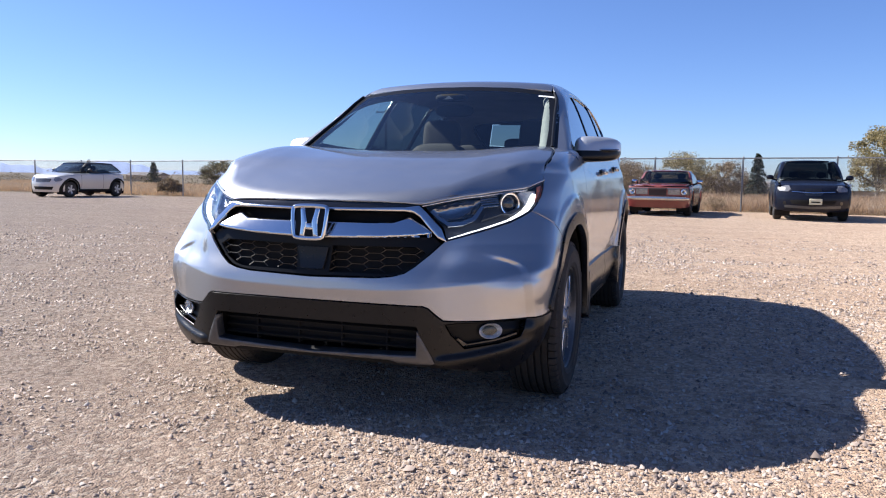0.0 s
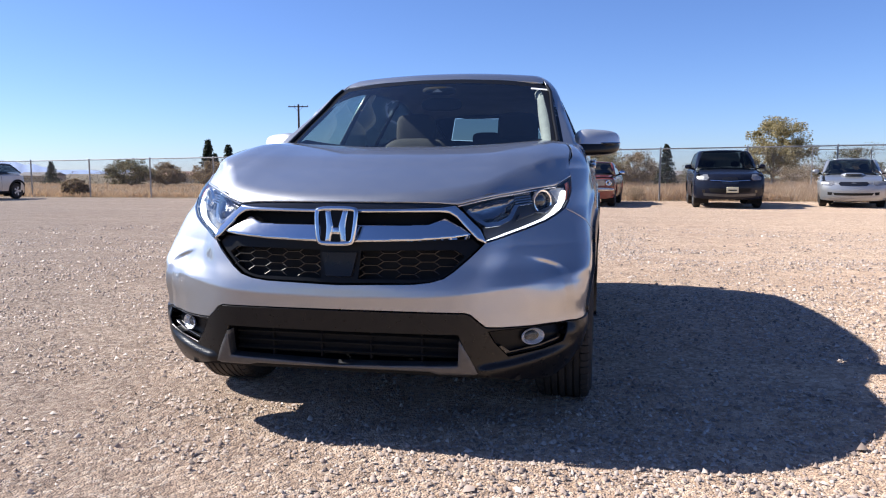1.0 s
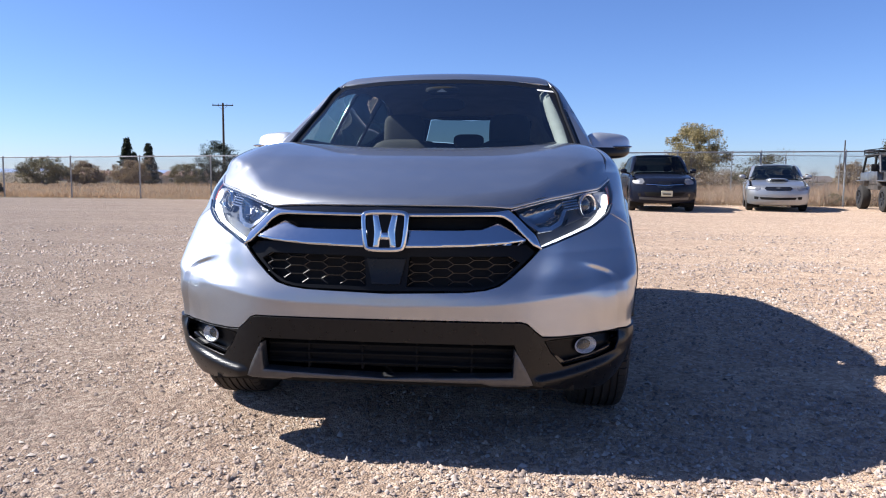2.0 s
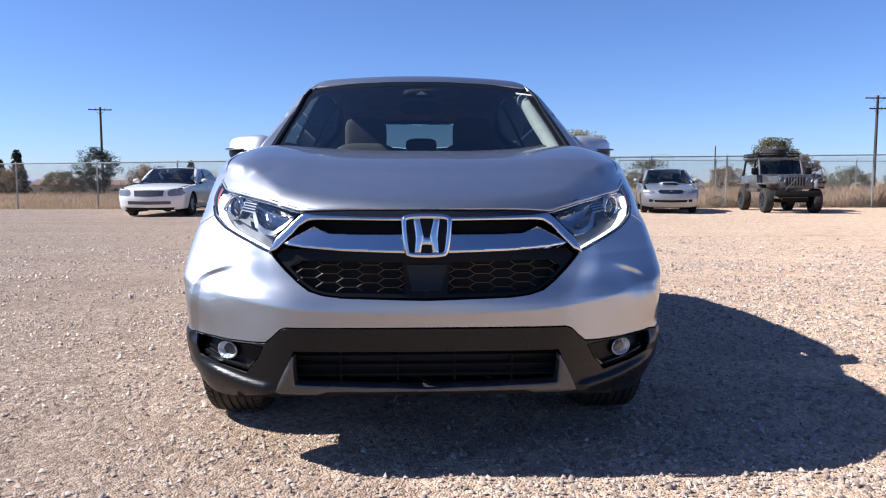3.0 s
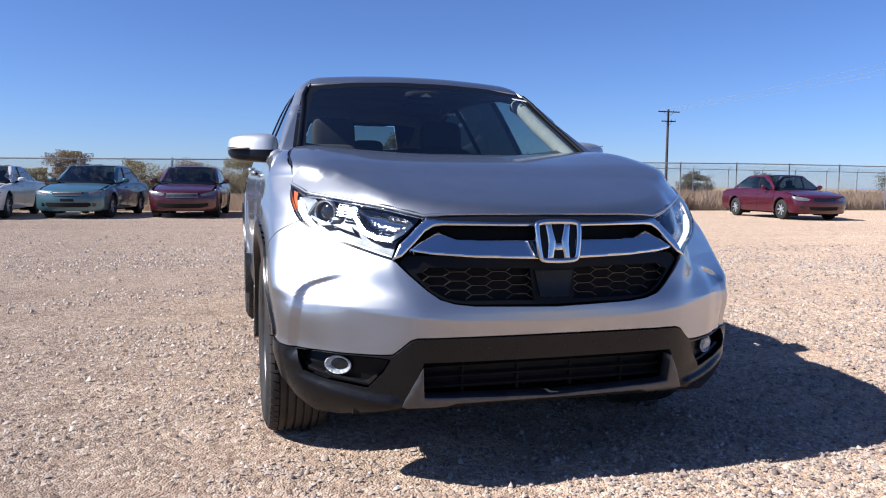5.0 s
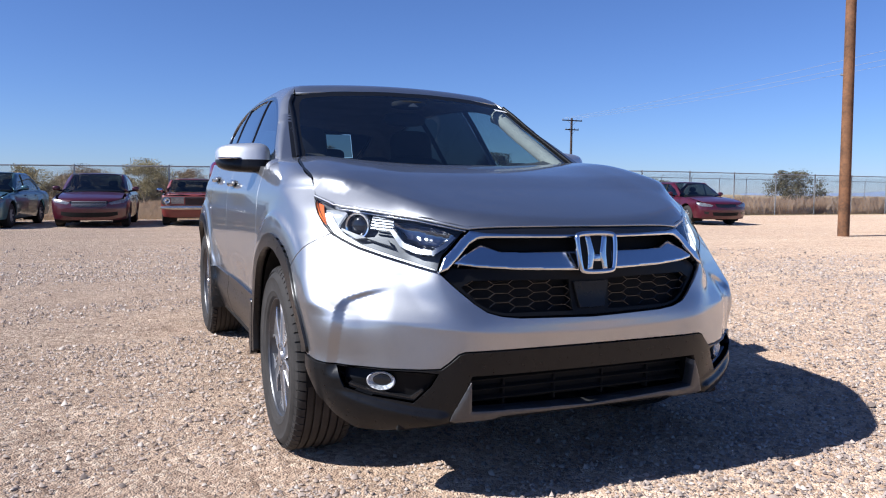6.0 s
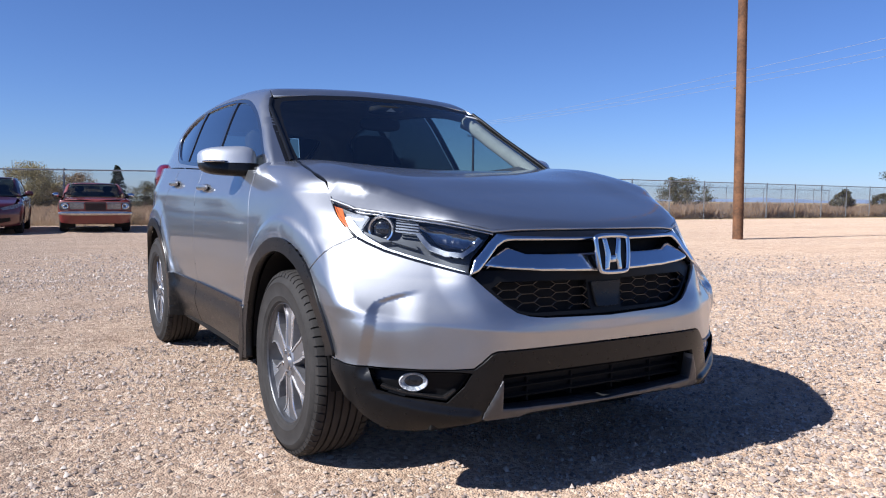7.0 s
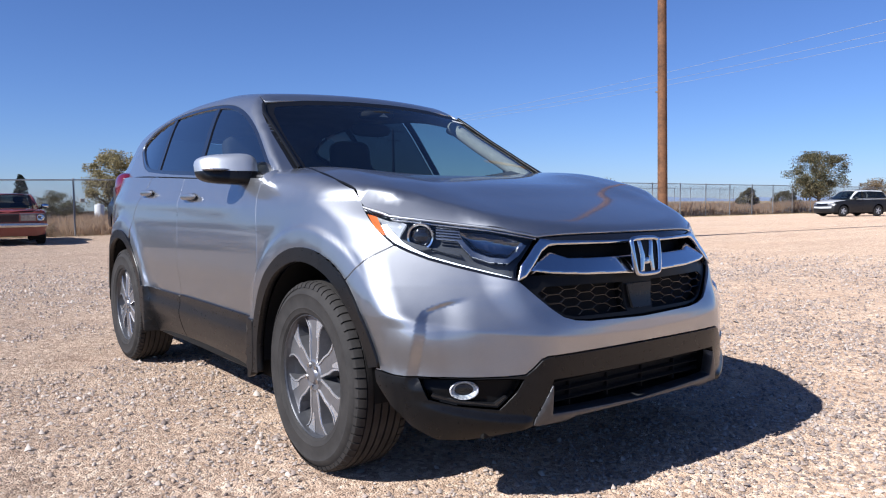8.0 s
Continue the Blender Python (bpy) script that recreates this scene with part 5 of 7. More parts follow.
def far_wheel(car, x, y, r, w, style, rim_mat):
    """A wheel of a far car; alike wheels share their meshes."""
    s = 1 if x > 0 else -1
    key = (r, w, style, s)
    if key not in MESHES:
        h, k = w / 2, r * (0.63 if style != "steel" else 0.55)
        tyre = lathe(bmesh.new(), [(-h, k), (-h - .005, r * .82), (-h + .02, r * .97), (-h + .05, r), (h - .05, r), (h - .02, r * .97), (h + .005, r * .82), (h, k)], (0, 0, 0), "X", 32)
        rim = lathe(bmesh.new(), [(-s * h * .8, k * 1.01), (s * h * .5, k * .9), (s * h * .98, k * 1.02), (s * h * .99, k * .93), (s * h * .55, k * .86), (s * h * .45, 0)], (0, 0, 0), "X", 32)
        spoke = bmesh.new()
        count = {"five": 5, "seven": 7}.get(style, 12)
        wd = k * {"five": .17, "seven": .10}.get(style, .06)
        for j in range(count):
            turn = Matrix.Rotation(2 * math.pi * j / count, 3, "X")
            c = [spoke.verts.new(turn @ Vector((s * h * xx, yy, zz))) for yy, half in ((k * .12, wd * .8), (k * .95, wd * 1.15)) for xx, zz in ((.62, -half), (.62, half), (.86, half * .8), (.86, -half * .8))]
            for f in ((0, 1, 2, 3), (7, 6, 5, 4), (0, 4, 5, 1), (1, 5, 6, 2), (2, 6, 7, 3), (3, 7, 4, 0)):
                spoke.faces.new([c[i] for i in f])
        rod(spoke, (s * h * .5, 0, 0), (s * h * .92, 0, 0), k * .26, k * .22, 16)
        MESHES[key] = []
        for nm, b, m in (("wheel", tyre, RUBBER), ("rim", rim, ALLOY_DARK), ("spokes", spoke, rim_mat)):
            ob = part(nm, b, m, None)
            MESHES[key].append(ob.data)
            bpy.data.objects.remove(ob)
    tyre = new("wheel", MESHES[key][0])
    tyre.parent = car
    tyre.location = (x, y, r)
    for nm, d in zip(("rim", "spokes"), MESHES[key][1:]):
        o = new(nm, d)
        o.parent = tyre


def far_car(m, label, paint, p, lamp=None, category="car", rims="five", rim_mat=None, roof_paint=None, glass_mat=None):
    """A parked car from its side profile. p: length L, width W, height H, front and rear axle, hub radius, profile stations, lamps and grille."""
    car = thing(p["name"], m, label, category)
    L, W, H, hub = p["L"], p["W"] / 2, p["H"], p["hub"]
    sill, top_y, top_z, waist = p.get("sill", 0.20), p["top_y"], p["top_z"], p["waist"]
    blunt, cover = p.get("blunt", 0.20), roof_paint or paint
    ys, yr0, yr1, ye = p["screen"], p["roof0"], p["roof1"], p["back"]
    zs, ze = p["screen_z"], p["back_z"]

    def low(x, y, z):
        ax = np.abs(x)
        w = W * curve(z, [0.1, sill, 0.45, 0.65, waist - .05, waist + .1, waist + .3], [.90, .94, .985, 1.0, .97, .91, .80])
        for axle in (p["af"], p["ar"]):
            w = w + 0.018 * step01((hub * 1.55 - np.hypot(y - axle, z - hub)) / 0.12) * step01((z - 0.2) / 0.2)
        f = smax(ax - w, blunt * (ax / W) ** 2 * 1.0 + 0.16 * np.maximum(np.abs(ax) / W - 0.72, 0) + curve(z, p["nose_z"], p["nose_y"]) - y, 0.10)
        f = smax(f, y - (L - 0.14 * (ax / W) ** 2 - 0.10 * np.maximum(z - 0.6, 0)), 0.10)
        return smax(f, z - (curve(y, top_y, top_z) - p.get("crown", 0.05) * (ax / W) ** 2), p.get("edge", 0.06))

    def up(x, y, z):
        ax = np.abs(x)
        side = W * curve((z - waist) / (H - waist), [-0.3, 0, 0.5, 1.0, 1.3], [0.97, 0.92, 0.85, 0.74, 0.60])
        bow = p.get("bow", 0.20) * ax**2
        screen = z - (zs + (H - .02 - zs) / (yr0 - ys) * (y - ys - bow))
        back = z - (ze + (H - .02 - ze) / (ye - yr1) * (ye - y - bow * .7))
        roof = z - (H - 0.05 * ax**2 - 0.06 * ((y - (yr0 + yr1) / 2) / (yr1 - yr0)) ** 2)
        return smax(smax(smax(ax - side, roof, 0.08), screen, 0.05), back, 0.06)

    lf, ls, lt, lr = Chart(low, "front"), Chart(low, "side"), Chart(low, "top"), Chart(low, "rear", L - 1.3)
    uc, ut = Chart(up, "crown"), Chart(up, "top")
    uc_flat = uc.flat
    zb = p["nose_top"]
    split = p.get("split", 0.42)
    ye_w = [(W, split, zb + .02), (W, split, sill)]
    g = dict(step=0.09, thick=0.02, gap=0.004)
    # nose, bonnet, sides, tail
    nose_half = [(0, 0, zb), (W * .5, .05, zb + .005), (W * .82, .2, zb + .02), (W * .97, split, zb + .04), (W, split, .45), (W, split, sill + .04), (W * .7, .15, sill), (0, 0, sill)]
    panel("front_bumper", lf, both(nose_half), paint, car, **g)
    hood_half = [(0, .03, zb), (W * .5, .09, zb), (W * .80, .24, zb), (W * .84, split, zb), (W * .84, ys - .1, zs), (W * .5, ys - .12, zs), (0, ys - .14, zs)]
    panel("bonnet", lt, both(hood_half), p.get("bonnet_paint", paint), car, **g)
    for flip in (False, True):
        shoulder = [(W, y, float(curve(np.array([y]), top_y, top_z)[0]) - .035) for y in np.linspace(L - .35, split, 9)]
        ra = hub * 1.22
        def bow_of(axle):
            a0 = math.degrees(math.asin(max(-0.9, (sill + .03 - hub) / ra)))
            return [(W, axle + ra * math.cos(radians(a0 + (180 - 2 * a0) * k / 14)) * -1, hub + ra * math.sin(radians(a0 + (180 - 2 * a0) * k / 14))) for k in range(15)]
        line = [(W, split, sill + .03)] + bow_of(p["af"]) + bow_of(p["ar"]) + [(W, L - .35, sill + .06)] + shoulder
        panel("body_side", ls, line, paint, car, flip=flip, **g)
        s = -1 if flip else 1
        for axle in (p["af"], p["ar"]):
            b = bmesh.new()
            rows = [[b.verts.new((s * xx, axle + (ra + .01) * math.cos(radians(-30 + 240 * k / 16)), hub + (ra + .01) * math.sin(radians(-30 + 240 * k / 16)))) for xx in (W * .96, W * .55)] for k in range(17)]
            for q, r in zip(rows, rows[1:]):
                b.faces.new((q[0], q[1], r[1], r[0]))
            b.faces.new([r[1] for r in rows])
            part("arch_liner", b, DARK, car)
            far_wheel(car, s * (W - p.get("tyre_w", .21) / 2 - .015), axle, hub, p.get("tyre_w", .21), rims, rim_mat or SILVER_RIM)
        if "cladding" in p:
            for axle in (p["af"], p["ar"]):
                ring = [(W, axle + rr * math.cos(radians(a)), hub + rr * math.sin(radians(a))) for rr, span in ((ra + .085, np.linspace(-12, 192, 16)), (ra + .004, np.linspace(192, -12, 16))) for a in span]
                panel("arch_flare", ls, ring, DARK, car, flip=flip, step=.05, thick=.02, lift=.008, gap=0)
            a, c = p["af"] + ra + .06, p["ar"] - ra - .06
            panel("sill_trim", ls, [(W, a, sill + .035), (W, c, sill + .035), (W, c, sill + .12), (W, a, sill + .12)], DARK, car, flip=flip, step=.08, thick=.02, lift=.008, gap=0)
        # door seams
        for y in p["doors"]:
            z0, z1 = sill + .10, float(curve(np.array([y]), top_y, top_z)[0]) - .05
            panel("door_seam", ls, [(W, y - .006, z0), (W, y + .006, z0), (W, y + .006, z1), (W, y - .006, z1)], DARK, car, flip=flip, step=.1, thick=0, gap=0, lift=.002)
        for y in p["doors"][1:]:
            z1 = waist - .10
            xw = float(ls.solid([(y - .12, z1)])[0, 0])
            part("door_handle", blob(bmesh.new(), (s * (xw + .012), y - .13, z1), (.03, .18, .035), 2.6, 12, 6), p.get("handle", paint), car)
        ym = ys + .48
        mir = blob(bmesh.new(), (s * (W + .09), ym, waist + .10), (.20, .13, .135), 2.6, 14, 10)
        part("door_mirror", mir, p.get("mirror", paint), car)
        part("mirror_stalk", rod(bmesh.new(), (s * (W - .10), ym + .02, waist + .02), (s * (W + .05), ym, waist + .06), .025, seg=6), DARK, car)
    panel("tail", lr, both([(0, L, waist - .05), (W * .9, L - .2, waist - .05), (W, L - .4, waist - .1), (W, L - .4, sill + .05), (0, L, sill + .05)]), paint, car, **g)
    deck0 = ye
    if L - ye > 0.35:
        panel("boot_lid", lt, both([(0, ye - .05, ze), (W * .8, ye - .05, ze), (W * .8, L - .25, ze), (0, L - .12, ze)]), paint, car, **g)
    # roof and glass
    panel("roof", uc, both([(0, yr0, H), (W * .58, yr0 + .06, H), (W * .66, (yr0 + yr1) / 2, H), (W * .56, yr1 - .05, H), (0, yr1, H)]), cover, car, **g)
    edge = [(W * .87, ys + .16, waist + .02), (W * .84, ys + (yr0 - ys) * .45, zs + (H - zs) * .42), (W * .68, yr0 + .02, H - .05)]
    tail_e = [(W * .68, yr1 - .02, H - .05), (W * .82, (yr1 + ye) / 2, (H + ze) / 2), (W * .85, ye - .12, waist + .02)]
    rail = [edge[0], edge[1], edge[2], (W * .665, (yr0 + yr1) / 2, H - .02), tail_e[0], tail_e[1], tail_e[2], (W * .88, (ys + ye) / 2, waist)]
    dlo = [(W * .90, ys + .30, waist + .05), (W * .85, ys + .10 + (yr0 - ys) * .55, waist + (H - waist) * .45), (W * .76, yr0 + .16, H - .11), (W * .74, (yr0 + yr1) / 2, H - .085),
           (W * .76, yr1 - .06, H - .12), (W * .85, yr1 + (ye - yr1) * .38, waist + (H - waist) * .45), (W * .90, yr1 + (ye - yr1) * .55, waist + .05)]
    tint = glass_mat or GLASS_CAR
    for flip in (False, True):
        panel("roof_rail", uc, rail, cover, car, flip=flip, holes=[dlo], **g)
        panel("side_window", uc, dlo, tint, car, flip=flip, step=.1, thick=0, lift=-.008, gap=0)
        for y in p["doors"][1:-1] if len(p["doors"]) > 2 else ():
            panel("window_pillar", uc, [(W * .88, y - .04, waist + .04), (W * .88, y + .04, waist + .04), (W * .74, y + .10, H - .09), (W * .74, y + .02, H - .09)], DARK, car, flip=flip, step=.1, thick=0, lift=.002, gap=0)
    scr = [(0, ys, zs), (W * .5, ys + .05, zs), (W * .84, ys + .15, zs + .02)] + [(W * .815, ys + (yr0 - ys) * .47, 1), (W * .665, yr0, H - .04), (W * .3, yr0 - .005, H), (0, yr0 - .015, H)]
    panel("windscreen", ut, both(scr), tint, car, step=.1, thick=0, lift=.001, gap=.01)
    rear = [(0, yr1 + .02, H), (W * .63, yr1, H - .04), (W * .79, (yr1 + ye) / 2, 1), (W * .82, ye - .12, ze), (0, ye - .02, ze)]
    panel("rear_window", ut, both(rear), tint, car, step=.1, thick=0, lift=.001, gap=.01)
    # front lamps, grille, bumper
    for flip in (False, True):
        lampo = panel("headlight", lf, [(x * W, y, z) for x, y, z in p["lamp"]], lamp or CLEAR_LAMP, car, "clear headlight", step=.03, thick=.02, lift=.004, gap=0, flip=flip)
        if "bulb" in p:
            bx, by, bz = p["bulb"]
            b = lathe(bmesh.new(), [(-.03, .085), (-.035, .075), (.0, .05), (.02, 0)], (0, 0, 0), "Y", 20)
            bmesh.ops.transform(b, verts=b.verts, matrix=pose((-1 if flip else 1) * bx * W, by, bz))
            part("bulb", b, REFLECT, lampo)
        if "fog" in p:
            panel("fog_lamp", lf, [(x * W, .1, z) for x, z in p["fog"]], p.get("fog_mat", GLOSS_BLACK), car, step=.03, thick=.02, lift=.003, gap=0, flip=flip)
    for k, (nm, mat, pts, lift) in enumerate(p["face"]):
        middle = any(x == 0 for x, z in pts)
        for flip in (False,) if middle else (False, True):
            shape = [(x * W, .05, z) for x, z in pts]
            panel(nm, lf, both(shape) if middle else shape, mat, car, step=.03, thick=.03, lift=lift, gap=0, flip=flip)
    if "bars" in p:
        z0, z1, xw, nb, mat = p["bars"]
        for k in range(nb):
            z = z0 + (z1 - z0) * (k + .5) / nb
            h = (z1 - z0) / nb * .22
            panel("grille_bar", lf, both([(0, 0, z + h), (xw * W, .03, z + h), (xw * W, .03, z - h), (0, 0, z - h)]), mat, car, step=.05, thick=.01, lift=.012, gap=0)
    if "plate" in p:
        px, pz, mat = p["plate"]
        py = float(lf.solid([(math.atan2(px, 1.3), pz)])[0, 1]) - .02
        tag = part("licence_plate", box(bmesh.new(), (.31, .012, .155), (px, py, pz), bevel=.004, seg=1), mat, car, "yellowish licence plate with a plain dark bar")
        part("plate_bar", box(bmesh.new(), (.22, .004, .032), (px, py - .008, pz - .01)), DARK, tag)
    # what is seen through the glass, and below
    part("underbody", box(bmesh.new(), (W * 1.5, L - .9, .16), (0, L / 2, sill + .06), bevel=.04), DARK, car)
    part("bay", box(bmesh.new(), (W * 1.1, ys - .25, .35), (0, ys / 2 + .12, sill + .28), bevel=.05), DARK, car)
    part("dashboard", blob(bmesh.new(), (0, ys + .45, waist - .03), (W * 1.6, .5, .22), 3, 16, 8), TRIM_IN, car)
    part("cabin_floor", box(bmesh.new(), (W * 1.6, ye - ys - .3, .10), (0, (ys + ye) / 2, .42)), DARK, car)
    for x, y in ((.37, ys + 1.15), (-.37, ys + 1.15), (0, ys + 1.95)):
        if y > ye - .3:
            continue
        b = blob(bmesh.new(), (x, y, .80), (.48 if x else 1.25, .2, .62), 3, 16, 8)
        seat = part("seat", b, SEAT, car)
        if x:
            part("headrest", blob(bmesh.new(), (x, y + .06, 1.18 if H < 1.55 else 1.26), (.26, .10, .18), 2.6, 12, 8), SEAT, seat)
    return car


GLASS_CAR = glass("car_glass", (0.30, 0.34, 0.34), 1.3)
CLEAR_LAMP = worn("clear_lamp", (0.20, 0.20, 0.205), 0.25, 0.35, scale=25, spread=0.6, coat=1.0)
SILVER_RIM = worn("silver_rim", (0.50, 0.50, 0.51), 0.35, 0.5, spread=0.1)
GRILLE_BAR = worn("grille_bar", (0.22, 0.215, 0.21), 0.35, 0.5, spread=0.1)
GLASS_DIM = glass("car_glass_dark", (0.10, 0.115, 0.12), 0.6)
PLATE = worn("licence_plate_paint", (0.62, 0.58, 0.40), 0.4)
WHITE_PAINT = car_paint("white_paint", (0.634, 0.625, 0.607), 0.0, 0.35, 0.15)
HATCH_PAINT = car_paint("silver_white_paint", (0.458, 0.453, 0.440), 0.2, 0.35, 0.10)
TEAL_PAINT = car_paint("teal_paint", (0.053, 0.128, 0.158), 0.35, 0.35, 0.05)
MAROON_PAINT = car_paint("maroon_paint", (0.055, 0.004, 0.011), 0.2, 0.3, 0.03)
NAVY_PAINT = car_paint("navy_paint", (0.007, 0.009, 0.018), 0.0, 0.22, 0.01, coat=0.1)
NAVY_PAINT.node_tree.nodes["Principled BSDF"].inputs["Specular IOR Level"].default_value = 0.2
PALE_SILVER = car_paint("pale_silver_paint", (0.317, 0.326, 0.339), 0.65, 0.35, 0.12)
OLD_RED = car_paint("faded_red_paint", (0.163, 0.022, 0.018), 0.0, 0.55, 0.18, (0.246, 0.097, 0.075))
CHERRY = car_paint("cherry_paint", (0.075, 0.004, 0.014), 0.2, 0.3, 0.03)
BLACK_PAINT = car_paint("black_paint", (0.006, 0.0055, 0.006), 0.0, 0.5, 0.02, coat=0.1)

SEDAN = dict(name="sedan", L=4.86, W=1.83, H=1.46, af=.95, ar=3.73, hub=.32, waist=.93, top_y=[0, .25, 1.2, 2.0, 3.6, 4.4, 4.86], top_z=[.70, .80, .95, .99, 1.0, .99, .93],
             nose_z=[.15, .30, .50, .65, .80, 1.0], nose_y=[.10, .02, 0, .02, .10, .40], nose_top=.72, screen=1.30, screen_z=.95, roof0=2.08, roof1=3.35, back=4.15, back_z=.99, doors=(1.35, 2.35, 3.35))


def spec(base, **more):
    d = dict(base)
    d.update(more)
    return d


LAMP_SWEPT = [(.90, .3, .76), (.62, .1, .72), (.55, .08, .66), (.62, .1, .60), (.86, .25, .63), (.95, .4, .70)]
# white luxury saloon, upright egg-crate grille
far_car(pose(-7.5, 18.85, 0, 0, 0, -1), "white full-size saloon with a chrome grille", WHITE_PAINT,
        spec(SEDAN, name="saloon", L=5.26, W=1.89, H=1.44, af=1.05, ar=3.98, hub=.33, waist=.92, top_y=[0, .20, 1.3, 2.0, 3.9, 4.8, 5.26], top_z=[.74, .84, .95, .98, 1.0, 1.0, .94],
             nose_y=[.10, .02, 0, .03, .07, .30], nose_top=.76, screen=1.45, screen_z=.96, roof0=2.22, roof1=3.45, back=4.35, back_z=1.0, doors=(1.5, 2.55, 3.6), blunt=.22,
             lamp=[(.90, .3, .77), (.60, .1, .76), (.54, .1, .66), (.58, .1, .585), (.88, .25, .60), (.95, .4, .68)],
             face=[("grille", GLOSS_BLACK, [(0, .755), (.46, .75), (.42, .585), (0, .575)], .004), ("bumper_trim", SKID, [(0, .44), (.66, .45), (.66, .36), (0, .35)], .004), ("valance", DARK, [(0, .26), (.8, .27), (.75, .20), (0, .20)], .004)],
             bars=(.58, .75, .44, 6, GRILLE_BAR), mirror=WHITE_PAINT), rims="seven", glass_mat=GLASS_CAR)
# teal saloon
far_car(pose(-5.05, 19.26, 0, 0, 0, -9), "teal-blue four-door saloon with a sunroof lip", TEAL_PAINT,
        spec(SEDAN, L=4.86, W=1.79, H=1.47, lamp=LAMP_SWEPT, blunt=.24,
             face=[("grille", GLOSS_BLACK, [(0, .70), (.46, .71), (.38, .595), (0, .585)], .004), ("intake", DARK, [(0, .42), (.62, .43), (.68, .36), (.55, .31), (0, .31)], .004), ("blank_plate", DARK, [(0, .53), (.18, .53), (.18, .46), (0, .46)], .012)],
             bars=(.60, .70, .42, 3, GRILLE_BAR), fog=[(.80, .42), (.68, .42), (.68, .33), (.80, .33)]), rims="seven")
# maroon saloon, chrome-lined grille
far_car(pose(-2.21, 19.35, 0, 0, 0, -5), "dark maroon saloon with a hexagonal chrome grille", MAROON_PAINT,
        spec(SEDAN, L=4.85, W=1.86, H=1.475, lamp=[(.92, .4, .78), (.66, .1, .70), (.50, .08, .66), (.56, .1, .61), (.86, .25, .66), (.96, .4, .74)], blunt=.26,
             face=[("grille", GLOSS_BLACK, [(0, .70), (.48, .705), (.52, .66), (.34, .555), (0, .545)], .004), ("intake", DARK, [(0, .40), (.55, .41), (.78, .43), (.80, .34), (.5, .29), (0, .28)], .004)],
             bars=(.56, .70, .46, 4, GRILLE_BAR)), rims="five")
# dark navy crossover
far_car(pose(4.46, 19.3, 0, 0, 0, -3), "dark navy crossover with a chrome-winged grille", NAVY_PAINT,
        spec(SEDAN, name="crossover", L=4.82, W=1.88, H=1.69, af=.93, ar=3.68, hub=.355, waist=1.08, sill=.26, top_y=[0, .22, 1.1, 1.9, 3.6, 4.5, 4.82], top_z=[.86, .98, 1.10, 1.14, 1.18, 1.18, 1.1],
             nose_z=[.2, .36, .56, .75, .92, 1.1], nose_y=[.12, .03, 0, .02, .10, .40], nose_top=.89, screen=1.22, screen_z=1.10, roof0=1.98, roof1=3.75, back=4.62, back_z=1.16, doors=(1.3, 2.35, 3.4), blunt=.28,
             lamp=[(.80, .2, .96), (.68, .15, .95), (.60, .12, .86), (.66, .12, .79), (.88, .25, .80), (.90, .3, .87)],
             face=[("grille", GLOSS_BLACK, [(0, .88), (.20, .88), (.24, .74), (.18, .69), (0, .69)], .004), ("grille_wing", CHROME, [(0, .770), (.58, .80), (.58, .785), (0, .755)], .010), ("lower_grille", DARK, [(0, .56), (.62, .57), (.56, .46), (0, .45)], .004), ("valance", SKID, [(0, .40), (.80, .43), (.80, .36), (0, .33)], .004)],
             fog=[(.82, .53), (.72, .53), (.72, .45), (.82, .45)], plate=(0.06, .53, PLATE)), rims="five", rim_mat=CHROME, glass_mat=GLASS_DIM)
# pale silver saloon with a bonnet scoop
def bonnet_scoop(car):
    scoop = part("bonnet_scoop", blob(bmesh.new(), (0, .95, .93), (.62, .60, .13), 2.6, 24, 10), PALE_SILVER, car, "raised bonnet air scoop")
    part("scoop_mouth", blob(bmesh.new(), (0, .72, .935), (.46, .20, .055), 2.6, 20, 8), DARK, scoop, "dark scoop mouth")


silver_saloon = far_car(pose(7.92, 20.4, 0, 0, 0, -14), "silver saloon with a bonnet air scoop", PALE_SILVER,
        spec(SEDAN, L=4.68, W=1.73, H=1.43, af=.95, ar=3.62, hub=.32, lamp=[(.86, .25, .76), (.60, .1, .74), (.56, .1, .67), (.64, .12, .62), (.90, .3, .65)], blunt=.22,
             face=[("grille", GLOSS_BLACK, [(0, .735), (.40, .735), (.45, .685), (.37, .625), (0, .615)], .004), ("intake", DARK, [(0, .42), (.60, .43), (.55, .36), (0, .35)], .004), ("bumper_slot", DARK, [(.62, .44), (.80, .45), (.80, .37), (.66, .36)], .004)]), rims="seven")
bonnet_scoop(silver_saloon)
# cherry red saloon seen from its flank
far_car(pose(16.85, 16.75, 0, 0, 0, -8), "cherry red four-door saloon with silver alloy wheels", CHERRY,
        spec(SEDAN, L=4.84, W=1.83, H=1.455, lamp=[(.94, .4, .76), (.66, .1, .70), (.50, .08, .66), (.56, .1, .61), (.86, .25, .62), (.96, .4, .70)],
             face=[("grille", GLOSS_BLACK, [(0, .69), (.44, .70), (.38, .60), (0, .58)], .004), ("intake", DARK, [(0, .42), (.55, .43), (.5, .32), (0, .31)], .004)],
             fog=[(.86, .46), (.66, .44), (.68, .36), (.84, .38)]), rims="seven")
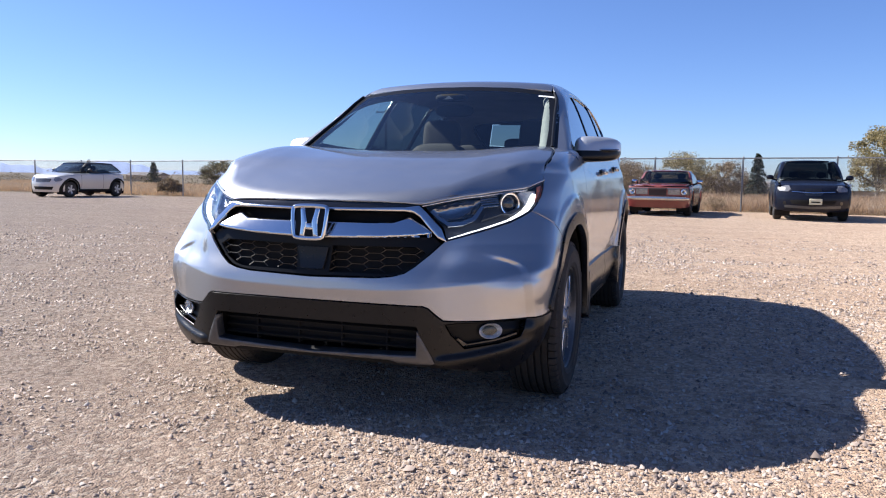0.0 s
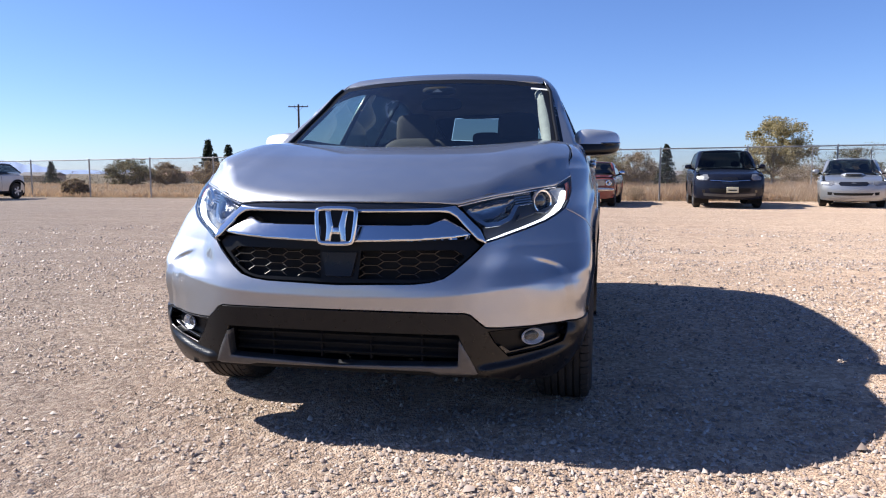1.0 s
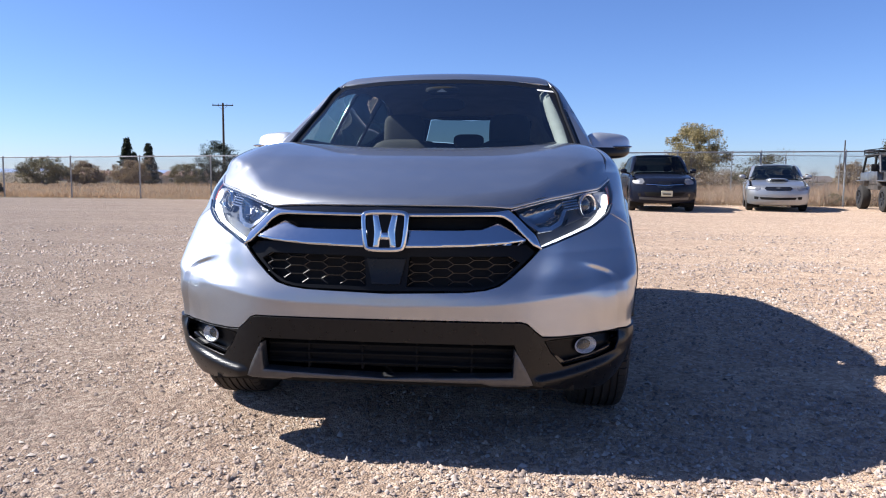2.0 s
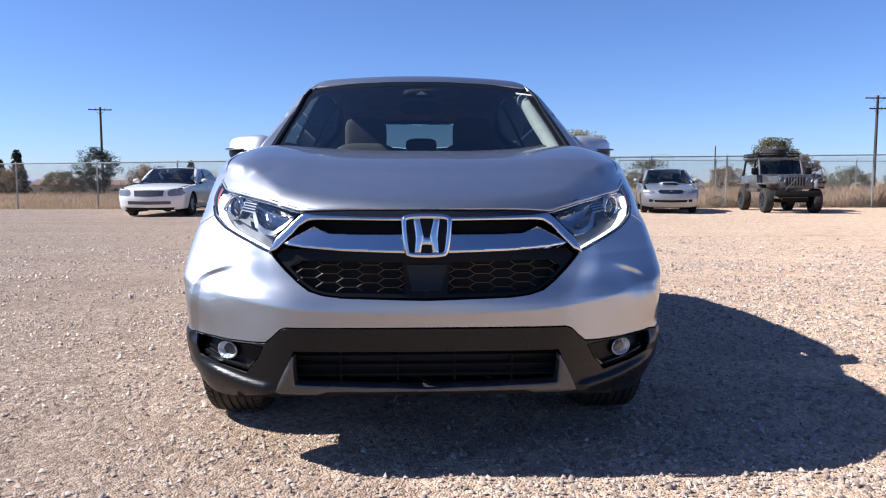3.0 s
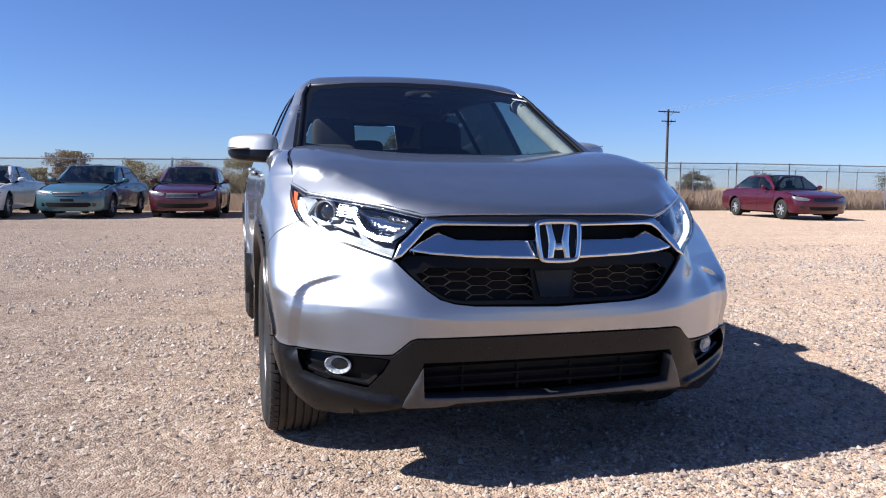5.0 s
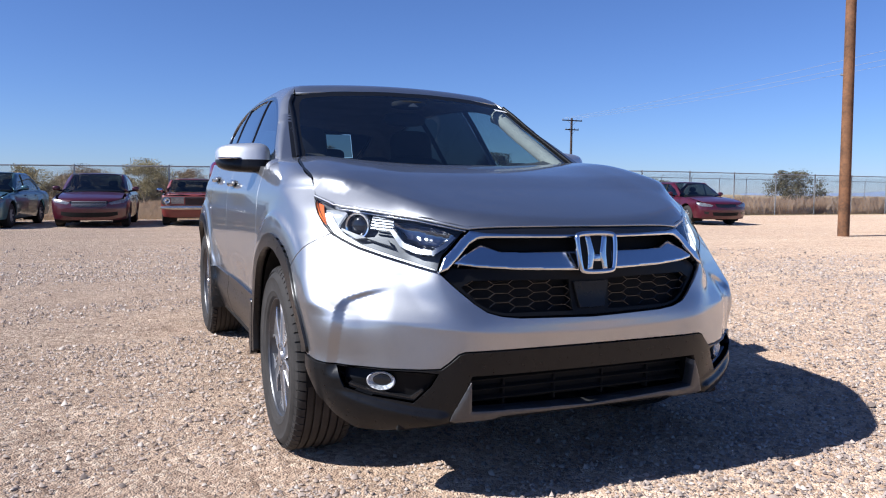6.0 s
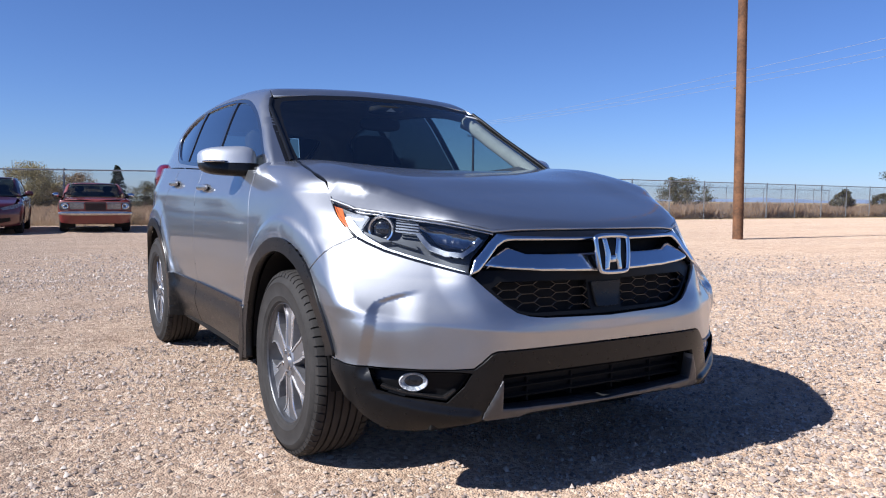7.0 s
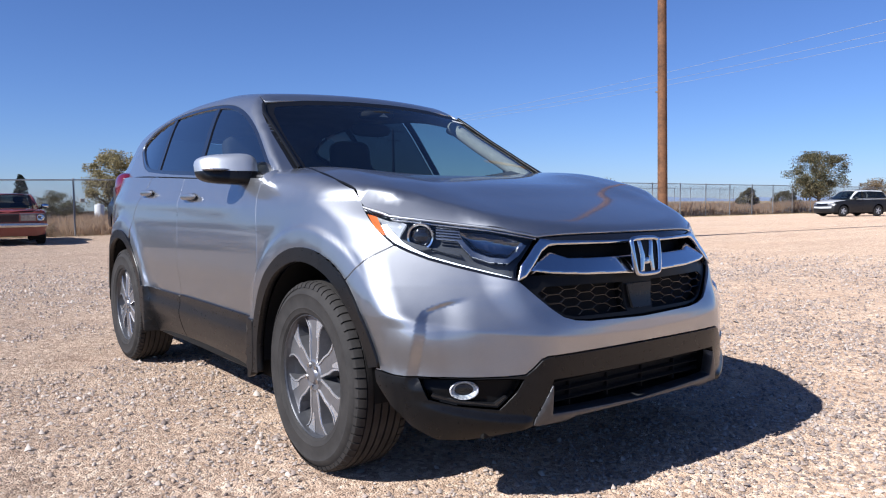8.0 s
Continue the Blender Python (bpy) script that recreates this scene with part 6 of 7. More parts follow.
# small white hatchback with a black roof
far_car(pose(-22.8, 20.23, 0, 0, 0, -1), "silver-white two-door hatchback with a black roof", HATCH_PAINT,
        spec(SEDAN, name="hatchback", L=3.63, W=1.69, H=1.42, af=.62, ar=3.09, hub=.31, waist=.98, top_y=[0, .15, .9, 1.6, 3.0, 3.63], top_z=[.80, .88, .98, 1.0, 1.02, 1.0], nose_y=[.06, .01, 0, .02, .08, .35], nose_top=.80,
             screen=1.02, screen_z=.99, roof0=1.58, roof1=3.05, back=3.52, back_z=1.02, doors=(1.15, 2.3), split=.30, blunt=.20,
             lamp=[(.82, .2, .78), (.64, .12, .79), (.58, .1, .70), (.66, .1, .62), (.84, .2, .63), (.90, .3, .70)],
             face=[("grille", GLOSS_BLACK, [(0, .74), (.48, .73), (.42, .60), (0, .59)], .004), ("intake", DARK, [(0, .42), (.60, .42), (.52, .30), (0, .30)], .004)],
             bars=(.60, .74, .44, 3, GRILLE_BAR), cladding=True, mirror=BLACK_PAINT), rims="five", roof_paint=BLACK_PAINT)
# two-tone estate far along the fence
far_car(pose(42.8, 20.2, 0, 0, 0, -112), "black estate with a white bonnet and roof rack", BLACK_PAINT,
        spec(SEDAN, name="estate", L=4.40, W=1.75, H=1.56, af=.88, ar=3.40, hub=.33, waist=1.0, top_y=[0, .2, 1.1, 1.8, 3.4, 4.4], top_z=[.78, .88, 1.0, 1.03, 1.05, 1.03], nose_top=.78,
             screen=1.2, screen_z=1.0, roof0=1.9, roof1=3.9, back=4.28, back_z=1.04, doors=(1.25, 2.25, 3.2), lamp=[(.90, .3, .77), (.60, .1, .76), (.56, .1, .66), (.88, .25, .66), (.95, .4, .70)],
             face=[("grille", GLOSS_BLACK, [(0, .76), (.52, .76), (.48, .66), (0, .65)], .004), ("bumper_strip", WHITE_PAINT, [(0, .58), (.86, .60), (.86, .50), (0, .48)], .006)], bonnet_paint=WHITE_PAINT), rims="five", roof_paint=WHITE_PAINT)
# sixties coupe in faded red
OLD = dict(name="classic_coupe", L=4.78, W=1.78, H=1.36, af=.83, ar=3.53, hub=.33, waist=.90, sill=.24, top_y=[0, .10, 1.4, 2.2, 3.8, 4.78], top_z=[.80, .90, .95, .97, .96, .90], edge=.035, crown=.03,
           nose_z=[.15, .30, .50, .70, .88, 1.0], nose_y=[.16, .10, .05, .01, 0, .15], nose_top=.84, screen=1.50, screen_z=.95, roof0=2.05, roof1=3.15, back=4.1, back_z=.96, doors=(1.55, 2.85), split=.30, blunt=.06, bow=.10,
           lamp=[(.93, .2, .80), (.70, .1, .80), (.70, .1, .62), (.93, .2, .62)], bulb=(.82, .05, .71),
           face=[("grille", worn("grille_red", (.022, .008, .008), .7), [(0, .82), (.27, .82), (.27, .60), (0, .60)], .003), ("grille_side", CLEAR_LAMP, [(.31, .79), (.69, .79), (.69, .63), (.31, .63)], .004), ("grille_surround", GRILLE_BAR, [(.29, .815), (.95, .815), (.95, .80), (.29, .80)], .008)], mirror=CHROME, handle=CHROME)
classic = far_car(pose(0.45, 19.8, 0, 0, 0, -5), "faded red sixties coupe with chrome bumper", OLD_RED, OLD, lamp=SKID, rims="steel", rim_mat=SKID)
bm = bmesh.new()
blob(bm, (0, -.03, .52), (1.80, .16, .115), 4.0, 32, 10)
part("chrome_bumper", bm, worn("dull_chrome", (.50, .48, .46), .25, .9), classic, "dull chrome bumper")

# ---- the off-roader with a roof rack ----
def build_offroader():
    grey = car_paint("khaki_grey_paint", (0.070, 0.066, 0.064), 0.2, 0.4, 0.3)
    car = thing("off_roader", pose(11.9, 20.35, 0, 0, 0, -8), "khaki-grey open off-roader with a roof rack", "car")
    def b(name, size, at, mat, turn=(0, 0, 0), bevel=.02, owner=None, label=""):
        return part(name, box(bmesh.new(), size, at, turn, bevel, 2), mat, owner or car, label)
    for s in (-1, 1):
        for y in (.66, 3.03):
            far_wheel(car, s * .74, y, .39, .27, "seven", ALLOY_DARK)
    b("tub", (1.46, 1.95, .56), (0, 2.62, .92), grey, bevel=.05)
    bm = box(bmesh.new(), (1.24, 1.25, .36), (0, .92, 1.03), bevel=.04)
    for v in bm.verts:
        if v.co.y < .6:
            v.co.x *= .84
            v.co.z -= .04
    part("bonnet", bm, grey, car, "khaki-grey bonnet")
    face = b("grille", (1.05, .08, .44), (0, .30, .99), grey, bevel=.03, label="slotted grille panel")
    for k in range(7):
        b("grille_slot", (.045, .02, .27), (-.255 + .085 * k, .262, 1.0), DARK, bevel=.008, owner=face)
    for s in (-1, 1):
        bm = lathe(bmesh.new(), [(-.02, .095), (-.03, .085), (-.02, .078), (.02, .05), (.03, 0)], (s * .405, .26, 1.05), "Y", 24)
        part("headlight", bm, REFLECT, car, "round headlight")
        b("turn_lamp", (.10, .03, .06), (s * .60, .40, .93), LAMP_WHITE, bevel=.01)
        bm = box(bmesh.new(), (.36, .95, .05), (s * .70, .72, .93), (0, 0, 0), .02)
        box(bm, (.36, .05, .20), (s * .70, 1.20, .86), (-25, 0, 0), .02)
        box(bm, (.30, .05, .12), (s * .72, .25, .88), (30, 0, 0), .02)
        part("wing", bm, grey, car, "flat front wing")
        b("rear_flare", (.18, .85, .05), (s * .78, 3.03, .92), grey, bevel=.02)
        b("rear_flare", (.18, .05, .18), (s * .78, 2.60, .85), grey, (20, 0, 0), .02)
        bm = rod(bmesh.new(), (s * .69, 1.56, 1.20), (s * .66, 1.80, 1.72), .035, seg=8)
        part("screen_post", bm, grey, car)
        bm = rod(bmesh.new(), (s * .64, 2.35, 1.15), (s * .60, 2.38, 1.74), .035, seg=8)
        rod(bm, (s * .60, 2.38, 1.74), (s * .60, 3.45, 1.70), .035, seg=8)
        rod(bm, (s * .60, 3.45, 1.70), (s * .66, 3.55, 1.15), .035, seg=8)
        part("roll_bar", bm, DARK, car)
        b("door_mirror", (.18, .06, .22), (s * .86, 1.62, 1.34), DARK, bevel=.03)
        part("mirror_stalk", rod(bmesh.new(), (s * .70, 1.60, 1.20), (s * .84, 1.62, 1.30), .015, seg=6), DARK, car)
        b("half_door", (.05, .82, .40), (s * .735, 2.05, 1.02), grey, bevel=.02)
    b("screen_rail", (1.36, .05, .07), (0, 1.80, 1.74), grey, (0, 0, 0), .02)
    b("screen_base", (1.38, .06, .08), (0, 1.57, 1.20), grey, bevel=.02)
    b("windscreen", (1.28, .006, .48), (0, 1.69, 1.47), GLASS_CAR, (-25, 0, 0), 0)
    b("soft_top", (1.30, 1.70, .05), (0, 2.65, 1.76), worn("canvas", (.03, .03, .03), .9), bevel=.02)
    for x, y in ((-.36, 2.45), (.36, 2.45)):
        part("seat", blob(bmesh.new(), (x, y, 1.18), (.46, .2, .75), 3, 14, 10), SEAT, car)
    part("dashboard", blob(bmesh.new(), (0, 1.75, 1.17), (1.3, .3, .16), 3, 14, 8), DARK, car)
    b("front_bumper", (1.38, .20, .17), (0, .08, .62), DARK, bevel=.03, label="black steel winch bumper")
    b("skid", (.8, .5, .10), (0, .45, .50), DARK, (15, 0, 0), .02)
    part("axle", rod(bmesh.new(), (-.7, .66, .39), (.7, .66, .39), .06, seg=10), DARK, car)
    part("tow_bar", rod(bmesh.new(), (-.40, -.02, .72), (-.02, .12, 1.08), .022, seg=8), SKID, car)
    part("recovery_jack", rod(bmesh.new(), (.78, .10, .98), (.78, .75, .98), .03, seg=8), DARK, car)
    b("jerry_can", (.12, .26, .24), (.84, .42, .90), DARK, bevel=.03)
    b("white_lamp", (.10, .04, .22), (.60, .20, .92), LAMP_WHITE, bevel=.03)
    rack = bmesh.new()
    for s in (-1, 1):
        for z in (1.83, 1.93):
            rod(rack, (s * .66, 1.95, z), (s * .66, 3.5, z), .014, seg=6)
        for y in (1.95, 2.45, 3.0, 3.5):
            rod(rack, (s * .66, y, 1.76), (s * .66, y, 1.93), .012, seg=6)
    for z in (1.83, 1.93):
        rod(rack, (-.66, 1.95, z), (.66, 1.95, z), .014, seg=6)
        rod(rack, (-.66, 3.5, z), (.66, 3.5, z), .014, seg=6)
    for k in range(8):
        rod(rack, (-.66, 1.95 + .22 * k, 1.86), (.66, 1.95 + .22 * k, 1.86), .010, seg=6)
    part("roof_rack", rack, DARK, car, "black tube roof rack")
    spare = lathe(bmesh.new(), [(-.12, .22), (-.13, .34), (-.09, .39), (.09, .39), (.13, .34), (.12, .22)], (.12, 2.7, 1.99), "Z", 32, closed=True)
    part("spare_tyre", spare, RUBBER, car, "spare tyre lying on the rack")


# ---- fence ----
PALE_WIRE = worn("weathered_aluminium_wire", (0.26, 0.27, 0.29), 0.6, 0.0, scale=2, spread=0.1)
GALV = worn("galvanised_steel", (0.30, 0.30, 0.30), 0.5, 0.7, scale=3, spread=0.3)
WOOD_POLE = worn("weathered_pole_wood", (0.150, 0.068, 0.030), 0.85, scale=2.0, spread=0.75, grain=0.6, grain_scale=60)


def strands(name, a, b, radius, material, parent=None, label="", kind=""):
    """Many straight thin wires as one mesh of three-sided bars."""
    a, b = np.asarray(a, float), np.asarray(b, float)
    n = len(a)
    d = b - a
    d = d / np.linalg.norm(d, axis=1)[:, None]
    u = np.cross(d, np.where(np.abs(d[:, 2:3]) > .9, [[1.0, 0, 0]], [[0, 0, 1.0]]))
    u = u / np.linalg.norm(u, axis=1)[:, None]
    w = np.cross(d, u)
    ring = np.stack([u, -0.5 * u + .866 * w, -0.5 * u - .866 * w], 1) * radius
    v = np.concatenate([a[:, None] + ring, b[:, None] + ring], 1).reshape(-1, 3)
    f = np.array([(0, 1, 4, 3), (1, 2, 5, 4), (2, 0, 3, 5)])
    f = (f[None] + 6 * np.arange(n)[:, None, None]).reshape(-1, 4)
    ob = link_mesh(name, v, f.tolist(), material, parent, label)
    return tagged(ob, kind=kind)


def build_fence(xs, line, height, label, arms=False, step=0.075):
    fence = thing("chain_link_fence", pose(0, 0, 0), label, "fence")
    pts = [Vector((x, float(line(np.array([float(x)]))[0]), 0)) for x in xs]
    level = lambda p: height + (0 if arms else min(.25, max(-.28, .0115 * p.x)))
    for p in pts:
        height_here = level(p)
        bm = rod(bmesh.new(), p, p + Vector((0, 0, height_here + .03)), .030, seg=8)
        bmesh.ops.create_icosphere(bm, subdivisions=1, radius=.036, matrix=Matrix.Translation(p + Vector((0, 0, height_here + .03))))
        if arms:
            rod(bm, p + Vector((0, 0, height)), p + Vector((.02, -.22, height + .28)), .016, seg=6)
        part("post", bm, GALV, fence)
    a, b = [], []
    for p, q in zip(pts, pts[1:]):
        part("top_rail", rod(bmesh.new(), p + Vector((0, 0, level(p))), q + Vector((0, 0, level(q))), .022, seg=8), GALV, fence)
        n = int((q - p).length / step)
        off = Vector((0, -.035, 0))
        rise = level(p.lerp(q, .5)) - .05
        run = (q - p).normalized() * rise * 0.9
        for k in range(-int(rise * .9 / step) - 1, n + 1):
            for sgn in (1, -1):
                s0 = p + (q - p) * (k / n)
                if sgn < 0:
                    s0 = s0 + run
                e0 = s0 + run * sgn
                # trimmed to this bay
                L = (q - p).length
                t0, t1 = (s0 - p).dot((q - p).normalized()), (e0 - p).dot((q - p).normalized())
                lo, hi = 0.0, 1.0
                if t1 != t0:
                    c0, c1 = (0 - t0) / (t1 - t0), (L - t0) / (t1 - t0)
                    lo, hi = max(0, min(c0, c1)), min(1, max(c0, c1))
                if hi - lo < .02:
                    continue
                f = lambda t: s0 + (e0 - s0) * t + Vector((0, 0, .04 + rise * t)) + off
                a.append(f(lo)), b.append(f(hi))
    strands("chain_link", a, b, 0.0030, GALV, fence, "steel chain-link mesh", "stuff")
    if arms:
        w0, w1 = [], []
        for p, q in zip(pts, pts[1:]):
            for k in range(3):
                d = Vector((.01, -.07 * (k + 1), height + .09 * (k + 1)))
                w0.append(p + d), w1.append(q + d)
        strands("barbed_wire", w0, w1, 0.004, GALV, fence, "barbed wire strands", "stuff")
    return fence


# ---- poles and lines ----
FAR_POLE = worn("dark_pole_wood", (0.055, 0.040, 0.034), 0.9, scale=2.0, spread=0.4)


def pole(x, y, h, r, arms, label, name="utility_pole", wood=None, lean=(0, 0)):
    z0 = float(ground_z(y))
    ob = thing(name, pose(x, y, 0), label, "utility pole")
    bm, n = bmesh.new(), 10
    rod(bm, (0, 0, z0 - .05), (*lean, h), r, r * .72, 20)
    wood = wood or FAR_POLE
    part("shaft", bm, wood, ob, "round weathered timber shaft")
    for z, w, ang in arms:
        arm = part("crossarm", box(bmesh.new(), (w, .10, .12), (0, -.12, z), (0, 0, 0), .01, 1), wood, ob)
        arm.rotation_euler = (0, 0, radians(ang))
        for k in (-.46, -.2, .2, .46):
            bm = rod(bmesh.new(), (w * k, -.12, z + .06), (w * k, -.12, z + .22), .035, .03, 8)
            part("insulator", bm, GALV, arm)
        for k in (-1, 1):
            part("brace", rod(bmesh.new(), (k * w * .25, -.12, z), (0, -.08, z - .55), .018, seg=6), GALV, arm)
    return ob


def cable(a, b, sag, r, label):
    a, b = Vector(a), Vector(b)
    pts = [a.lerp(b, k / 24) - Vector((0, 0, sag * 4 * (k / 24) * (1 - k / 24))) for k in range(25)]
    ob = part("power_line", tube(bmesh.new(), pts, r, False, 5), PALE_WIRE, None, label)
    return tagged(ob, label, "power line", "overhead power lines")


# ---- plants ----
def leaf_material(name, dark, light, odd, thin_share=0.35):
    m, tree, b = base_material(name, light, 0.7)
    g = tree.nodes.new("ShaderNodeNewGeometry")
    c = ramp(tree, g.outputs["Random Per Island"], [(0.0, dark), (0.55, light), (1.0, odd)])
    thin, mix = add(tree, "BsdfTranslucent"), add(tree, "MixShader", i0=thin_share)
    tree.links.new(c, b.inputs["Base Color"]), tree.links.new(c, thin.inputs["Color"])
    tree.links.new(b.outputs[0], mix.inputs[1]), tree.links.new(thin.outputs[0], mix.inputs[2])
    tree.links.new(mix.outputs[0], tree.nodes["Material Output"].inputs[0])
    return m


LEAF_YELLOW = leaf_material("autumn_leaf", (0.112, 0.099, 0.047), (0.284, 0.237, 0.107), (0.430, 0.340, 0.181))
LEAF_GREEN = leaf_material("dull_green_leaf", (0.047, 0.050, 0.026), (0.125, 0.116, 0.056), (0.232, 0.172, 0.086))
LEAF_RUST = leaf_material("rust_leaf", (0.103, 0.073, 0.043), (0.249, 0.176, 0.099), (0.344, 0.258, 0.155))
LEAF_SCRUB = leaf_material("scrub_leaf", (0.086, 0.073, 0.047), (0.172, 0.142, 0.090), (0.249, 0.202, 0.138))
NEEDLE = leaf_material("spruce_needle", (0.009, 0.015, 0.010), (0.024, 0.036, 0.022), (0.043, 0.052, 0.030))
BARK = worn("bark", (.12, .10, .085), .9, scale=5, spread=.4)
STRAW = leaf_material("dry_grass_blade", (0.344, 0.228, 0.142), (0.396, 0.271, 0.172), (0.456, 0.323, 0.211), 0.5)


def leaves(name, centres, size, material, parent, rng, kind="stuff"):
    """A crown of many small single leaves, each a bent quad."""
    n = len(centres)
    u = rng.normal(size=(n, 3))
    u /= np.linalg.norm(u, axis=1)[:, None]
    w = np.cross(u, rng.normal(size=(n, 3)))
    w /= np.linalg.norm(w, axis=1)[:, None]
    s = (size * rng.uniform(.6, 1.4, n))[:, None]
    v = np.stack([centres - u * s, centres + w * s * .55, centres + u * s, centres - w * s * .55], 1).reshape(-1, 3)
    f = (np.arange(4)[None] + 4 * np.arange(n)[:, None]).tolist()
    return tagged(link_mesh(name, v, f, material, parent, smooth=False), kind=kind)


def tree(x, y, h, w, leaf, seed, label, count=6500, trunk=True, size=.10, gaps=.35, name="tree"):
    """A forked trunk with limbs and a ragged crown of leaf clumps."""
    rng = np.random.default_rng(seed)
    z0 = float(ground_z(y)) - .02
    h = h - z0
    ob = thing(name, pose(x, y, z0), label, "tree" if trunk else "bush", "plants behind the fence")
    bm, tips = bmesh.new(), []
    base = .30 * h if trunk else .05 * h
    r0 = .028 * h
    rod(bm, (0, 0, -.03), (rng.normal(0, .03) * h, 0, base), r0, r0 * .75, 8)
    for k in range(9 if trunk else 12):
        a, el = 2 * math.pi * (k + rng.uniform(-.3, .3)) / 7, rng.uniform(.45, 1.35)
        reach = rng.uniform(.35, .72) * (h - base)
        d = Vector((math.cos(a) * math.cos(el) * w / h * 1.1, math.sin(a) * math.cos(el) * w / h * 1.1, math.sin(el)))
        p0 = Vector((0, 0, base * rng.uniform(.75, 1.0)))
        p1 = p0 + d * reach * .55
        p2 = p1 + (d + Vector(rng.normal(0, .25, 3))) * reach * .55
        rod(bm, p0, p1, r0 * .5, r0 * .32, 6)
        rod(bm, p1, p2, r0 * .32, r0 * .12, 5)
        tips += [p1, p2, p2]
        for j in range(3):
            p3 = p1.lerp(p2, rng.random()) + Vector(rng.normal(0, .16, 3)) * h * .8
            p3.z = min(max(p3.z, base), h)
            rod(bm, p1.lerp(p2, .4), p3, r0 * .15, r0 * .05, 4)
            tips.append(p3)
    part("trunk", bm, BARK, ob, "forked grey-brown trunk")
    pts, clumps = [], []
    for t in tips:
        if rng.random() > gaps * .4:
            clumps.append(np.array(t))
    for k in range(int(len(clumps) * .8)):
        a, e, q = rng.uniform(0, 6.28), rng.uniform(-.3, 1.5), rng.uniform(.6, 1)
        clumps.append(np.array([math.cos(a) * math.cos(e) * w / 2 * q, math.sin(a) * math.cos(e) * w / 2 * q, base * 1.1 + (h - base * 1.1) * max(0, .42 + .50 * math.sin(e) * q)]))
    clumps = np.array(clumps)
    clumps[:, :2] *= np.minimum(1, (w / 2) / (np.linalg.norm(clumps[:, :2], axis=1) + 1e-6))[:, None]
    clumps[:, 2] = np.minimum(clumps[:, 2], h * .97)
    pick = rng.integers(0, len(clumps), count)
    spread = rng.uniform(.030, .080, len(clumps))[pick] * max(w, h * .6)
    c = clumps[pick] + np.clip(rng.normal(size=(count, 3)), -1.5, 1.5) * spread[:, None] * np.array([1, 1, .75])
    c[:, 2] = np.maximum(c[:, 2], .10 * h)
    leaves("crown", c, size, leaf, ob, rng)
    return ob


def bare_tree(x, y, h, w, seed, label):
    rng = np.random.default_rng(seed)
    z0 = float(ground_z(y)) - .02
    h = h - z0
    ob = thing("bare_tree", pose(x, y, z0), label, "tree", "bare trees in the distance")
    bm = bmesh.new()
    def grow(p, d, l, r, depth):
        q = p + d * l
        rod(bm, p, q, r, r * .65, 5 if depth < 2 else 3, caps=False)
        if depth < 5:
            for _ in range(3 if depth < 3 else 2):
                e = (d + Vector(rng.normal(0, .42, 3)) * Vector((w / h * 1.2, w / h * 1.2, .6)).length * .8).normalized()
                e.z = max(e.z, .05)
                grow(p.lerp(q, rng.uniform(.65, 1)), e, l * rng.uniform(.62, .82), r * .6, depth + 1)
    grow(Vector((0, 0, 0)), Vector((0, 0, 1)), h * .30, .02 * h, 0)
    part("trunk", bm, BARK, ob, "bare grey branches")
    return ob


def spruce(x, y, h, w, seed, label):
    rng = np.random.default_rng(seed)
    z0 = float(ground_z(y)) - .02
    w = w * (h - z0) / h
    h = h - z0
    ob = thing("spruce", pose(x, y, z0), label, "tree", "spruces in the distance")
    part("trunk", rod(bmesh.new(), (0, 0, -.03), (0, 0, h * .98), .02 * h, .004 * h, 8), BARK, ob)
    pts, n = [], 2600
    for k in range(46):
        z = h * (.08 + .90 * k / 46)
        reach = w / 2 * (1 - (z / h)) ** .85 * rng.uniform(.7, 1.15) + .03 * w
        for a in rng.uniform(0, 6.28, 8):
            m = 8
            t = rng.random(m) ** .7
            p = np.stack([math.cos(a) * reach * t, math.sin(a) * reach * t, z - .28 * reach * t + rng.normal(0, .012 * h, m)], 1)
            pts.append(p + rng.normal(0, .012 * h, (m, 3)))
    leaves("crown", np.concatenate(pts), .024 * h, NEEDLE, ob, rng)
    return ob


def blades(name, x, y, height, rng, label, width=.012):
    """Dry grass: single bent blades as one mesh."""
    n = len(x)
    a, lean = rng.uniform(0, 6.28, n), rng.uniform(.08, .50, n) * height
    dx, dy = np.cos(a), np.sin(a)
    w = width * rng.uniform(.6, 1.5, n)
    o = np.zeros(n)
    v = np.stack([np.stack([x - dy * w, y + dx * w, o - .02], 1), np.stack([x + dy * w, y - dx * w, o - .02], 1),
                  np.stack([x + dx * lean * .4 + dy * w * .6, y + dy * lean * .4 - dx * w * .6, height * .6], 1), np.stack([x + dx * lean, y + dy * lean, height], 1)], 1).reshape(-1, 3)
    f = (np.arange(4)[None] + 4 * np.arange(n)[:, None]).tolist()
    ob = link_mesh(name, v, f, STRAW, smooth=False)
    return tagged(ob, label, "grass", kind="stuff")


def build_grass():
    rng = np.random.default_rng(11)
    n = 190000
    x = rng.uniform(-62, 78, n)
    d = 0.25 + 30 * rng.random(n) ** 2.1
    y = fence_y(x) + d
    tall = .24 + .56 * np.clip((x + 5) / 40, 0, 1)
    patch = .75 + .35 * np.sin(.7 * x + .3 * y) * np.sin(.45 * y - .2 * x)
    h = tall * patch * rng.uniform(.35, 1.25, n)
    blades("dry_grass", x, y, h, rng, "tall dry straw-coloured grass behind the fence", .0046)
    n = 1500
    x = rng.uniform(-45, 60, n)
    blades("weeds", x, fence_y(x) - .1 - .5 * rng.random(n) ** 2, .08 + .22 * rng.random(n) ** 2, rng, "sparse dry weeds at the fence foot", .012)


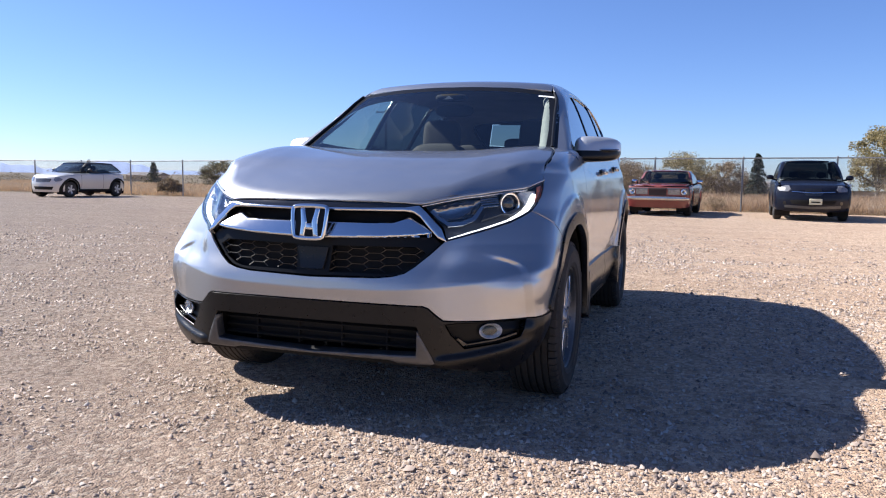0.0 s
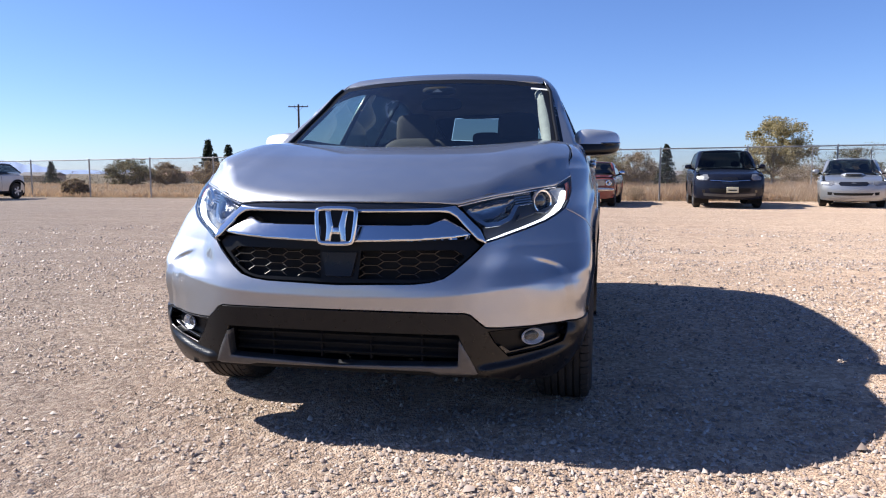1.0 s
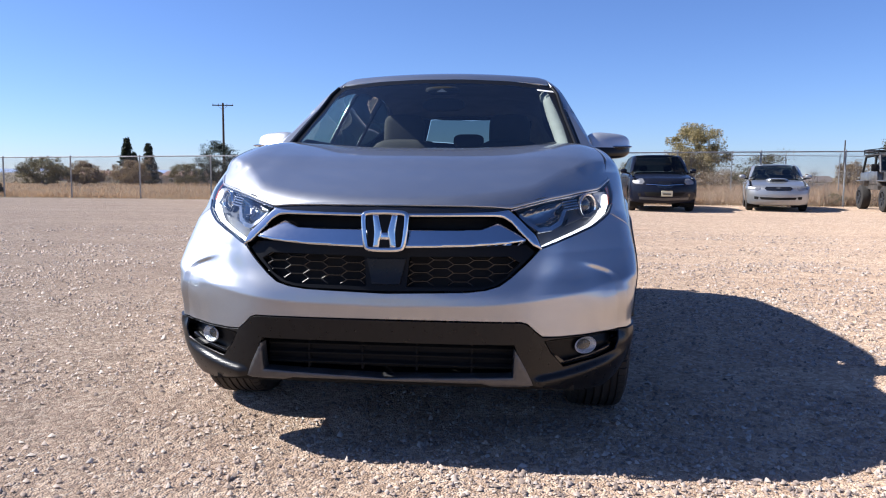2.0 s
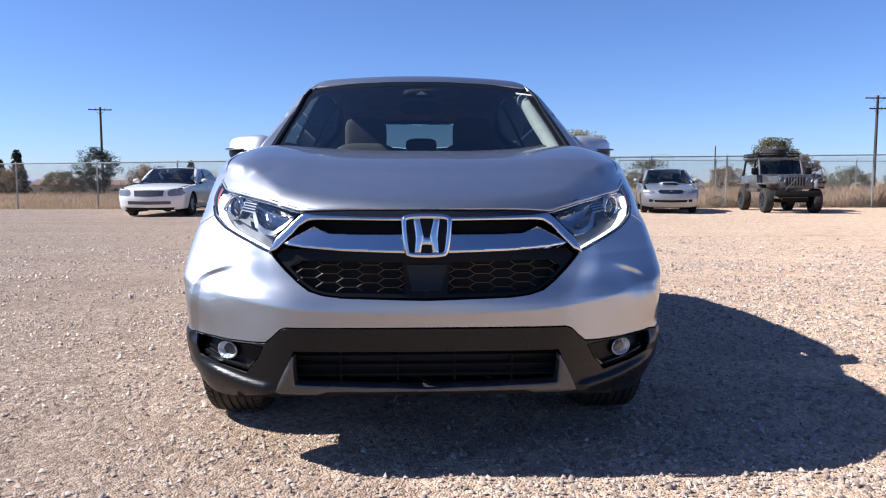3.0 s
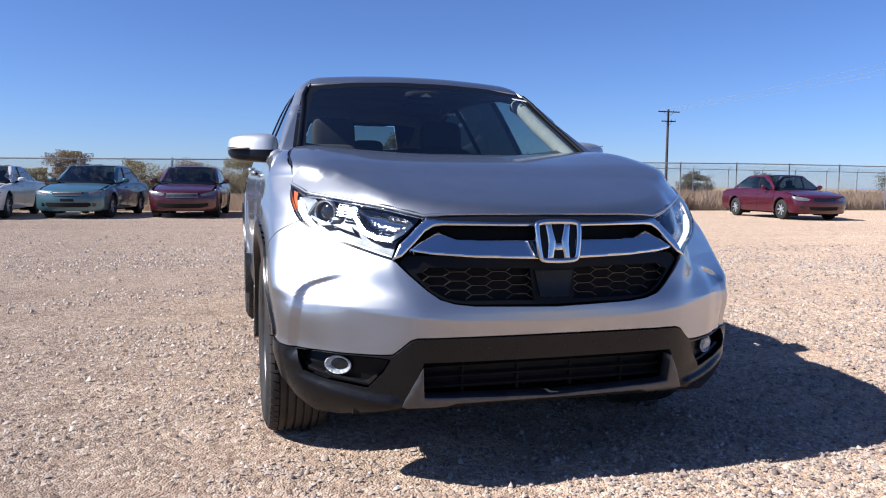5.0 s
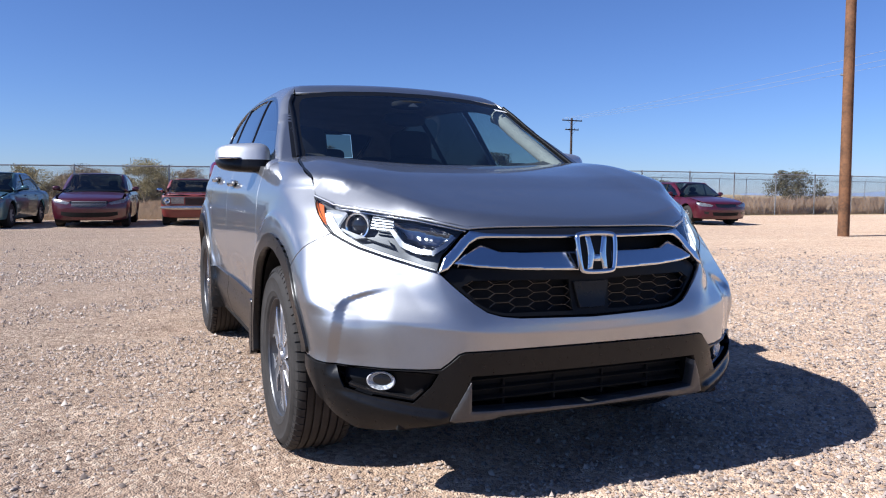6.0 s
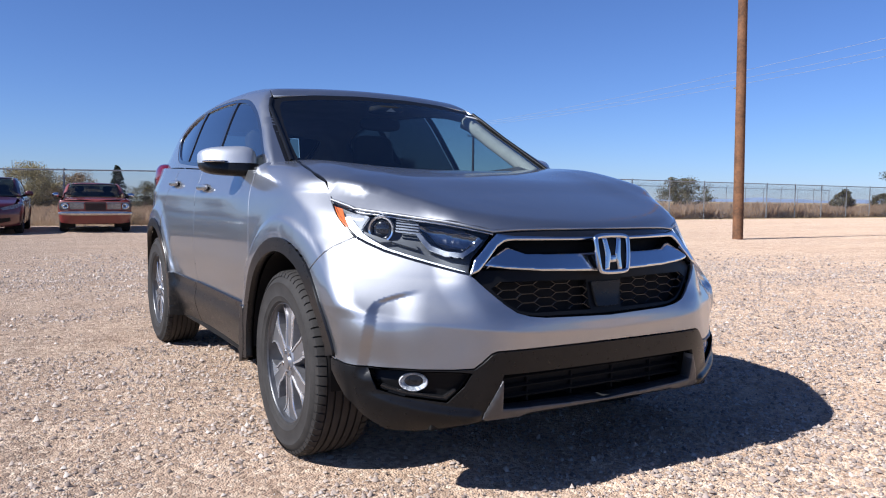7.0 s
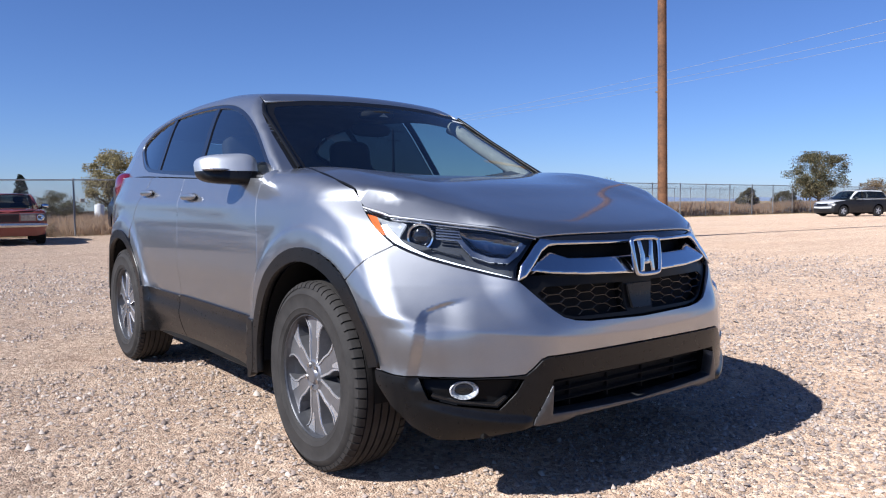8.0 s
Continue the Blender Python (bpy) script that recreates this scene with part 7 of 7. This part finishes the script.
def distant_scrub():
    """A broken belt of bushes and hedges between the fields and the houses."""
    rng = np.random.default_rng(77)
    n, per = 300, 150
    az, d = np.radians(rng.uniform(-62, 22, n)), rng.uniform(110, 230, n)
    x, y = np.sin(az) * d, np.cos(az) * d
    z0 = ground_z(y)
    top = rng.uniform(.15, 1.0, n) + .9 * (rng.random(n) < .15)
    w = rng.uniform(1.2, 3.6, n)
    t = rng.normal(size=(n, per, 3))
    t /= np.maximum(1, np.linalg.norm(t, axis=2) / 1.1)[..., None]
    c = np.stack([x, y, (z0 + top) / 2], 1)[:, None] + t * np.stack([w, w, (top - z0) / 2], 1)[:, None] * .85
    ob = leaves("distant_scrub", c.reshape(-1, 3), .13, LEAF_SCRUB, None, rng)
    tagged(ob, "broken belt of olive-brown bushes before the houses", "scrub", kind="stuff")


def house(x, y, w, d, h, rz, wall, roof, label):
    ob = thing("house", pose(x, y, float(ground_z(y)) - .02, 0, 0, rz), label, "house", "houses beyond the field")
    part("wall", box(bmesh.new(), (w, d, h), (0, 0, h / 2)), wall, ob)
    bm, o, t = bmesh.new(), .35, h * .55
    v = [bm.verts.new(c) for c in ((-w / 2 - o, -d / 2 - o, h), (w / 2 + o, -d / 2 - o, h), (w / 2 + o, d / 2 + o, h), (-w / 2 - o, d / 2 + o, h), (-w / 2 - o, 0, h + t), (w / 2 + o, 0, h + t))]
    for f in ((0, 1, 5, 4), (2, 3, 4, 5), (0, 4, 3), (1, 2, 5), (0, 3, 2, 1)):
        bm.faces.new([v[i] for i in f])
    r = part("roof", bm, roof, ob)
    part("chimney", box(bmesh.new(), (.6, .6, 1.0), (w * .2, 0, h + t)), wall, r)
    for k in (-.3, 0, .3):
        win = part("window", box(bmesh.new(), (1.1, .08, 1.0), (w * k, -d / 2 - .02, h * .55)), WHITE_PAINT, ob)
        part("pane", box(bmesh.new(), (.95, .04, .85), (w * k, -d / 2 - .06, h * .55)), GLOSS_BLACK, win)
    return ob


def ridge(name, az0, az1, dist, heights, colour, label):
    # the haze of distance is painted into the slope's base colour
    m = worn(name + "_hazed_slope", colour, 1.0, scale=.004, spread=.18)
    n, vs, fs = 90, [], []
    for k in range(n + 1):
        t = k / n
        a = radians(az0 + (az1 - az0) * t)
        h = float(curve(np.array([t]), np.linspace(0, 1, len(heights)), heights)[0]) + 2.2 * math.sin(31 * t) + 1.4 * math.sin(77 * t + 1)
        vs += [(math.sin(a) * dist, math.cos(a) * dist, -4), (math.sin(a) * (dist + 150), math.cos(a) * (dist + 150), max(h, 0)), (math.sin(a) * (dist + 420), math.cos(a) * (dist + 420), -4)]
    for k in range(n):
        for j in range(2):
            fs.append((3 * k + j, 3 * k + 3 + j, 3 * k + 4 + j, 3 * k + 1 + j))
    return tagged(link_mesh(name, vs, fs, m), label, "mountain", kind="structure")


def at(az, d):
    return math.sin(radians(az)) * d - .2, math.cos(radians(az)) * d - 2.4


def build_setting():
    build_offroader()
    # cars parked along the other side of the lot, which the doors mirror
    for source, x, y, rz in (("saloon", -15.5, 3.2, 82), ("crossover", -15.2, 6.0, 84), ("sedan", -15.8, 0.4, 80)):
        copy_thing(bpy.data.objects[source], pose(x, y, 0, 0, 0, rz))
    posts = [3.0 + 2.9 * k for k in range(-23, 25)]
    build_fence(posts, fence_y, 1.80, "galvanised chain-link fence along the back of the lot")
    build_fence([13 + 3.2 * k for k in range(0, 22)], lambda x: 44.0 + 0.06 * x, 2.3, "taller far fence with angled barbed wire arms", arms=True, step=0.25)
    pole(15.26, 11.14, 13.0, .138, [], "tall brown timber utility pole standing on the lot", wood=WOOD_POLE, lean=(-.15, .11))
    steel = thing("pole_hook", pose(15.26, 11.14, 3.98), "small steel hook on the timber pole", "hook")
    part("hook", rod(bmesh.new(), (-.06, .08, 0), (-.14, .19, .06), .026, seg=6), GALV, steel)
    x, y = at(-22.05, 95)
    pole(x, y, 9.4, .16, [(9.1, 2.5, 10)], "distant timber utility pole with one crossarm")
    x, y = at(32.2, 88)
    pole(x, y, 9.6, .17, [(9.3, 2.7, 0), (8.25, 1.8, 0)], "timber utility pole with two crossarms")
    x2, y2 = at(22.2, 125)
    pole(x2, y2, 6.4, .12, [], "distant bare timber service pole")
    for dx, z, up in ((-1.2, 9.52, 2.15), (-.5, 9.52, 1.45), (.5, 9.52, 1.15)):
        cable((40.5 + dx, -3.0, z + up), (x + dx, y - .12, z), .8, .010, "pale overhead power line between poles")
    # (azimuth, distance, height, width) of the plants
    tree(24.5, 110, 8.75, 10.5, LEAF_YELLOW, 1, "cottonwood with thinning yellow-green autumn leaves", 24000, size=.115)
    tree(0.4, 62, 3.47, 5.4, LEAF_YELLOW, 2, "rounded yellow-green autumn tree", 20000, False, .052, name="bush")
    tree(-3.8, 60, 2.8, 4.7, LEAF_RUST, 3, "low russet shrub behind the fence", 14000, False, .052, name="bush")
    tree(4.2, 66, 3.05, 4.4, LEAF_RUST, 4, "low russet shrub behind the fence", 14000, False, .052, name="bush")
    spruce(5.65, 55, 3.1, 2.1, 5, "small dark spruce with open branches")
    for az, d, h, w, leaf, seed, tall in ((17.5, 70, 3.11, 5.0, LEAF_GREEN, 6, 0), (26.3, 60, 4.21, 3.8, LEAF_GREEN, 7, 1), (27.9, 62, 3.37, 2.7, LEAF_RUST, 8, 0), (30.7, 75, 2.35, 4.0, LEAF_GREEN, 9, 0),
                                           (34.1, 72, 2.47, 3.3, LEAF_GREEN, 10, 0), (38.9, 80, 2.59, 2.9, LEAF_GREEN, 12, 0), (47.6, 68, 3.33, 4.5, LEAF_GREEN, 13, 0), (62.4, 58, 4.50, 4.6, LEAF_GREEN, 14, 1), (66.2, 75, 2.96, 4.2, LEAF_RUST, 15, 0),
                                           (58.1, 70, 2.16, 1.7, LEAF_GREEN, 16, 0), (60.7, 75, 1.94, 2.5, LEAF_GREEN, 17, 0), (23.1, 70, 2.48, 3.3, LEAF_RUST, 18, 0), (-10.9, 62, 3.20, 4.0, LEAF_RUST, 19, 1), (-7.1, 58, 2.55, 4.4, LEAF_YELLOW, 20, 0),
                                           (-22.3, 66, 4.0, 3.6, NEEDLE, 21, 0), (-19.0, 64, 2.51, 3.5, LEAF_RUST, 22, 0), (-16.4, 66, 2.19, 2.9, LEAF_GREEN, 23, 0), (-33.6, 60, 2.21, 3.3, LEAF_GREEN, 24, 0), (-31.3, 62, 1.90, 2.7, LEAF_RUST, 25, 0),
                                           (-28.3, 70, 2.13, 3.3, LEAF_RUST, 26, 0), (-24.5, 75, 2.04, 3.5, LEAF_GREEN, 27, 0), (-36.7, 36, 0.78, 1.0, LEAF_RUST, 28, 0), (1.5, 70, 2.47, 3.5, LEAF_GREEN, 29, 0), (8.1, 75, 2.37, 4.2, LEAF_GREEN, 30, 0),
                                           (14.7, 78, 1.93, 5.2, LEAF_RUST, 31, 0), (-43.5, 80, 1.55, 3.1, LEAF_GREEN, 32, 0), (-12.7, 70, 2.31, 3.1, LEAF_YELLOW, 33, 0), (-3.8, 72, 2.45, 4.2, LEAF_RUST, 34, 0)):
        x, y = at(az, d)
        tree(x, y, h, w, leaf, seed, "broad tree with dull olive leaves" if tall else {LEAF_GREEN: "low olive-green scrub behind the fence", LEAF_RUST: "low russet scrub behind the fence", LEAF_YELLOW: "low yellowing scrub behind the fence", NEEDLE: "dark green juniper behind the fence"}[leaf], 20000 if tall else 12000, bool(tall), .052, name="tree" if tall else "bush")
    for az, d, h, w, seed in ((-28.6, 95, 5.00, 2.7, 41), (-27.2, 100, 4.59, 2.6, 42), (-28.2, 105, 3.62, 1.7, 43), (-38.9, 90, 2.28, 2.0, 44), (-16.2, 80, 3.07, 2.2, 45), (-43.1, 90, 2.38, 1.2, 46)):
        x, y = at(az, d)
        spruce(x, y, h, w, seed, "dark green spruce in the distance")
    for az, d, h, w, seed in ((-19.6, 72, 3.16, 2.7, 51), (-14.4, 66, 2.85, 1.9, 52), (-17.6, 75, 2.73, 2.1, 53), (29.2, 66, 2.92, 2.7, 54), (20.6, 74, 2.71, 2.1, 55)):
        x, y = at(az, d)
        bare_tree(x, y, h, w, seed, "leafless grey tree in the distance")
    # scrub at the fence foot
    for k, (x, w) in enumerate(((11.6, 1.0), (12.7, 1.3), (13.9, 1.1), (15.0, .8), (9.0, .9), (5.7, 1.3), (-9.2, .9), (2.2, .8), (17.4, 1.0))):
        tree(x, float(fence_y(np.array([x]))[0]) + .45, .50, w, LEAF_RUST if k % 2 else LEAF_GREEN, 60 + k, "dry tumbleweed scrub at the fence foot", 1500, False, .018, name="scrub")
    tan, grey_roof, dark_roof, rust_roof, blue_roof = worn("stucco", (.38, .31, .25), .9), worn("shingle_grey", (.16, .145, .14), .9), worn("shingle_brown", (.10, .075, .065), .9), worn("shingle_rust", (.17, .095, .075), .9), worn("metal_roof", (.22, .26, .25), .5)
    for az, d, w, h, rz, wall, roof in ((-33.3, 330, 14, 2.5, 12, tan, grey_roof), (-28.0, 260, 13, 2.5, -8, tan, dark_roof), (-24.6, 220, 12, 2.6, 5, tan, rust_roof), (-39.8, 340, 14, 2.5, 10, tan, grey_roof), (-20.8, 220, 12, 2.5, 0, tan, rust_roof), (-30.6, 280, 13, 2.6, 20, tan, rust_roof), (-17.4, 260, 13, 2.5, 8, tan, dark_roof),
                                        (13.2, 150, 13, 2.5, -10, tan, dark_roof), (9.6, 130, 12, 2.6, 0, tan, blue_roof), (-13.0, 170, 15, 2.5, 4, tan, grey_roof), (-4.5, 180, 15, 2.5, 0, tan, dark_roof), (4.0, 200, 16, 2.5, 6, tan, grey_roof), (19.0, 190, 15, 2.5, -6, tan, dark_roof)):
        x, y = at(az, d)
        house(x, y, w, 10, h, rz, wall, roof, "low single-storey house with a pitched roof")
    tank = thing("storage_tank", pose(*at(11.0, 75), float(ground_z(at(11.0, 75)[1]))), "white round storage tank behind the fence", "tank")
    bm = lathe(bmesh.new(), [(0, .42), (1.95, .42), (2.02, .38), (2.08, 0)], (0, 0, 0), "Z", 32)
    part("shell", bm, WHITE_PAINT, tank)
    part("cap", rod(bmesh.new(), (0, 0, 2.04), (0, 0, 2.14), .14, seg=16), WHITE_PAINT, tank)
    # blues stand for the hazy air in front, not for the rock
    ridge("mountain_far", -62, -20, 2100, [6, 10, 13, 12, 9, 12, 8, 4, 5, 3, 0], (.20, .27, .42), "mountain range on the horizon with haze put into its blue colour")
    ridge("mountain_near", -50, -38.4, 1750, [10, 16, 14, 7, 10, 20, 25, 26, 20, 10, 0], (.22, .29, .46), "nearer mountain spur in haze-blue colour")
    ridge("mountain_east", 45, 80, 2200, [0, 5, 8, 6, 10, 7, 3, 0], (.22, .29, .42), "low hills on the horizon in haze-blue colour")
    build_grass()
    distant_scrub()


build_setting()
